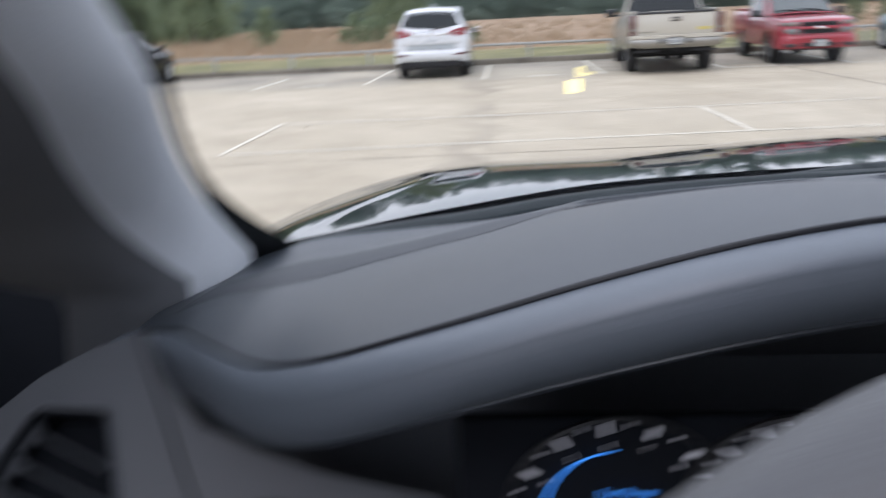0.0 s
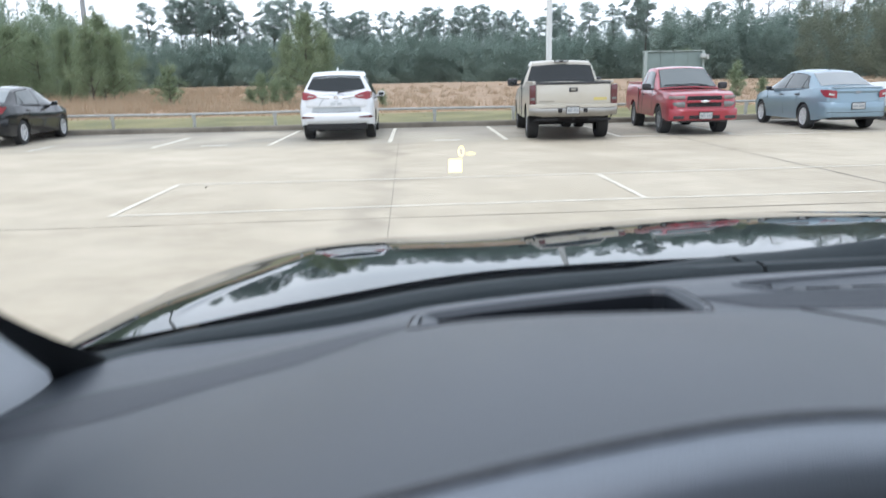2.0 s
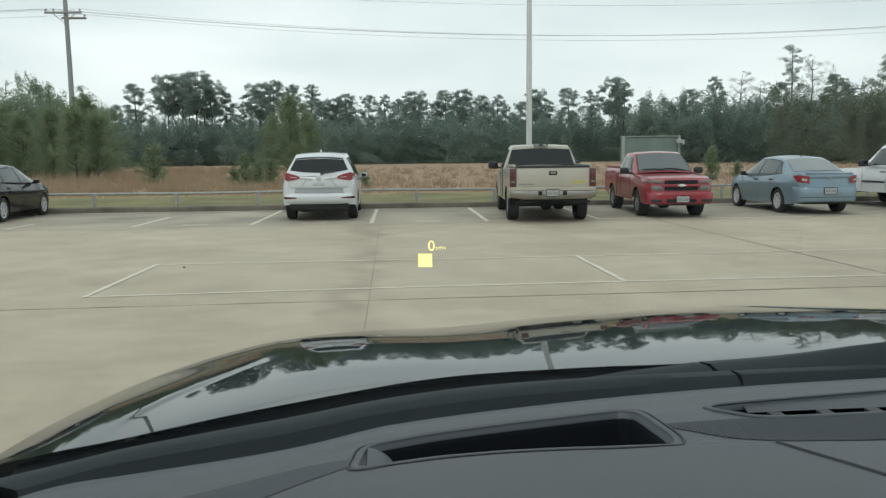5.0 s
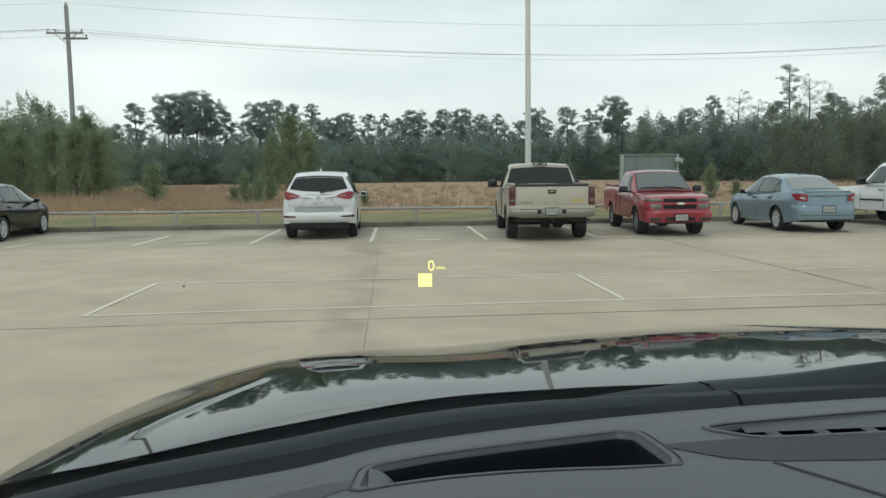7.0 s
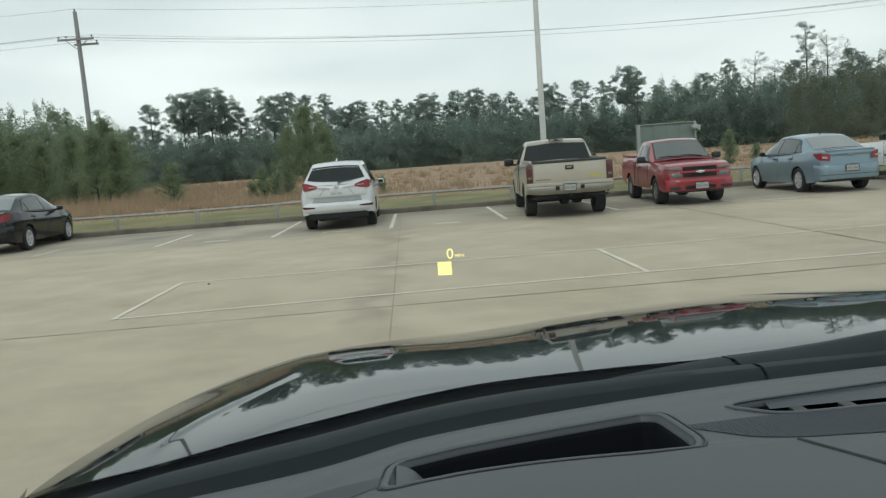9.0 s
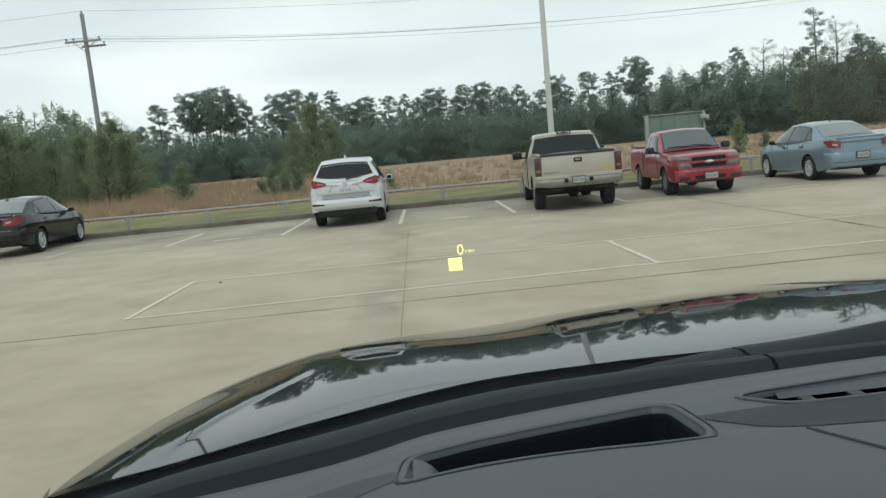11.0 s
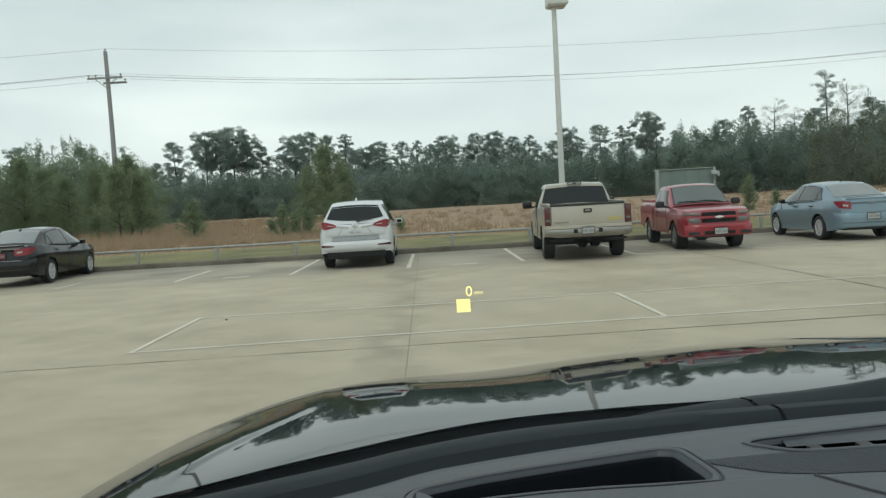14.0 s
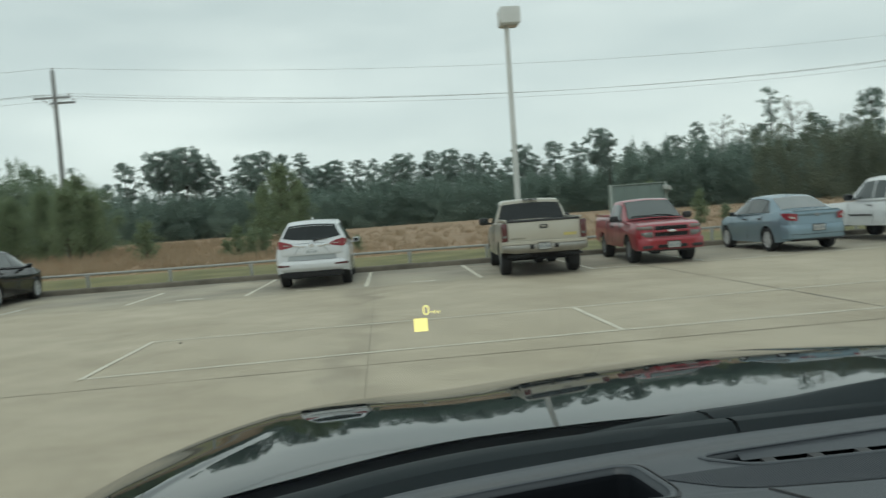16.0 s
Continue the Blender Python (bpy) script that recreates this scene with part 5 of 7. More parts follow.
    add_wheels(car, 0.91, 1.40, -1.35, 0.355, 0.24, 0.25, 5, ALLOY)
    return car


# --- pickups: a cab, an open bed with a tailgate
def pickup(m, sp, cab_rows, paint, label, rim_mat, bed):
    car = empty("pickup_truck", m, label, "pickup truck", "parked cars")
    W, L = sp["wid"] / 2, sp["len"] / 2
    lower_body(car, sp, paint)
    cb = Cabin(cab_rows)
    cb.shell(car, paint)
    # bed: rails round a dark liner
    ya, yb, z = bed
    bm = bmesh.new()
    box(bm, (0, (ya + yb) / 2, z + 0.014), (W * 1.62, yb - ya - 0.12, 0.012), 0.0)
    part("bed_liner", bm, UNDER, car, smooth=False)
    for s in (-1, 1):
        bm = bmesh.new()
        box(bm, (s * W * 0.89, (ya + yb) / 2, z + 0.035), (0.07, yb - ya, 0.06), 0.012)
        part("bed_rail", bm, paint, car)
    add_wheels(car, W - 0.01, sp["yf"], sp["yr"], sp["r"], 0.265, sp["r"] * 0.60, 6, rim_mat)
    return car, cb


def tan_pickup(m):
    sp = dict(len=5.85, wid=1.95, yf=1.93, yr=-1.72, r=0.385, arch=0.46,
              sill=[(-2.92, 0.62), (-2.3, 0.52), (-2.2, 0.46), (2.3, 0.44), (2.6, 0.42), (2.92, 0.45)],
              top=[(-2.92, 1.265), (-0.55, 1.28), (-0.53, 1.20), (1.0, 1.18), (1.35, 1.165), (2.5, 1.10), (2.82, 1.0), (2.92, 0.85)],
              plan=[(-2.92, 0.985), (-2.8, 1.0), (2.2, 1.0), (2.6, 0.97), (2.92, 0.85)], round=0.02, crown=0.015, under=(0.66, 0.30))
    rows = [(-0.62, 1.20, 0.955, 1.22, 0.90), (-0.50, 1.20, 0.955, 1.765, 0.735), (-0.38, 1.20, 0.955, 1.80, 0.73), (0.25, 1.19, 0.955, 1.82, 0.73),
            (0.62, 1.19, 0.955, 1.79, 0.71), (0.75, 1.19, 0.95, 1.74, 0.70), (1.42, 1.18, 0.90, 1.20, 0.80)]
    car, cb = pickup(m, sp, rows, PAINT_TAN, "dusty tan pickup truck with dark rear window, facing the kerb", STEELRIM, (-2.86, -0.66, 1.28))
    cb.end_glass(car, -0.607, -0.515, 0.98, CARGLASS, "rear_window", "dark rear window of the cab")
    cb.end_glass(car, 1.36, 0.78, 0.94, CARGLASS, "windscreen")
    for s in (-1, 1):
        cb.side_glass(car, -0.42, 0.10, s, CARGLASS, 0.02, 0.0, 0.08, 0.84)
        cb.side_glass(car, 0.16, 1.16, s, CARGLASS, 0.0, -0.42, 0.08, 0.84)
        seam_line(car, [(s * 0.985, 0.13, z) for z in (0.5, 0.8, 1.15)])
        seam_line(car, [(s * 0.985, -0.53, z) for z in (0.5, 0.8, 1.28)], 0.008)
        handle(car, 0.99, 0.27, 1.05, PAINT_TAN, s)
        bm = bmesh.new()
        box(bm, (s * 0.905, -2.925, 1.045), (0.145, 0.075, 0.43), 0.022)
        tl = part("tail_lamp", bm, REDLENS_DARK, car, "tall dark red tail lamp")
        bm = bmesh.new()
        box(bm, (s * 0.905, -2.966, 0.955), (0.10, 0.008, 0.05), 0.003)
        part("reversing_lens", bm, HEADLENS_DULL, tl)
        bm = bmesh.new()
        box(bm, (s * 0.905, -2.966, 1.14), (0.115, 0.008, 0.19), 0.003)
        part("brake_lens", bm, REDLENS_DARK, tl)
        bm = bmesh.new()
        box(bm, (s * 0.60, -2.95, 0.50), (0.5, 0.05, 0.05), 0.01)
        part("hanger", bm, UNDER, car)
    bm = bmesh.new()
    box(bm, (0, -2.925, 1.055), (1.64, 0.06, 0.445), 0.022)
    tg = part("tailgate", bm, PAINT_TAN, car, "tan tailgate with a yellow sticker")
    bm = bmesh.new()
    box(bm, (0, -2.93, 1.292), (1.66, 0.085, 0.045), 0.012)
    part("tailgate_cap", bm, BLACKPLASTIC, tg, "black top edge of the tailgate")
    bm = bmesh.new()
    box(bm, (0, -2.957, 1.15), (0.19, 0.022, 0.095), 0.02)
    part("tailgate_latch", bm, BLACKPLASTIC, tg)
    bm = bmesh.new()
    box(bm, (0, -2.965, 1.155), (0.12, 0.022, 0.04), 0.012)
    part("latch_pull", bm, TRIM_TAN, tg)
    bm = bmesh.new()
    box(bm, (0.60, -2.957, 0.945), (0.29, 0.006, 0.062), 0.0)
    part("sticker", bm, YELLOW, tg, "yellow sticker")
    bm = bmesh.new()
    box(bm, (-0.60, -2.957, 0.90), (0.34, 0.006, 0.035), 0.0)
    part("maker_mark", bm, TRIM_TAN, tg)
    def bend(x):
        return 0.55 * max(0.0, abs(x) - 0.70) ** 1.5 + 3.0 * max(0.0, abs(x) - 0.90) ** 1.6
    for nm, mt, prof_, lab in (("bumper_step", PAINT_TAN, ((0.835, 0.12), (0.84, 0.0), (0.825, -0.025), (0.765, -0.025), (0.76, 0.0)), "tan step along the bumper's top"),
                               ("rear_bumper", BUMPERCHROME, ((0.762, 0.0), (0.755, -0.015), (0.735, -0.028), (0.65, -0.028), (0.595, -0.005), (0.56, 0.03), (0.56, 0.10)), "dull chrome rear bumper wrapped round the corners")):
        bm = bmesh.new()
        rings(bm, [[Vector((x, -3.04 + bend(x) + dy, z + (0.03 * smooth01(0.62, 0.95, abs(x)) if z < 0.65 else 0))) for z, dy in prof_] for x in span(-0.985, 0.985, 44)], closed=False)
        part(nm, bm, mt, car, lab)
    for x in (-0.30, 0.26):
        bm = bmesh.new()
        box(bm, (x, -3.075, 0.70), (0.09, 0.02, 0.09), 0.01)
        part("bumper_recess", bm, UNDER, car)
    bm = bmesh.new()
    tube(bm, [(0, -2.9, 0.52), (0, -3.02, 0.52)], 0.04, 10)
    part("tow_hitch", bm, UNDER, car)
    bm = bmesh.new()
    tube(bm, [(-0.7, -1.72, 0.38), (0.7, -1.72, 0.38)], 0.06, 10)
    lathe(bm, [(-0.14, 0.05), (-0.08, 0.14), (0.08, 0.14), (0.14, 0.05)], 14)
    for v in list(bm.verts)[-56:]:
        v.co += Vector((0, -1.72, 0.38))
    part("rear_axle", bm, UNDER, car)
    bm = bmesh.new()
    box(bm, (0, -0.60, 1.81), (0.36, 0.10, 0.05), 0.015)
    bl = part("brake_lamp", bm, BLACKPLASTIC, car, "high brake lamp over the rear window")
    for x in (-0.1, 0.1):
        bm = bmesh.new()
        box(bm, (x, -0.652, 1.81), (0.10, 0.006, 0.03), 0.0)
        part("lamp_lens", bm, CLEARLENS, bl)
    plate(car, -0.02, -3.078, 0.705, -1, w=0.27)
    mirrors(car, 0.96, 0.95, 1.30, BLACKPLASTIC, 1.35)
    return car


def red_pickup(m):
    sp = dict(len=4.90, wid=1.67, yf=1.42, yr=-1.42, r=0.345, arch=0.41,
              sill=[(-2.45, 0.55), (-2.0, 0.45), (-1.9, 0.40), (1.9, 0.38), (2.1, 0.34), (2.45, 0.36)],
              top=[(-2.45, 1.16), (-0.68, 1.17), (-0.66, 1.06), (0.75, 1.06), (1.0, 1.055), (2.05, 1.0), (2.32, 0.95), (2.42, 0.86), (2.45, 0.76)],
              plan=[(-2.45, 0.97), (-2.35, 1.0), (1.8, 1.0), (2.2, 0.97), (2.38, 0.90), (2.45, 0.82)], round=0.03, crown=0.02, under=(0.56, 0.30))
    rows = [(-0.72, 1.06, 0.82, 1.08, 0.78), (-0.60, 1.06, 0.82, 1.52, 0.635), (-0.48, 1.06, 0.82, 1.575, 0.63), (0.05, 1.06, 0.82, 1.595, 0.625),
            (0.30, 1.06, 0.82, 1.57, 0.615), (0.42, 1.06, 0.82, 1.535, 0.61), (1.12, 1.05, 0.78, 1.07, 0.72)]
    car, cb = pickup(m, sp, rows, PAINT_RED, "red compact pickup truck with its front towards the camera", STEELRIM, (-2.40, -0.74, 1.17))
    cb.end_glass(car, 1.085, 0.40, 0.985, BLACKPLASTIC, "windscreen_surround", "black edge round the windscreen", lift=0.005)
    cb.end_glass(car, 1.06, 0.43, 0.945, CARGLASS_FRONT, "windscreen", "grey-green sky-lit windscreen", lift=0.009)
    cb.end_glass(car, -0.70, -0.615, 0.95, CARGLASS, "rear_window")
    for s in (-1, 1):
        cb.side_glass(car, -0.50, -0.22, s, CARGLASS_PALE, 0.02, 0.0, 0.08, 0.84)
        cb.side_glass(car, -0.16, 0.88, s, CARGLASS_PALE, 0.0, -0.45, 0.08, 0.84)
        seam_line(car, [(s * 0.855, -0.2, z) for z in (0.45, 0.8, 1.05)])
        seam_line(car, [(s * 0.855, 0.86, z) for z in (0.55, 0.8, 1.04)])
        seam_line(car, [(s * 0.855, -0.66, z) for z in (0.45, 0.8, 1.1)], 0.008)
        handle(car, 0.86, -0.06, 0.92, BLACKPLASTIC, s)
        for nm, zc, h, mt in (("head_lamp", 0.892, 0.095, HEADLENS), ("indicator_lamp", 0.725, 0.14, HEADLENS_DULL)):
            bm = bmesh.new()
            lx = [(0, 0.455), (0.4, 0.575), (0.62, 0.645), (0.78, 0.70), (0.9, 0.745), (1, 0.79)]
            ly = [(0, 2.470), (0.4, 2.467), (0.62, 2.458), (0.78, 2.425), (0.9, 2.36), (1, 2.24)]
            sheet(bm, lambda u, v: Vector((s * soft(lx, u), soft(ly, u) - 0.02 * abs(2 * v - 1) ** 3, zc + h * (1 - 0.25 * u) * (v - 0.5))), span(0, 1, 16), span(0, 1, 6))
            part(nm, bm, mt, car, "cloudy clear head lamp" if nm == "head_lamp" else "", sharp=40)
        bm = bmesh.new()
        box(bm, (s * 0.60, 2.50, 0.43), (0.26, 0.05, 0.075), 0.02)
        part("fog_lamp_pocket", bm, BLACKPLASTIC, car)
        bm = bmesh.new()
        x0, x1 = (0.05, 0.60) if s > 0 else (-0.50, 0.05)
        tube(bm, [cb.top(1.075 - 0.05 * math.sin(t * 2.2), (x0 + (x1 - x0) * t) / 0.72, 0.022) for t in span(0, 1, 8)], [0.016 - 0.0008 * k for k in range(9)], 6)
        part("wiper", bm, BLACKPLASTIC, car)
    bm = bmesh.new()
    box(bm, (0, 2.45, 0.80), (0.80, 0.06, 0.25), 0.02)
    gr = part("grille", bm, UNDER, car, "black grille with a red bar")
    bm = bmesh.new()
    box(bm, (0, 2.485, 0.80), (0.90, 0.035, 0.06), 0.012)
    part("grille_bar", bm, PAINT_RED, gr)
    for k in range(5):
        for zc in (0.725, 0.87):
            bm = bmesh.new()
            box(bm, (0, 2.482, zc - 0.03 + 0.015 * k), (0.76, 0.012, 0.004), 0.0)
            part("grille_slat", bm, BLACKPLASTIC, gr, smooth=False)
    bm = bmesh.new()
    box(bm, (0, 2.512, 0.80), (0.20, 0.016, 0.034), 0.004)
    box(bm, (0, 2.512, 0.80), (0.085, 0.018, 0.066), 0.004)
    part("badge", bm, CHROME, gr, "pale cross-shaped badge")
    bm = bmesh.new()
    rings(bm, [[Vector((x, 2.44 + dy - 1.1 * max(0, abs(x) - 0.45) ** 1.9, zc + dz)) for x in span(-0.80, 0.80, 30)] for zc, dz, dy in ((0.50, -0.16, -0.02), (0.50, -0.13, 0.06), (0.50, 0.08, 0.10), (0.50, 0.12, 0.08), (0.50, 0.13, -0.02))], closed=False)
    part("front_bumper", bm, PAINT_RED, car, "red painted front bumper")
    bm = bmesh.new()
    box(bm, (0, 2.515, 0.435), (0.72, 0.04, 0.085), 0.02)
    part("air_intake", bm, UNDER, car)
    bm = bmesh.new()
    box(bm, (0, 2.38, 0.345), (1.16, 0.10, 0.07), 0.03)
    part("front_valance", bm, BLACKPLASTIC, car)
    plate(car, -0.02, 2.555, 0.47, 1, w=0.30)
    mirrors(car, 0.82, 0.72, 1.13, BLACKPLASTIC, 1.15)
    bm = bmesh.new()
    box(bm, (-0.52, 0.955, 1.165), (0.09, 0.005, 0.06), 0.0, None)
    part("windscreen_sticker", bm, PLATE, car, smooth=False)
    return car


def white_pickup(m):
    sp = dict(len=5.85, wid=1.95, yf=1.93, yr=-1.72, r=0.385, arch=0.46,
              sill=[(-2.92, 0.62), (-2.3, 0.52), (-2.2, 0.46), (2.3, 0.44), (2.6, 0.42), (2.92, 0.45)],
              top=[(-2.92, 1.30), (-1.10, 1.315), (-1.08, 1.20), (0.45, 1.18), (0.80, 1.165), (2.5, 1.10), (2.82, 1.0), (2.92, 0.85)],
              plan=[(-2.92, 0.985), (-2.8, 1.0), (2.2, 1.0), (2.6, 0.97), (2.92, 0.85)], round=0.02, crown=0.015, under=(0.66, 0.30))
    set_back = -0.55
    rows = [(-0.62, 1.20, 0.955, 1.22, 0.90), (-0.50, 1.20, 0.955, 1.80, 0.735), (-0.38, 1.20, 0.955, 1.845, 0.73), (0.25, 1.19, 0.955, 1.865, 0.73),
            (0.62, 1.19, 0.955, 1.83, 0.71), (0.75, 1.19, 0.95, 1.78, 0.70), (1.42, 1.18, 0.90, 1.20, 0.80)]
    rows = [(r[0] + set_back, *r[1:]) for r in rows]
    car, cb = pickup(m, sp, rows, PAINT_WHITE_BRIGHT, "white pickup truck with black trim, parked nose to the kerb", STEELRIM, (-2.86, -0.66 + set_back, 1.315))
    cb.end_glass(car, -0.607 + set_back, -0.515 + set_back, 0.98, CARGLASS, "rear_window")
    cb.end_glass(car, 1.36 + set_back, 0.78 + set_back, 0.94, CARGLASS, "windscreen")
    for s in (-1, 1):
        cb.side_glass(car, -0.42 + set_back, 0.10 + set_back, s, CARGLASS_PALE, 0.02, 0.0, 0.08, 0.84)
        cb.side_glass(car, 0.16 + set_back, 1.16 + set_back, s, CARGLASS_PALE, 0.0, -0.42, 0.08, 0.84)
        seam_line(car, [(s * 0.985, 0.13 + set_back, z) for z in (0.5, 0.8, 1.15)])
        seam_line(car, [(s * 0.985, 1.20 + set_back, z) for z in (0.5, 0.8, 1.15)])
        seam_line(car, [(s * 0.985, -0.53 + set_back, z) for z in (0.5, 0.8, 1.28)], 0.008)
        handle(car, 0.99, 0.27 + set_back, 1.05, BLACKPLASTIC, s)
        bm = bmesh.new()
        box(bm, (s * 0.995, 0.66 + set_back, 0.76), (0.02, 1.0, 0.05), 0.006)
        part("door_moulding", bm, BLACKPLASTIC, car)
        bm = bmesh.new()
        box(bm, (s * 0.90, -2.93, 1.06), (0.16, 0.07, 0.45), 0.02)
        part("tail_lamp", bm, REDLENS, car)
    bm = bmesh.new()
    box(bm, (0, -2.98, 0.74), (1.96, 0.2, 0.2), 0.04)
    part("rear_bumper", bm, CHROME, car)
    mirrors(car, 0.96, 0.95 + set_back, 1.30, BLACKPLASTIC, 1.35)
    return car


def sedan(m, paint, label, black):
    car = empty("sedan_car", m, label, "car", "parked cars")
    sp = dict(len=4.48, wid=1.74, yf=1.36, yr=-1.27, r=0.315, arch=0.37,
              sill=[(-2.24, 0.32), (-2.0, 0.27), (-1.7, 0.24), (1.8, 0.22), (2.24, 0.30)],
              top=[(-2.24, 0.92), (-2.20, 1.01), (-2.1, 1.035), (-1.6, 1.03), (0.6, 0.95), (1.15, 0.94), (1.7, 0.86), (2.05, 0.74), (2.2, 0.62), (2.24, 0.55)],
              plan=[(-2.24, 0.73), (-2.19, 0.81), (-1.95, 0.92), (-1.6, 0.975), (-1.2, 1.0), (1.3, 1.0), (1.8, 0.94), (2.1, 0.82), (2.24, 0.66)], round=0.045)
    lower_body(car, sp, paint)
    cb = Cabin([(-1.72, 1.0, 0.76, 1.03, 0.68), (-1.05, 1.0, 0.82, 1.35, 0.57), (-0.75, 0.99, 0.83, 1.415, 0.565), (-0.2, 0.97, 0.84, 1.447, 0.57),
                (0.2, 0.96, 0.84, 1.415, 0.56), (0.42, 0.96, 0.84, 1.35, 0.555), (1.28, 0.94, 0.76, 0.955, 0.66)])
    cb.shell(car, paint)
    glass = CARGLASS_PALE
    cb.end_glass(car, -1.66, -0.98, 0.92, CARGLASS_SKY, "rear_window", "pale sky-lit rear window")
    cb.end_glass(car, 1.20, 0.42, 0.94, glass, "windscreen")
    for s in (-1, 1):
        cb.side_glass(car, -1.42, 1.03, s, BLACKPLASTIC, 0.36, -0.56, 0.04, 0.90, "black surround of the side windows", "window_frame", 0.003)
        cb.side_glass(car, -1.38, -1.10, s, glass, 0.35, 0.08, 0.10, 0.80)
        cb.side_glass(car, -1.04, -0.16, s, glass, 0.05, 0.0, 0.07, 0.85)
        cb.side_glass(car, -0.09, 0.98, s, glass, 0.0, -0.55, 0.07, 0.85)
        for y in (-1.02, -0.12, 0.92):
            seam_line(car, [(s * (0.868 - 0.03 * abs(z - 0.6)), y, z) for z in (0.32, 0.6, 0.8, 0.95)])
        handle(car, 0.862, -0.88, 0.86, BLACKPLASTIC if not black else PAINT_BLACK, s)
        handle(car, 0.862, 0.06, 0.84, BLACKPLASTIC if not black else PAINT_BLACK, s)
        bm = bmesh.new()
        w0 = 0.545 if not black else 0.42
        wrap_x = [(0, w0), (0.35, 0.62), (0.55, 0.69), (0.72, 0.745), (0.86, 0.785), (1, 0.822)]
        wrap_y = [(0, -2.272), (0.35, -2.27), (0.55, -2.255), (0.72, -2.215), (0.86, -2.12), (1, -1.93)]
        sheet(bm, lambda u, v: Vector((s * 0.935 * soft(wrap_x, u), soft(wrap_y, u), 0.865 + 0.045 * u + (0.165 + 0.03 * u - (0.05 * max(0, u - 0.7) / 0.3)) * (v - 0.5))), span(0, 1, 18), span(0, 1, 4))
        tl = part("tail_lamp", bm, REDLENS, car, "red tail lamp")
        bm = bmesh.new()
        sheet(bm, lambda u, v: Vector((s * (w0 + 0.04 + 0.13 * u), -2.279, 0.845 + 0.045 * v + 0.02 * u)), (0, 1), (0, 1))
        part("lamp_stripe", bm, CLEARLENS, tl)
        bm = bmesh.new()
        sheet(bm, lambda u, v: Vector((s * (0.48 + 0.30 * u), 2.16 - 0.28 * u ** 1.5, 0.66 + 0.05 * u + 0.10 * v)), span(0, 1, 8), (0, 1))
        part("head_lamp", bm, CLEARLENS, car)
    bm = bmesh.new()
    rings(bm, [[Vector((x, y, z)) for y, z in ((-2.20, 1.0), (-2.248, 0.985), (-2.266, 0.955), (-2.262, 0.925), (-2.240, 0.90), (-2.232, 0.76), (-2.20, 0.745))] for x in (-0.53, -0.51, 0.51, 0.53)], closed=False)
    bt = part("boot_lid", bm, paint, car)
    bm = bmesh.new()
    rings(bm, [[Vector((x, -2.20 + dy, 1.035 + dz)) for x in span(-0.58, 0.58, 10)] for dy, dz in ((0.14, 0.002), (0.02, 0.014), (-0.02, 0.008), (-0.01, -0.03))], closed=False)
    part("boot_edge", bm, paint, bt)
    def tail_curve(x, lift=0.0):
        return -2.31 - lift + 0.31 * (abs(x) / 0.81) ** 8
    bm = bmesh.new()
    rings(bm, [[Vector((x, tail_curve(x) + dy, z)) for z, dy in ((0.325, 0.06), (0.34, 0.012), (0.40, 0.0), (0.55, -0.008), (0.65, 0.002), (0.68, 0.02), (0.69, 0.06))] for x in span(-0.805, 0.805, 48)], closed=False)
    part("rear_bumper", bm, paint, car)
    bm = bmesh.new()
    tube(bm, [(x, tail_curve(x, 0.002), 0.445) for x in span(-0.70, 0.70, 30)], 0.006, 5)
    part("bumper_groove", bm, BLACKPLASTIC, car)
    bm = bmesh.new()
    box(bm, (0, -2.20, 0.315), (1.20, 0.10, 0.05), 0.02)
    part("bumper_valance", bm, BLACKPLASTIC, car)
    bm = bmesh.new()
    lathe(bm, [(0, 0.0), (0, 0.04), (0.012, 0.036), (0.014, 0.0)], 16)
    bm.transform(Matrix.Translation((0, -2.256, 0.925)) @ Matrix.Diagonal((1.8, 1, 1, 1)) @ pose(0, 0, 0, 0, 0, -90))
    part("badge", bm, CHROME if black else PLATEBAR, car, "oval badge")
    if black:
        plate(car, 0, -2.262, 0.80, -1, PLATERED, 0.34)
        bm = bmesh.new()
        rings(bm, [[Vector((x * k, -0.95 + y * k, 1.39 + z)) for x, y in ((-0.03, -0.09), (0.03, -0.09), (0.008, 0.07), (-0.008, 0.07))] for k, z in ((1, 0), (0.8, 0.03), (0.3, 0.075))])
        part("roof_antenna", bm, PAINT_BLACK, car)
    else:
        plate(car, 0, -2.328, 0.60, -1, w=0.31)
        bm = bmesh.new()
        tube(bm, [(0, -0.72, 1.44), (0, -0.77, 1.49)], [0.02, 0.008], 6)
        part("roof_antenna", bm, BLACKPLASTIC, car)
    mirrors(car, 0.84, 0.66, 0.99, paint if black else BLACKPLASTIC, 0.8)
    add_wheels(car, 0.86, 1.36, -1.27, 0.315, 0.21, 0.215, 5 if black else 7, ALLOY)
    return car


crossover(pose(1.72, 20.75, 0, 0, 0, 0.5))
tan_pickup(pose(7.40, 19.62, 0, 0, 0, -4.4))
red_pickup(pose(10.64, 19.92, 0, 0, 0, 180 - 4.0))
sedan(pose(14.46, 20.05, 0, 0, 0, -2.5), PAINT_BLUE, "pale blue sedan with red tail lamps, parked nose to the kerb", False)
white_pickup(pose(17.98, 20.1, 0, 0, 0, 2.0) @ Matrix.Scale(0.95, 4))
sedan(pose(-7.30, 20.95, 0, 0, 0, 3.0), PAINT_BLACK, "black sedan with red tail lamps, parked nose to the kerb", True)

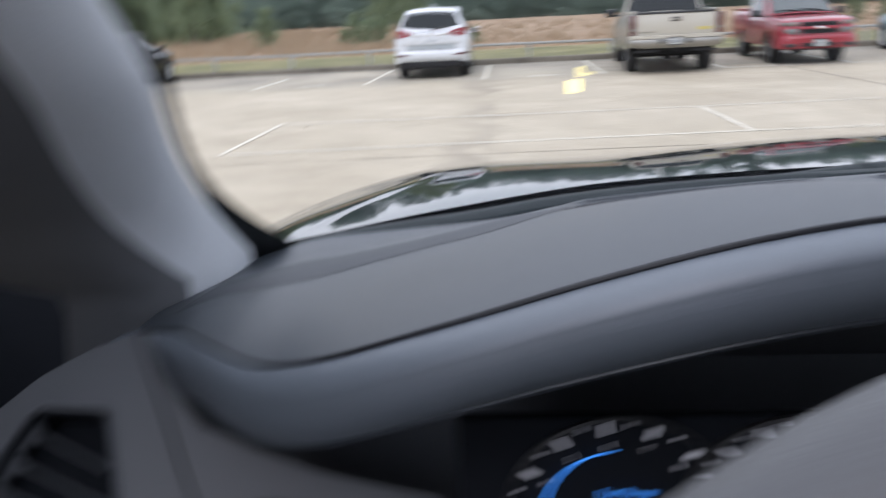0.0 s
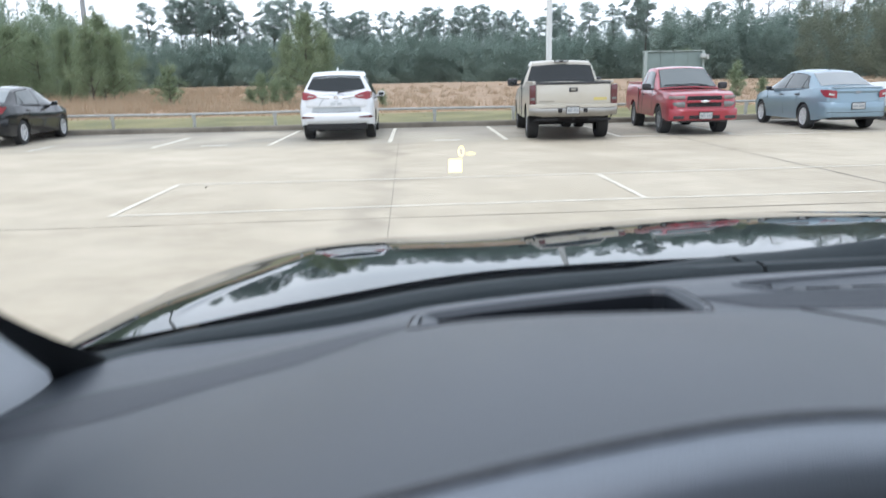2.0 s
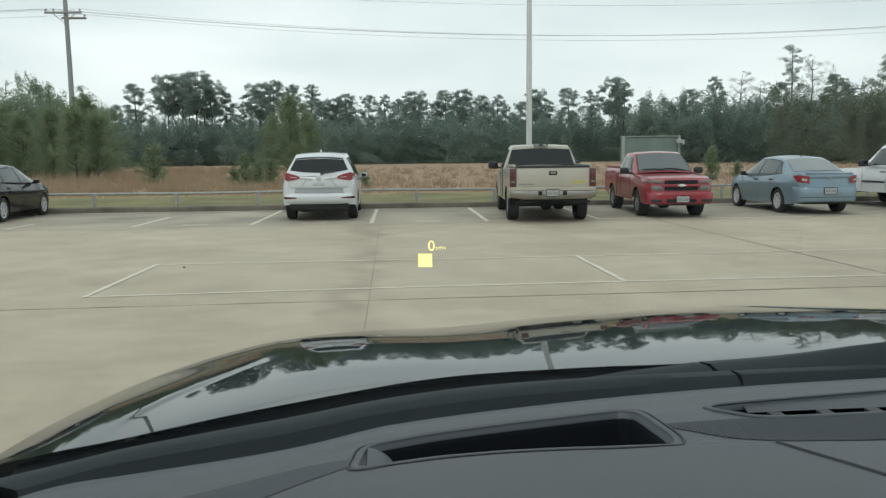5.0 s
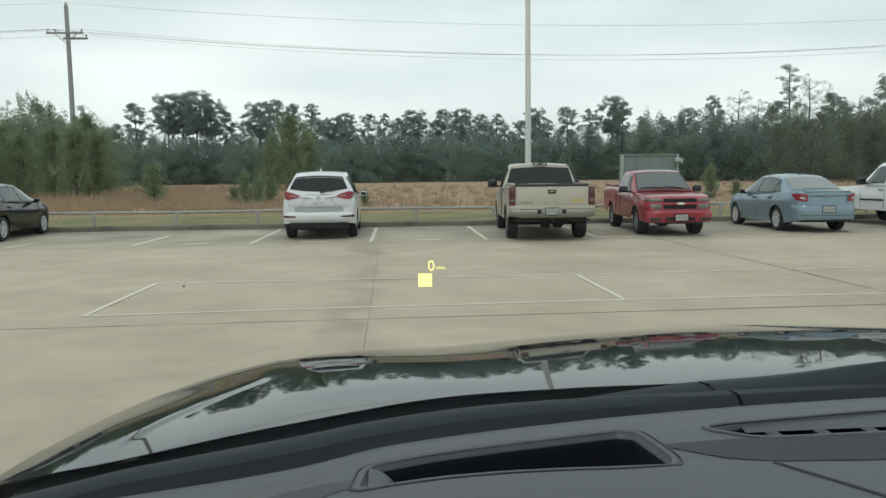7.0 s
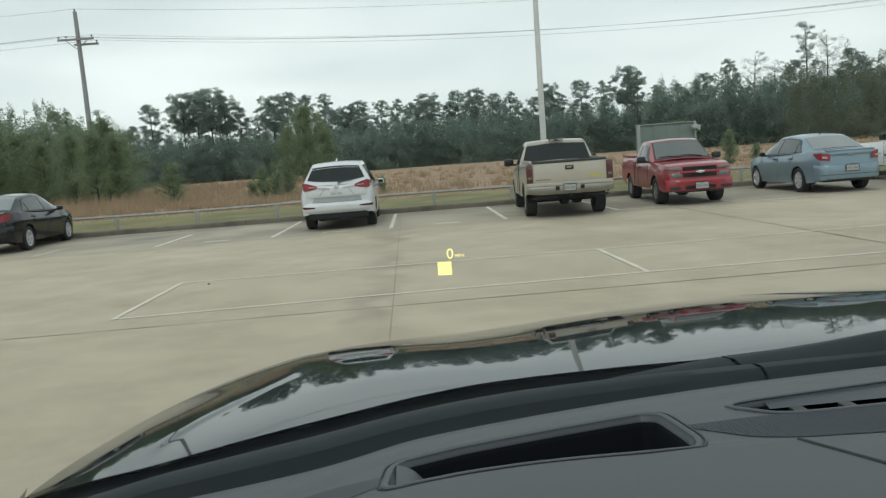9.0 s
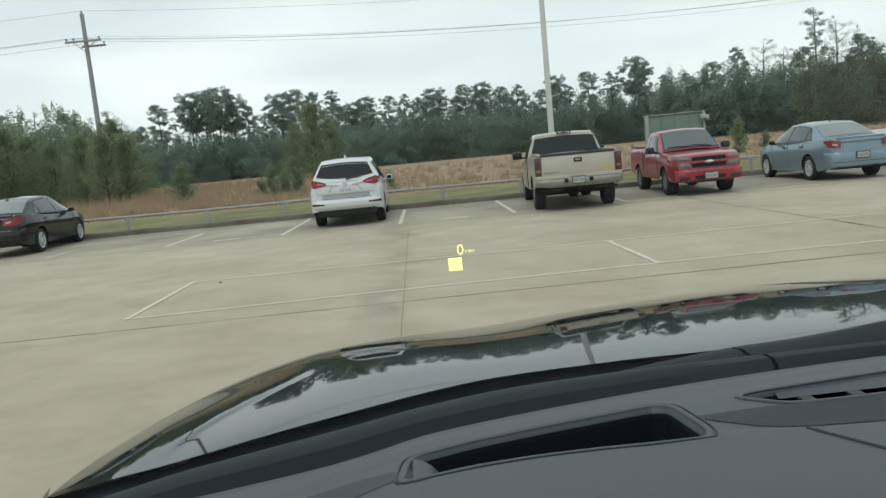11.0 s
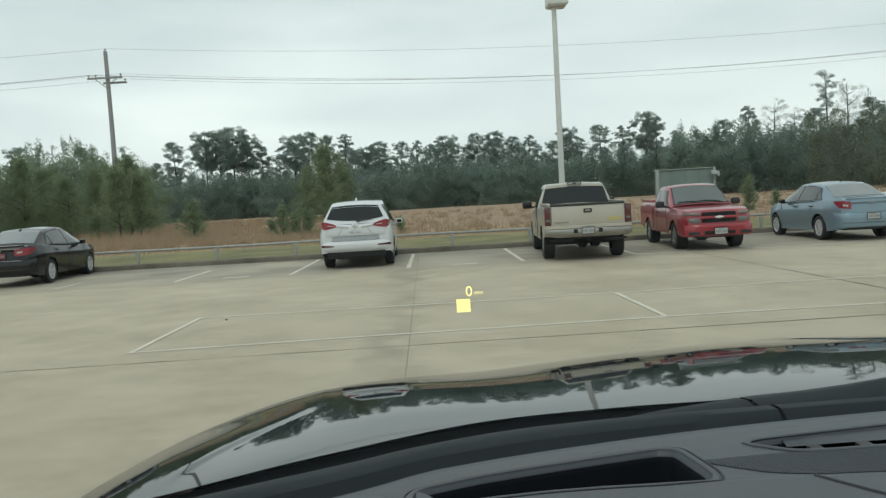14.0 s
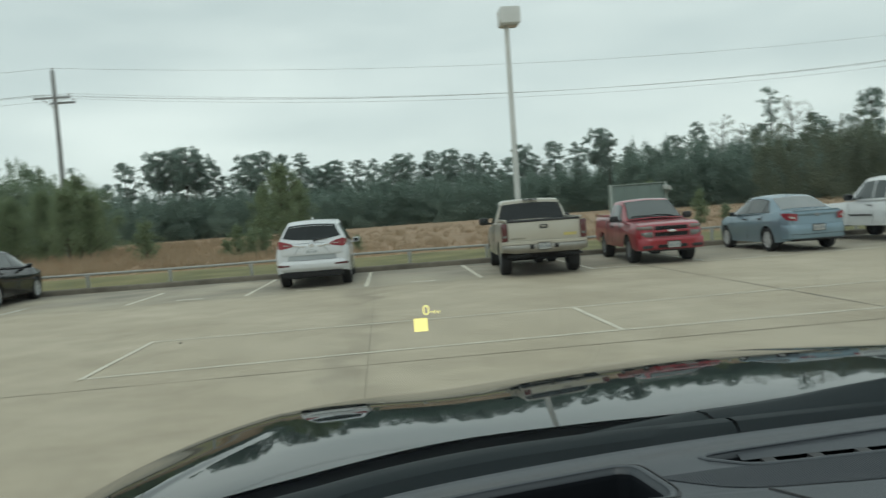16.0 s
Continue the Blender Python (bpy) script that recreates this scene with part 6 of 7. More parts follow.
# ---- rail, poles, wires, cabinet ----
rail = empty("guard_rail", pose(0, 23.6, 0.12), "low galvanised pipe rail on short posts behind the kerb", "guard rail")
bm = bmesh.new()
tube(bm, [(x, 0.008 * math.sin(x), 0.405 + 0.012 * math.sin(x * 0.6)) for x in span(-30, 32, 62)], 0.042, 10)
part("rail_pipe", bm, GALV, rail)
pb = bmesh.new()
box(pb, (0, 0, 0.18), (0.09, 0.06, 0.40), 0.008)
box(pb, (0, -0.034, 0.33), (0.13, 0.012, 0.11), 0.004)
post_me = mesh_of("post", pb, GALV)
for i in range(-10, 12):
    shared("post", post_me, rail, pose(-0.64 + 2.47 * i, 0, 0, 0, 0, 2 * math.sin(i)))

lamp = empty("street_lamp", pose(8.13, 25.0, 0.1), "tall pale square-headed car park lamp on a concrete footing", "street lamp")
bm = bmesh.new()
tube(bm, [(0, 0, z) for z in span(0.55, 7.75, 6)], [0.105, 0.10, 0.095, 0.092, 0.088, 0.084, 0.08], 16)
part("pole", bm, POLE_PAINT, lamp)
bm = bmesh.new()
tube(bm, [(0, 0, -0.1), (0, 0, 0.56)], 0.28, 20)
part("footing", bm, KERB, lamp)
bm = bmesh.new()
box(bm, (0, 0, 0.58), (0.34, 0.34, 0.03), 0.006)
part("base_plate", bm, GALV, lamp)
bm = bmesh.new()
rings(bm, [[Vector((x * k + 0.10, y * k, z)) for x, y in ((-1, -1), (1, -1), (1, 1), (-1, 1))] for k, z in ((0.27, 7.60), (0.33, 7.66), (0.34, 8.12), (0.31, 8.19))])
part("lamp_head", bm, POLE_PAINT, lamp, "pale shoebox lamp head", sharp=25)
bm = bmesh.new()
box(bm, (0.10, 0, 7.592), (0.46, 0.46, 0.014), 0.003)
part("lens", bm, CLEARLENS, lamp)

upole = empty("utility_pole", pose(-18.5, 55, 0.15), "grey weathered wooden utility pole with crossarms", "utility pole")
bm = bmesh.new()
tube(bm, [(0.06 * math.sin(z * 0.2), 0, z) for z in span(-0.3, 13.35, 8)], [0.20, 0.195, 0.185, 0.18, 0.17, 0.16, 0.15, 0.145, 0.135], 12)
part("pole", bm, WOODPOLE, upole)
for name, dy, z, x0, x1 in (("crossarm", -0.2, 11.45, -1.3, 1.15), ("lower_crossarm", 0.2, 11.15, -0.35, 1.3)):
    bm = bmesh.new()
    box(bm, ((x0 + x1) / 2, dy, z), (x1 - x0, 0.12, 0.14), 0.012)
    part(name, bm, WOODPOLE, upole)
for x in (-1, 1):
    bm = bmesh.new()
    tube(bm, [(0, -0.15, 10.75), (x * 0.75, -0.24, 11.40)], 0.03, 6)
    part("brace", bm, GALV, upole)
ib = bmesh.new()
tube(ib, [(0, 0, 0), (0, 0, 0.08), (0, 0, 0.1), (0, 0, 0.17), (0, 0, 0.19)], [0.025, 0.03, 0.075, 0.07, 0.03], 10)
ins_me = mesh_of("insulator", ib, INSULATOR)
INS = [(-1.2, -0.2, 11.52), (-0.7, -0.2, 11.52), (1.05, -0.2, 11.52), (0.02, 0, 13.35), (1.2, 0.2, 11.22)]
for p in INS:
    shared("insulator", ins_me, upole, pose(*p))


def wire(a, b, sag, n=26):
    bm = bmesh.new()
    a, b = Vector(a), Vector(b)
    tube(bm, [a + (b - a) * t - Vector((0, 0, 4 * sag * t * (1 - t))) for t in span(0, 1, n)], 0.0095, 5)
    single("power_line", bm, WIRE, "thin dark overhead power line strung between utility poles", "power line", "overhead power lines")


for (ix, iy, iz), thick in zip(INS, (1, 1, 1, 0, 1)):
    s = Vector((-18.5 + ix, 55 + iy, 0.15 + iz + 0.18))
    wire(s, (62 + ix * 0.7, 56 + iy, 12.6 + (iz - 11.5) * 0.9), 2.1 if thick else 1.7)
    wire(s, (-76 + ix, 46 + iy, 11.9 + (iz - 11.5)), 1.2)
for px_, py_, h in ((62, 56, 14.6), (-76, 46, 14.0)):
    far = empty("utility_pole", pose(px_, py_, 0.2), "grey weathered wooden utility pole with one crossarm", "utility pole")
    bm = bmesh.new()
    tube(bm, [(0, 0, z) for z in span(-0.3, h, 4)], [0.2, 0.18, 0.17, 0.155, 0.14], 10)
    part("pole", bm, WOODPOLE, far)
    bm = bmesh.new()
    box(bm, (0, 0, h - 2.0), (2.4, 0.12, 0.14), 0.01)
    part("crossarm", bm, WOODPOLE, far)

cab = empty("equipment_enclosure", pose(14.0, 30.8, 0.12), "tall grey-green sheet-metal equipment enclosure with pale corner posts", "enclosure")
bm = bmesh.new()
for i in range(4):
    box(bm, (-0.825 + 0.55 * i, -0.80, 1.07), (0.546, 0.04, 2.12), 0.006)
part("front_panel", bm, CABINET, cab)
for x in (-1.10, 1.10):
    bm = bmesh.new()
    box(bm, (x, -0.62, 1.07), (0.04, 0.36, 2.12), 0.006)
    part("side_panel", bm, CABINET, cab)
bm = bmesh.new()
box(bm, (0, -0.43, 1.07), (2.16, 0.04, 2.12), 0.006)
part("back_panel", bm, CABINET, cab)
bm = bmesh.new()
box(bm, (0, -0.63, 2.155), (2.28, 0.50, 0.035), 0.008)
part("top_rim", bm, CABINET_EDGE, cab)
for x, w in ((-1.14, 0.11), (1.15, 0.09)):
    bm = bmesh.new()
    box(bm, (x, -0.86, 1.08), (w, 0.09, 2.2), 0.01)
    part("corner_post", bm, CABINET_EDGE, cab, "pale green corner post")
flood = empty("floodlight", pose(15.18, 29.86, 2.02), "small white floodlight fixed to the enclosure's corner post", "floodlight")
bm = bmesh.new()
box(bm, (-0.10, -0.09, 0.05), (0.22, 0.16, 0.17), 0.03)
box(bm, (0.06, -0.09, 0.00), (0.10, 0.14, 0.20), 0.025)
part("lamp_housing", bm, PLATE, flood)
bm = bmesh.new()
box(bm, (0, 0.01, 0), (0.14, 0.11, 0.05), 0.008)
part("bracket", bm, GALV, flood)
bm = bmesh.new()
tube(bm, [(8.35, 0.05, 0.17), (10.0, 0.05, 0.17)], 0.03, 8)
part("lower_bar", bm, PLATE, rail, "short white lower bar")

# a loose stone on the concrete
bm = bmesh.new()
bmesh.ops.create_icosphere(bm, subdivisions=2, radius=0.02)
for v in bm.verts:
    v.co *= 1 + 0.35 * noise.noise(v.co * 30)
    v.co.z *= 0.6
single("loose_stone", bm, KERB, "small dark loose stone lying on the concrete", "stone", m=pose(0.52, 10.52, 0.013))

# ---- trees, shrubs and grass ----


def spot(bearing, depth):
    """A place on the ground by its bearing from the driver's seat and its depth ahead."""
    return 3.5 + depth * math.tan(radians(bearing)), depth - 0.6


def soil(y):
    return along([(y_, z_) for y_, z_ in prof if y_ > 20], y)


def leaf_cloud(rng, clumps, size, turn):
    """Small turned leaflets that fill each clump (centre, radius, half height, count); returns points and triangles."""
    pts, tris = [], []
    for c, r, h, n in clumps:
        d = rng.normal(size=(n, 3))
        d /= np.linalg.norm(d, axis=1)[:, None]
        k = rng.uniform(0.35, 1.0, size=(n, 1)) ** 0.6
        lobes = rng.normal(size=(6, 3))
        lobes *= rng.uniform(0.45, 0.95, size=(6, 1)) / np.linalg.norm(lobes, axis=1)[:, None]
        p = np.array(c) + (lobes[rng.integers(0, 6, n)] + d * k * 0.48) * np.array((r, r, h))
        # leaflets face outwards and up, each turned a little its own way
        nrm = d + turn * rng.normal(size=(n, 3)) + np.array((0, 0, 0.35))
        a = np.cross(nrm, rng.normal(size=(n, 3)))
        b = np.cross(nrm, a)
        a *= (size * rng.uniform(0.6, 1.3, size=(n, 1))) / np.linalg.norm(a, axis=1)[:, None]
        b *= (size * 0.6 * rng.uniform(0.6, 1.2, size=(n, 1))) / np.linalg.norm(b, axis=1)[:, None]
        base = sum(len(q) for q in pts)
        pts.append(np.concatenate((p - a, p + a, p + b)))
        i = np.arange(n)
        tris.append(np.stack((base + i, base + n + i, base + 2 * n + i), 1))
    return np.concatenate(pts), np.concatenate(tris)


def cloud_mesh(name, rng, clumps, size, mat, turn=0.5):
    p, t = leaf_cloud(rng, clumps, size, turn)
    me = bpy.data.meshes.new(name)
    me.from_pydata(p.tolist(), [], t.tolist())
    me.materials.append(mat)
    return me


def tall_pine(seed, h, bare, spread, needle, label, density=1.0, leaf=0.10):
    """A bare mast under a broken, rounded crown of many separate tufts."""
    rng = np.random.default_rng(seed)
    rnd = random.Random(seed)
    tree = empty("pine_tree", Matrix(), label, "tree", "tall pines of the far wood")
    bm = bmesh.new()
    lean = [(0.35 * math.sin(z * 0.22 + seed) * z / h, 0.3 * math.cos(z * 0.19 + seed) * z / h) for z in span(0, h * 0.96, 9)]
    stem = [Vector((a, b, z)) for (a, b), z in zip(lean, span(0, h * 0.96, 9))]
    tube(bm, stem, [0.21 - 0.019 * i for i in range(10)], 7)
    part("trunk", bm, BARK, tree)
    clumps = []
    limbs = bmesh.new()
    n = int(22 * density)
    mid, half = h * (bare + 1.0) / 2, h * (1.0 - bare) / 2
    for i in range(n):
        # heights spread over the crown, tufts pushed out to its rounded edge
        t = -0.95 + 1.87 * (i + rnd.random()) / n
        edge = spread * math.sqrt(max(0.06, 1 - abs(t) ** 2.2)) * (1.0 if t > -0.35 else 0.8)
        a = i * 2.4 + rnd.uniform(-0.7, 0.7)
        reach = edge * rnd.uniform(0.25, 1.0)
        z = mid + half * t
        root = stem[max(0, min(9, int((z - 0.35 * reach) / (h * 0.96) * 9)))]
        tip = Vector((root.x + math.cos(a) * reach, root.y + math.sin(a) * reach, z))
        tube(limbs, [root, root.lerp(tip, 0.55) - Vector((0, 0, 0.12 * reach)), tip], [0.055, 0.035, 0.012], 4)
        r = rnd.uniform(0.75, 1.30) * (0.42 + 0.22 * spread)
        clumps.append((tip, r, r * rnd.uniform(0.5, 0.75), int(760 * r * density)))
        if rnd.random() < 0.55:
            off = Vector((rnd.uniform(-0.8, 0.8), rnd.uniform(-0.8, 0.8), rnd.uniform(-0.3, 0.35)))
            clumps.append((tip + off, r * 0.8, r * 0.45, int(420 * r * density)))
    clumps.append((stem[-1] + Vector((0, 0, 0.35)), 0.6, 0.4, 200))
    part("limbs", limbs, BARK, tree)
    ob = new("crown", cloud_mesh("crown", rng, clumps, leaf, needle, 1.1))
    ob.parent = tree
    return tree


def young_pine(seed, h, w, needle, label, name="young_pine", group="young pines by the field", full=False, bare=0.03):
    """Needled to the ground, with whorls of upturned branches."""
    rng = np.random.default_rng(seed)
    rnd = random.Random(seed)
    tree = empty(name, Matrix(), label, "tree", group)
    bm = bmesh.new()
    tube(bm, [(0.05 * math.sin(z), 0, z) for z in span(0, h * 0.96, 6)], [0.09 * h / 6 * (1 - 0.14 * i) for i in range(7)], 6)
    part("trunk", bm, BARK, tree)
    limbs, clumps = bmesh.new(), []
    whorls = max(5, int(h * 2.0))
    for i in range(whorls):
        f = bare + (0.98 - bare) * i / whorls
        for k in range(5):
            a = k * 1.257 + i * 0.7 + rnd.uniform(-0.3, 0.3)
            taper = (1 - f) ** 0.62 * (0.82 + 0.18 * math.sin(9 * f + seed)) if full else (1 - f) ** 0.8
            reach = w * taper * rnd.uniform(0.2, 1.25) + 0.06
            root = Vector((0, 0, f * h))
            tip = root + Vector((math.cos(a) * reach, math.sin(a) * reach, 0.45 * reach + rnd.uniform(0, 0.3)))
            tube(limbs, [root, tip], [0.025, 0.008], 4)
            for q in (((0.5, 0.95) if rnd.random() < 0.7 else (0.9,)) if full else (0.35, 0.65, 0.95)):
                clumps.append((root.lerp(tip, q), rnd.uniform(0.13, 0.26) * w + 0.08, rnd.uniform(0.16, 0.30) * w + 0.08, int(70 + 45 * w) if full else int(45 + 25 * w)))
    clumps.append((Vector((0, 0, h)), 0.12, 0.35, 30))
    part("limbs", limbs, BARK, tree)
    ob = new("crown", cloud_mesh("crown", rng, clumps, 0.045 + 0.006 * h, needle))
    ob.parent = tree
    return tree


# copies are taken before the first of each kind is moved, so stand the first ones last
def stand(protos, rows):
    first = {}
    for i, row in enumerate(rows):
        first.setdefault(row[3], i)
    order = [i for i in range(len(rows)) if i not in first.values()] + list(first.values())
    for i in order:
        b, d, h, k = rows[i]
        tree, h0 = protos[k]
        x, y = spot(b, d)
        wide = h / h0 * (0.9 + 0.25 * ((i * 37) % 10) / 10)
        m = pose(x, y, soil(y) - 0.05, 0, 0, (i * 73) % 360) @ Matrix.Diagonal((wide, wide, h / h0, 1))
        if i == first[k]:
            tree.matrix_basis = m
        else:
            copy_thing(tree, m)


TALL = [(tall_pine(11, 17.0, 0.56, 3.3, NEEDLE_HAZED, "tall dark pine with a broad rounded crown over a bare trunk", 1.3), 17.0),
        (tall_pine(12, 16.0, 0.50, 2.5, NEEDLE_HAZED, "tall dark pine with an uneven open crown"), 16.0),
        (tall_pine(13, 15.0, 0.46, 2.0, NEEDLE_HAZED, "dark pine with a narrow ragged crown"), 15.0),
        (tall_pine(14, 18.0, 0.58, 1.9, NEEDLE_HAZED, "thin tall pine with sparse tufts near its top", 0.7, 0.085), 18.0),
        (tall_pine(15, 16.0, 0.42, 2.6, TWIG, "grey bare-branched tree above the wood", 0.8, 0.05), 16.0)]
stand(TALL, [(b, d * 1.17, 1.5 + (h - 1.5) * 1.10, k) for b, d, h, k in [(-20.2, 156, 12.6, 2), (-19.0, 158, 13.0, 1), (-16.6, 160, 13.4, 4), (-14.1, 160, 14.6, 1), (-13.1, 160, 15.2, 4), (-10.5, 160, 13.6, 1), (-8.9, 162, 14.6, 2), (-6.3, 160, 13.8, 4),
             (-4.9, 160, 13.6, 1), (-4.1, 158, 14.0, 0), (-2.4, 162, 13.2, 4), (0.6, 158, 13.8, 1), (1.2, 164, 14.2, 2), (2.7, 162, 14.0, 4), (3.4, 160, 13.4, 1), (4.9, 165, 13.6, 2), (6.0, 160, 14.2, 4),
             (7.2, 160, 12.8, 1), (8.6, 160, 13.0, 2), (9.6, 155, 12.8, 1), (11.7, 152, 12.6, 2), (12.4, 155, 12.2, 4), (18.4, 128, 11.4, 2), (19.9, 124, 11.0, 1), (22.6, 118, 11.6, 4), (27.2, 114, 12.6, 1), (31.5, 110, 11.8, 1),
             (-21.0, 150, 16.0, 3), (-17.6, 150, 16.4, 1), (-15.6, 150, 18.2, 0), (-14.6, 152, 18.4, 0), (-13.6, 148, 18.6, 0), (-12.6, 150, 17.2, 0),
             (-11.6, 152, 15.2, 2), (-9.4, 155, 17.0, 0), (-8.4, 150, 17.0, 1), (-7.0, 150, 16.2, 1), (-5.6, 155, 16.6, 2), (-3.2, 160, 15.0, 0),
             (-1.6, 155, 14.4, 1), (-0.4, 160, 14.8, 2), (1.9, 160, 15.6, 0), (4.2, 160, 15.8, 1), (5.4, 155, 15.4, 0), (6.6, 160, 14.6, 1),
             (7.9, 150, 13.8, 2), (10.8, 150, 15.0, 0), (13.2, 150, 15.2, 1), (14.8, 140, 13.8, 2), (16.3, 130, 15.2, 0), (17.0, 128, 14.0, 2), 
             (21.8, 118, 12.0, 1), (23.3, 115, 13.6, 2), (24.9, 112, 14.2, 4), (26.2, 115, 13.0, 4), (28.0, 112, 18.0, 3), (29.2, 113, 16.8, 4), (30.8, 110, 13.4, 1),
             (32.2, 108, 12.8, 4), (33.9, 105, 16.0, 1), (35.5, 105, 14.6, 4), (37.0, 100, 14.0, 2), (-23.4, 120, 13.2, 2), (-25.4, 110, 13.0, 4), (-27.5, 105, 12.4, 1), (-30, 105, 12.6, 0), (-33, 100, 12.0, 1)]])

YOUNG = [(young_pine(21, 6.5, 2.9, NEEDLE_YOUNG, "soft green young pine in the dry grass", full=True), 6.5),
         (young_pine(22, 5.5, 2.5, NEEDLE_YOUNG, "soft green young pine with loose branches", full=True), 5.5),
         (young_pine(23, 2.4, 0.9, NEEDLE_YOUNG, "small bushy young pine at the field's edge"), 2.4),
         (young_pine(24, 1.6, 0.8, NEEDLE_YOUNG, "low green shrub at the field's edge", "shrub", "shrubs by the field"), 1.6),
         (young_pine(25, 5.0, 1.9, NEEDLE_YOUNG, "yellow-green young pine with bare lower stem", full=True, bare=0.16), 5.0)]
stand(YOUNG, [(-20.8, 54, 5.7, 0), (-21.9, 62, 4.4, 1), (-24.6, 60, 4.8, 1), (-27.2, 58, 6.2, 1), (-29.5, 55, 5.6, 0), (-32, 56, 6.6, 1),
              (-22.9, 57, 5.0, 0), (-26.0, 64, 5.8, 0), (-19.6, 66, 4.2, 1), (-7.2, 78, 7.4, 0), (-8.6, 84, 5.6, 1), (-6.0, 86, 6.0, 1),
              (-21.5, 50, 4.7, 4), (-20.2, 52, 4.4, 4), (-16.7, 42, 2.3, 2), (-10.5, 40, 1.75, 2), (-9.6, 39, 1.3, 3), (-8.7, 40, 1.5, 2), (-11.3, 43, 0.9, 3), (-1.9, 36, 0.8, 3),
              (23.1, 40, 1.9, 2), (24.8, 44, 0.9, 3), (19.8, 60, 3.0, 2)])

# the dense wood behind: nobody could count it, so each belt is one mesh
def belt(name, seed, rows, mat, label, leaf, wide, dense):
    rng = np.random.default_rng(seed)
    rnd = random.Random(seed)
    clumps = []
    for b0, b1, depth, n, h, *rest in rows:
        full = not rest
        for i in range(n):
            b = b0 + (b1 - b0) * (i + rnd.random()) / n
            x, y = spot(b, depth * rnd.uniform(0.94, 1.06))
            hh = h * rnd.uniform(0.78, 1.08)
            top = rnd.random()
            for f in (0.10, 0.28, 0.45, 0.62, 0.78, 0.92) if full else (0.35, 0.80, 0.93):
                f += rnd.uniform(-0.09, 0.09)
                r = wide * (1.15 - 0.75 * f * (0.6 + 0.6 * top)) * rnd.uniform(0.7, 1.1)
                clumps.append((Vector((x + rnd.uniform(-0.7, 0.7), y + rnd.uniform(-0.7, 0.7), soil(y) + hh * f)), r, hh * rnd.uniform(0.16, 0.30), int(dense * (1.3 - 0.5 * f))))
    me = cloud_mesh(name, rng, clumps, leaf, mat, 1.3)
    ob = new(name, me)
    return tagged(ob, label, "woodland", kind="stuff")


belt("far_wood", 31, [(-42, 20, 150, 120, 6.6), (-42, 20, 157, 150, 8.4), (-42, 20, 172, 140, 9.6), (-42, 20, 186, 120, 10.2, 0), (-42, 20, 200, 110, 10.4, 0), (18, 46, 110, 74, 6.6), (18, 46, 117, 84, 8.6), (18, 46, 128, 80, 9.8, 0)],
     WOOD_HAZED, "dense dark pine wood beyond the dry field", 0.20, 2.5, 360)
belt("left_wood", 32, [(-48, -18.5, 92, 46, 7.6), (-48, -22.0, 82, 44, 8.6), (-48, -23.0, 73, 34, 7.0)], NEEDLE, "dense green young wood at the field's edge", 0.15, 2.0, 520)
belt("right_wood", 33, [(27, 48, 96, 40, 9.2), (31, 50, 84, 30, 8.0)], OLIVE, "grey-brown thinly leaved wood at the field's edge", 0.15, 2.0, 520)


# dry grass and lawn blades
def blades(name, seed, n, area, height, mat, label, wide):
    rng = np.random.default_rng(seed)
    x, y = area(rng, n)
    z = np.interp(y, [q[0] for q in prof if q[0] > 20], [q[1] for q in prof if q[0] > 20]) - 0.02
    h = height(rng, x, y)
    a = rng.uniform(0, math.pi, n)
    dx, dy = np.cos(a) * wide * (1 + h), np.sin(a) * wide * (1 + h)
    lx, ly = rng.normal(size=n) * h * 0.25, rng.normal(size=n) * h * 0.25
    p = np.concatenate((np.stack((x - dx, y - dy, z), 1), np.stack((x + dx, y + dy, z), 1), np.stack((x + lx, y + ly, z + h), 1)))
    i = np.arange(n)
    me = bpy.data.meshes.new(name)
    me.from_pydata(p.tolist(), [], np.stack((i, n + i, 2 * n + i), 1).tolist())
    me.materials.append(mat)
    return tagged(new(name, me), label, "grass", kind="stuff")


def field_area(rng, n):
    d = 31 + 95 * rng.uniform(0, 1, n) ** 1.7
    b = np.radians(rng.uniform(-38, 44, n))
    return 3.5 + d * np.tan(b), d - 0.6


blades("dry_grass", 41, 50000, field_area, lambda rng, x, y: (0.04 + 0.07 * rng.uniform(0, 1, len(x))) * (1 + 1.8 * np.clip((-4 - x) / 10, 0, 1) * np.clip((y - 34) / 6, 0, 1)), DRY,
       "tall dry tan grass of the field", 0.022)
def tuft_area(rng, n):
    # tussocks: blades gathered round scattered roots, thicker by the young pines
    k = n // 22
    d = 33 + 62 * rng.uniform(0, 1, k) ** 1.3
    b = np.radians(np.where(rng.uniform(0, 1, k) < 0.6, rng.uniform(-34, -6, k), rng.uniform(-10, 40, k)))
    at = rng.integers(0, k, n)
    x, y = 3.5 + d * np.tan(b), d - 0.6
    return x[at] + 0.16 * rng.normal(size=n), y[at] + 0.16 * rng.normal(size=n)


blades("tussock_grass", 43, 44000, tuft_area, lambda rng, x, y: (0.16 + 0.34 * rng.uniform(0, 1, len(x))) * (1 + 0.7 * np.clip((-6 - x) / 10, 0, 1)), TUFT,
       "rust-brown tussocks standing in the dry field", 0.014)
blades("lawn_grass", 42, 26000, lambda rng, n: (rng.uniform(-24, 32, n), rng.uniform(KERB_Y + 0.16, 31.0, n)), lambda rng, x, y: 0.03 + 0.045 * rng.uniform(0, 1, len(x)), SHORT,
       "short yellow-green grass blades behind the kerb", 0.02)

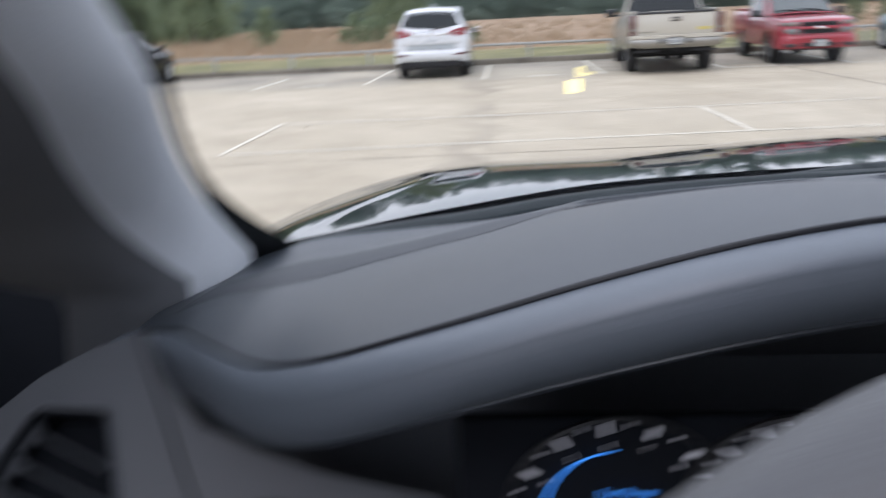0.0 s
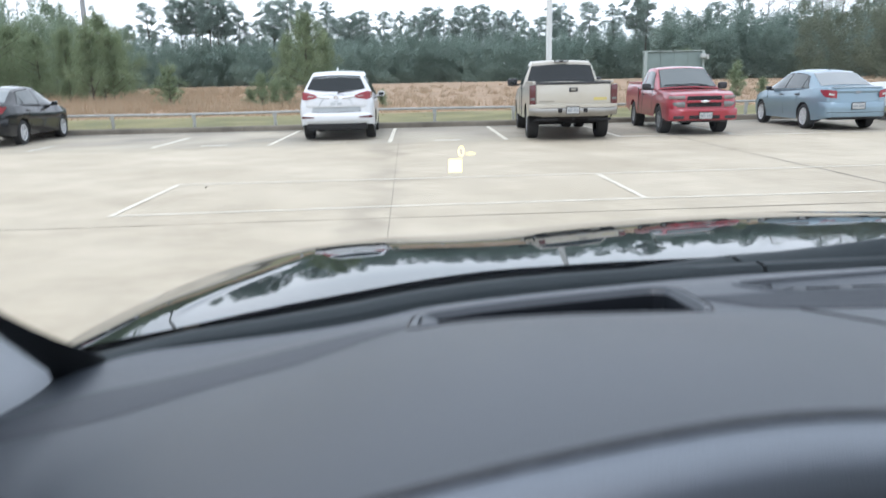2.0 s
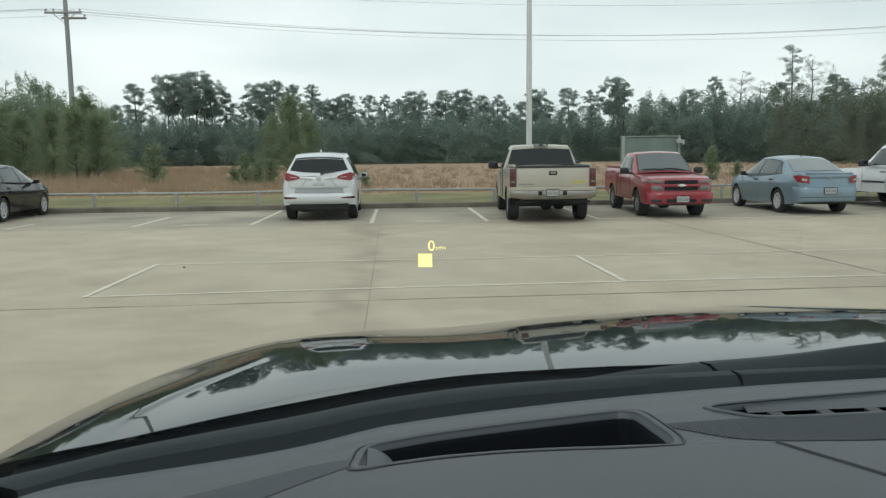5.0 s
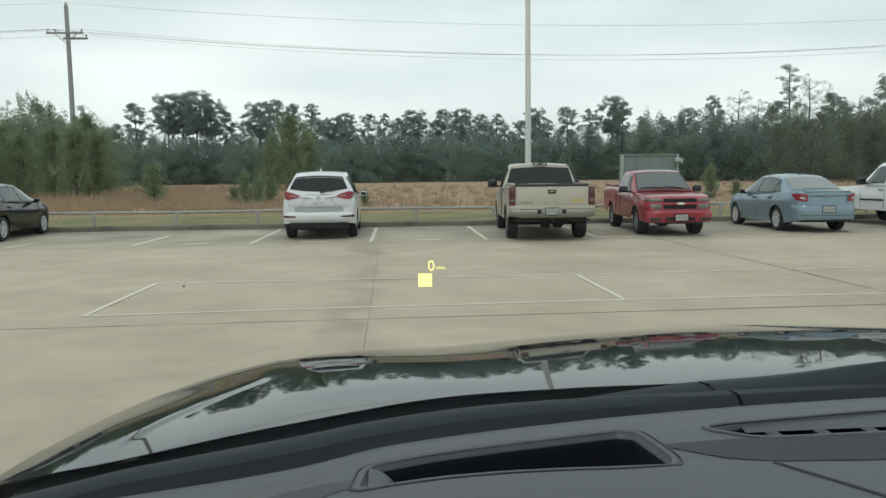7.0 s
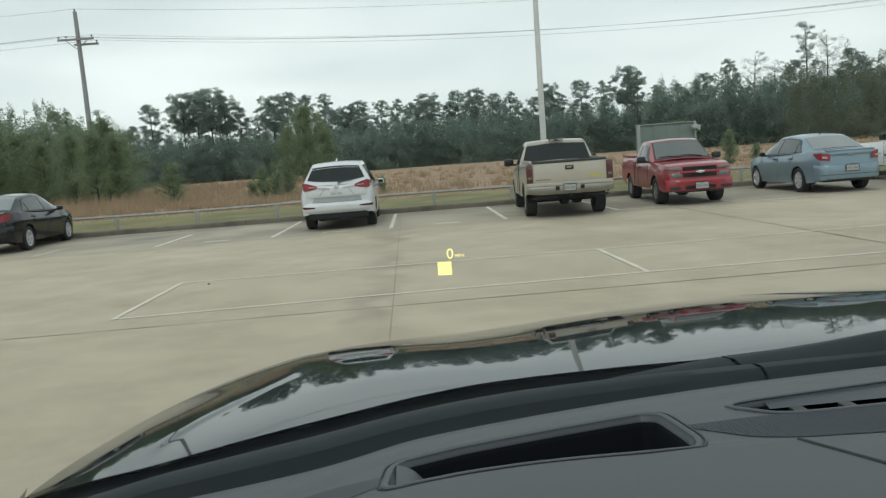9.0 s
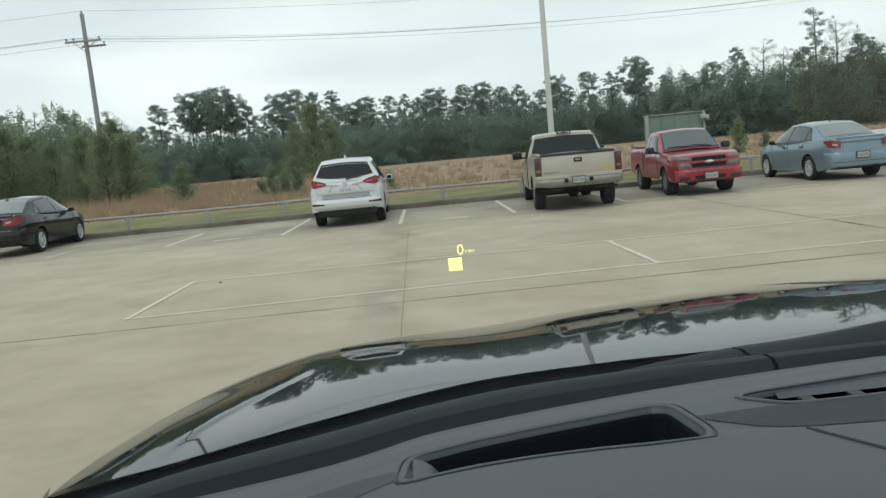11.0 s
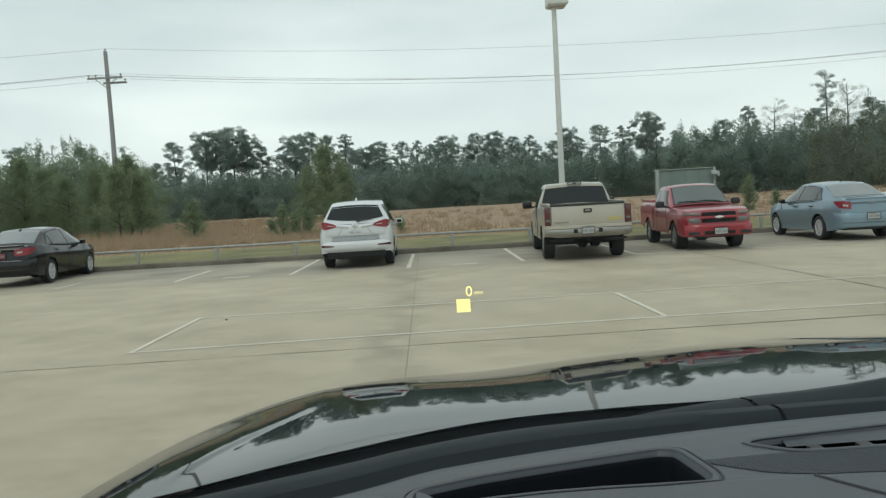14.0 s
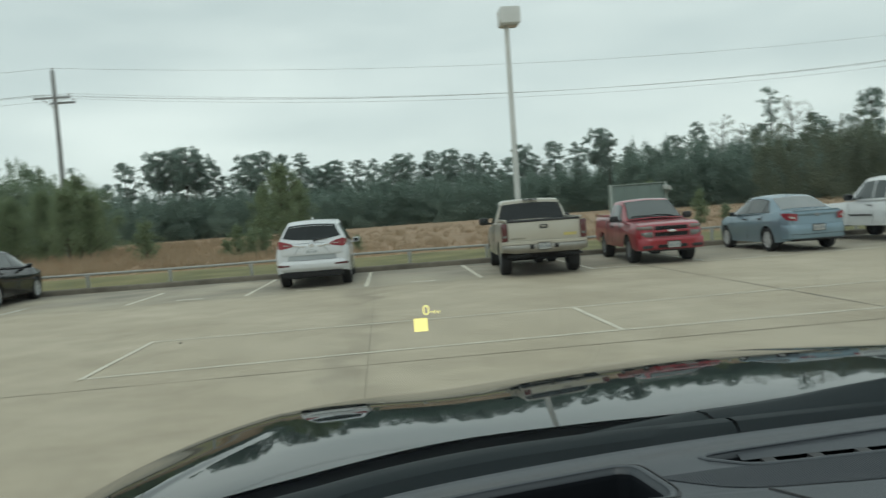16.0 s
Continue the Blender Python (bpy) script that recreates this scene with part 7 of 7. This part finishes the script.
# ---- concrete slabs of the car park, last ----
pavement = empty("pavement", pose(0, 0, 0), "pale tan concrete car park cast in large slabs", "pavement", kind="structure")
rnd = random.Random(5)
JX = [-49.1, -42.55, -36.0, -29.5, -22.9, -16.4, -9.85, -3.31, 3.235, 9.775, 16.3, 22.85, 29.4, 35.9, 42.5, 49.0]
JY = [-26.0, -19.3, -12.6, -5.9, 0.9, 7.6, 12.55, 17.3, KERB_Y - 0.09]
for j, (ya, yb) in enumerate(zip(JY, JY[1:])):
    for xa, xb in zip(JX, JX[1:]):
        bm = bmesh.new()
        lean = 0.022
        def at_joint(x, y):
            return y + (lean * max(-4, min(9, x)) if abs(y - 7.6) < 0.1 else 0.0)
        g = 0.003 if rnd.random() < 0.6 else 0.004
        c = [(xa + g, at_joint(xa, ya) + 2 * g), (xb - g, at_joint(xb, ya) + 2 * g), (xb - g, at_joint(xb, yb) - 2 * g), (xa + g, at_joint(xa, yb) - 2 * g)]
        bev = 0.005
        mx, my = (xa + xb) / 2, (ya + yb) / 2
        low = [(x, y, -0.03) for x, y in c]
        edge = [(x, y, -0.004) for x, y in c]
        top = [(x + (bev if x < mx else -bev), y + (bev if y < my else -bev), 0.0) for x, y in c]
        rings(bm, [[Vector(p) for p in r] for r in (low, edge, top)])
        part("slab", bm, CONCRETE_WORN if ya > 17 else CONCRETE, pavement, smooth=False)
bm = bmesh.new()
box(bm, (0, (JY[0] + KERB_Y) / 2, -0.009), (98, KERB_Y - JY[0], 0.008))
part("joint_bed", bm, JOINT, pavement, "dark joint filler between the slabs", smooth=False)


def sealed(a, b, width, label):
    """A strip of sealant pressed into a joint, a little uneven."""
    bm = bmesh.new()
    a, b = Vector(a), Vector(b)
    n = int((b - a).length / 0.3)
    side = Vector((-(b - a).y, (b - a).x, 0)).normalized()
    r = random.Random(int(a.x * 7 + a.y * 13))
    rows = []
    for i in range(n + 1):
        p = a + (b - a) * i / n + side * r.uniform(-0.006, 0.006)
        w = width * r.uniform(0.45, 1.15) / 2
        rows.append([bm.verts.new((p + side * k).to_tuple()[:2] + (0.003,)) for k in (-w, w)])
    for (p, q_), (s_, t_) in zip(rows, rows[1:]):
        bm.faces.new((p, q_, t_, s_))
    part("joint_sealant", bm, SEALANT, pavement, label, smooth=False)


sealed((-36, 7.512, 0), (-4, 7.512, 0), 0.034, "dark sealant strip in a slab joint")
sealed((-4, 7.512, 0), (9, 7.798, 0), 0.022, "dark sealant strip in a slab joint")
sealed((9, 7.798, 0), (36, 7.798, 0), 0.024, "dark sealant strip in a slab joint")
sealed((9.775, 7.9, 0), (9.775, 17.2, 0), 0.05, "dark sealant strip in a slab joint")
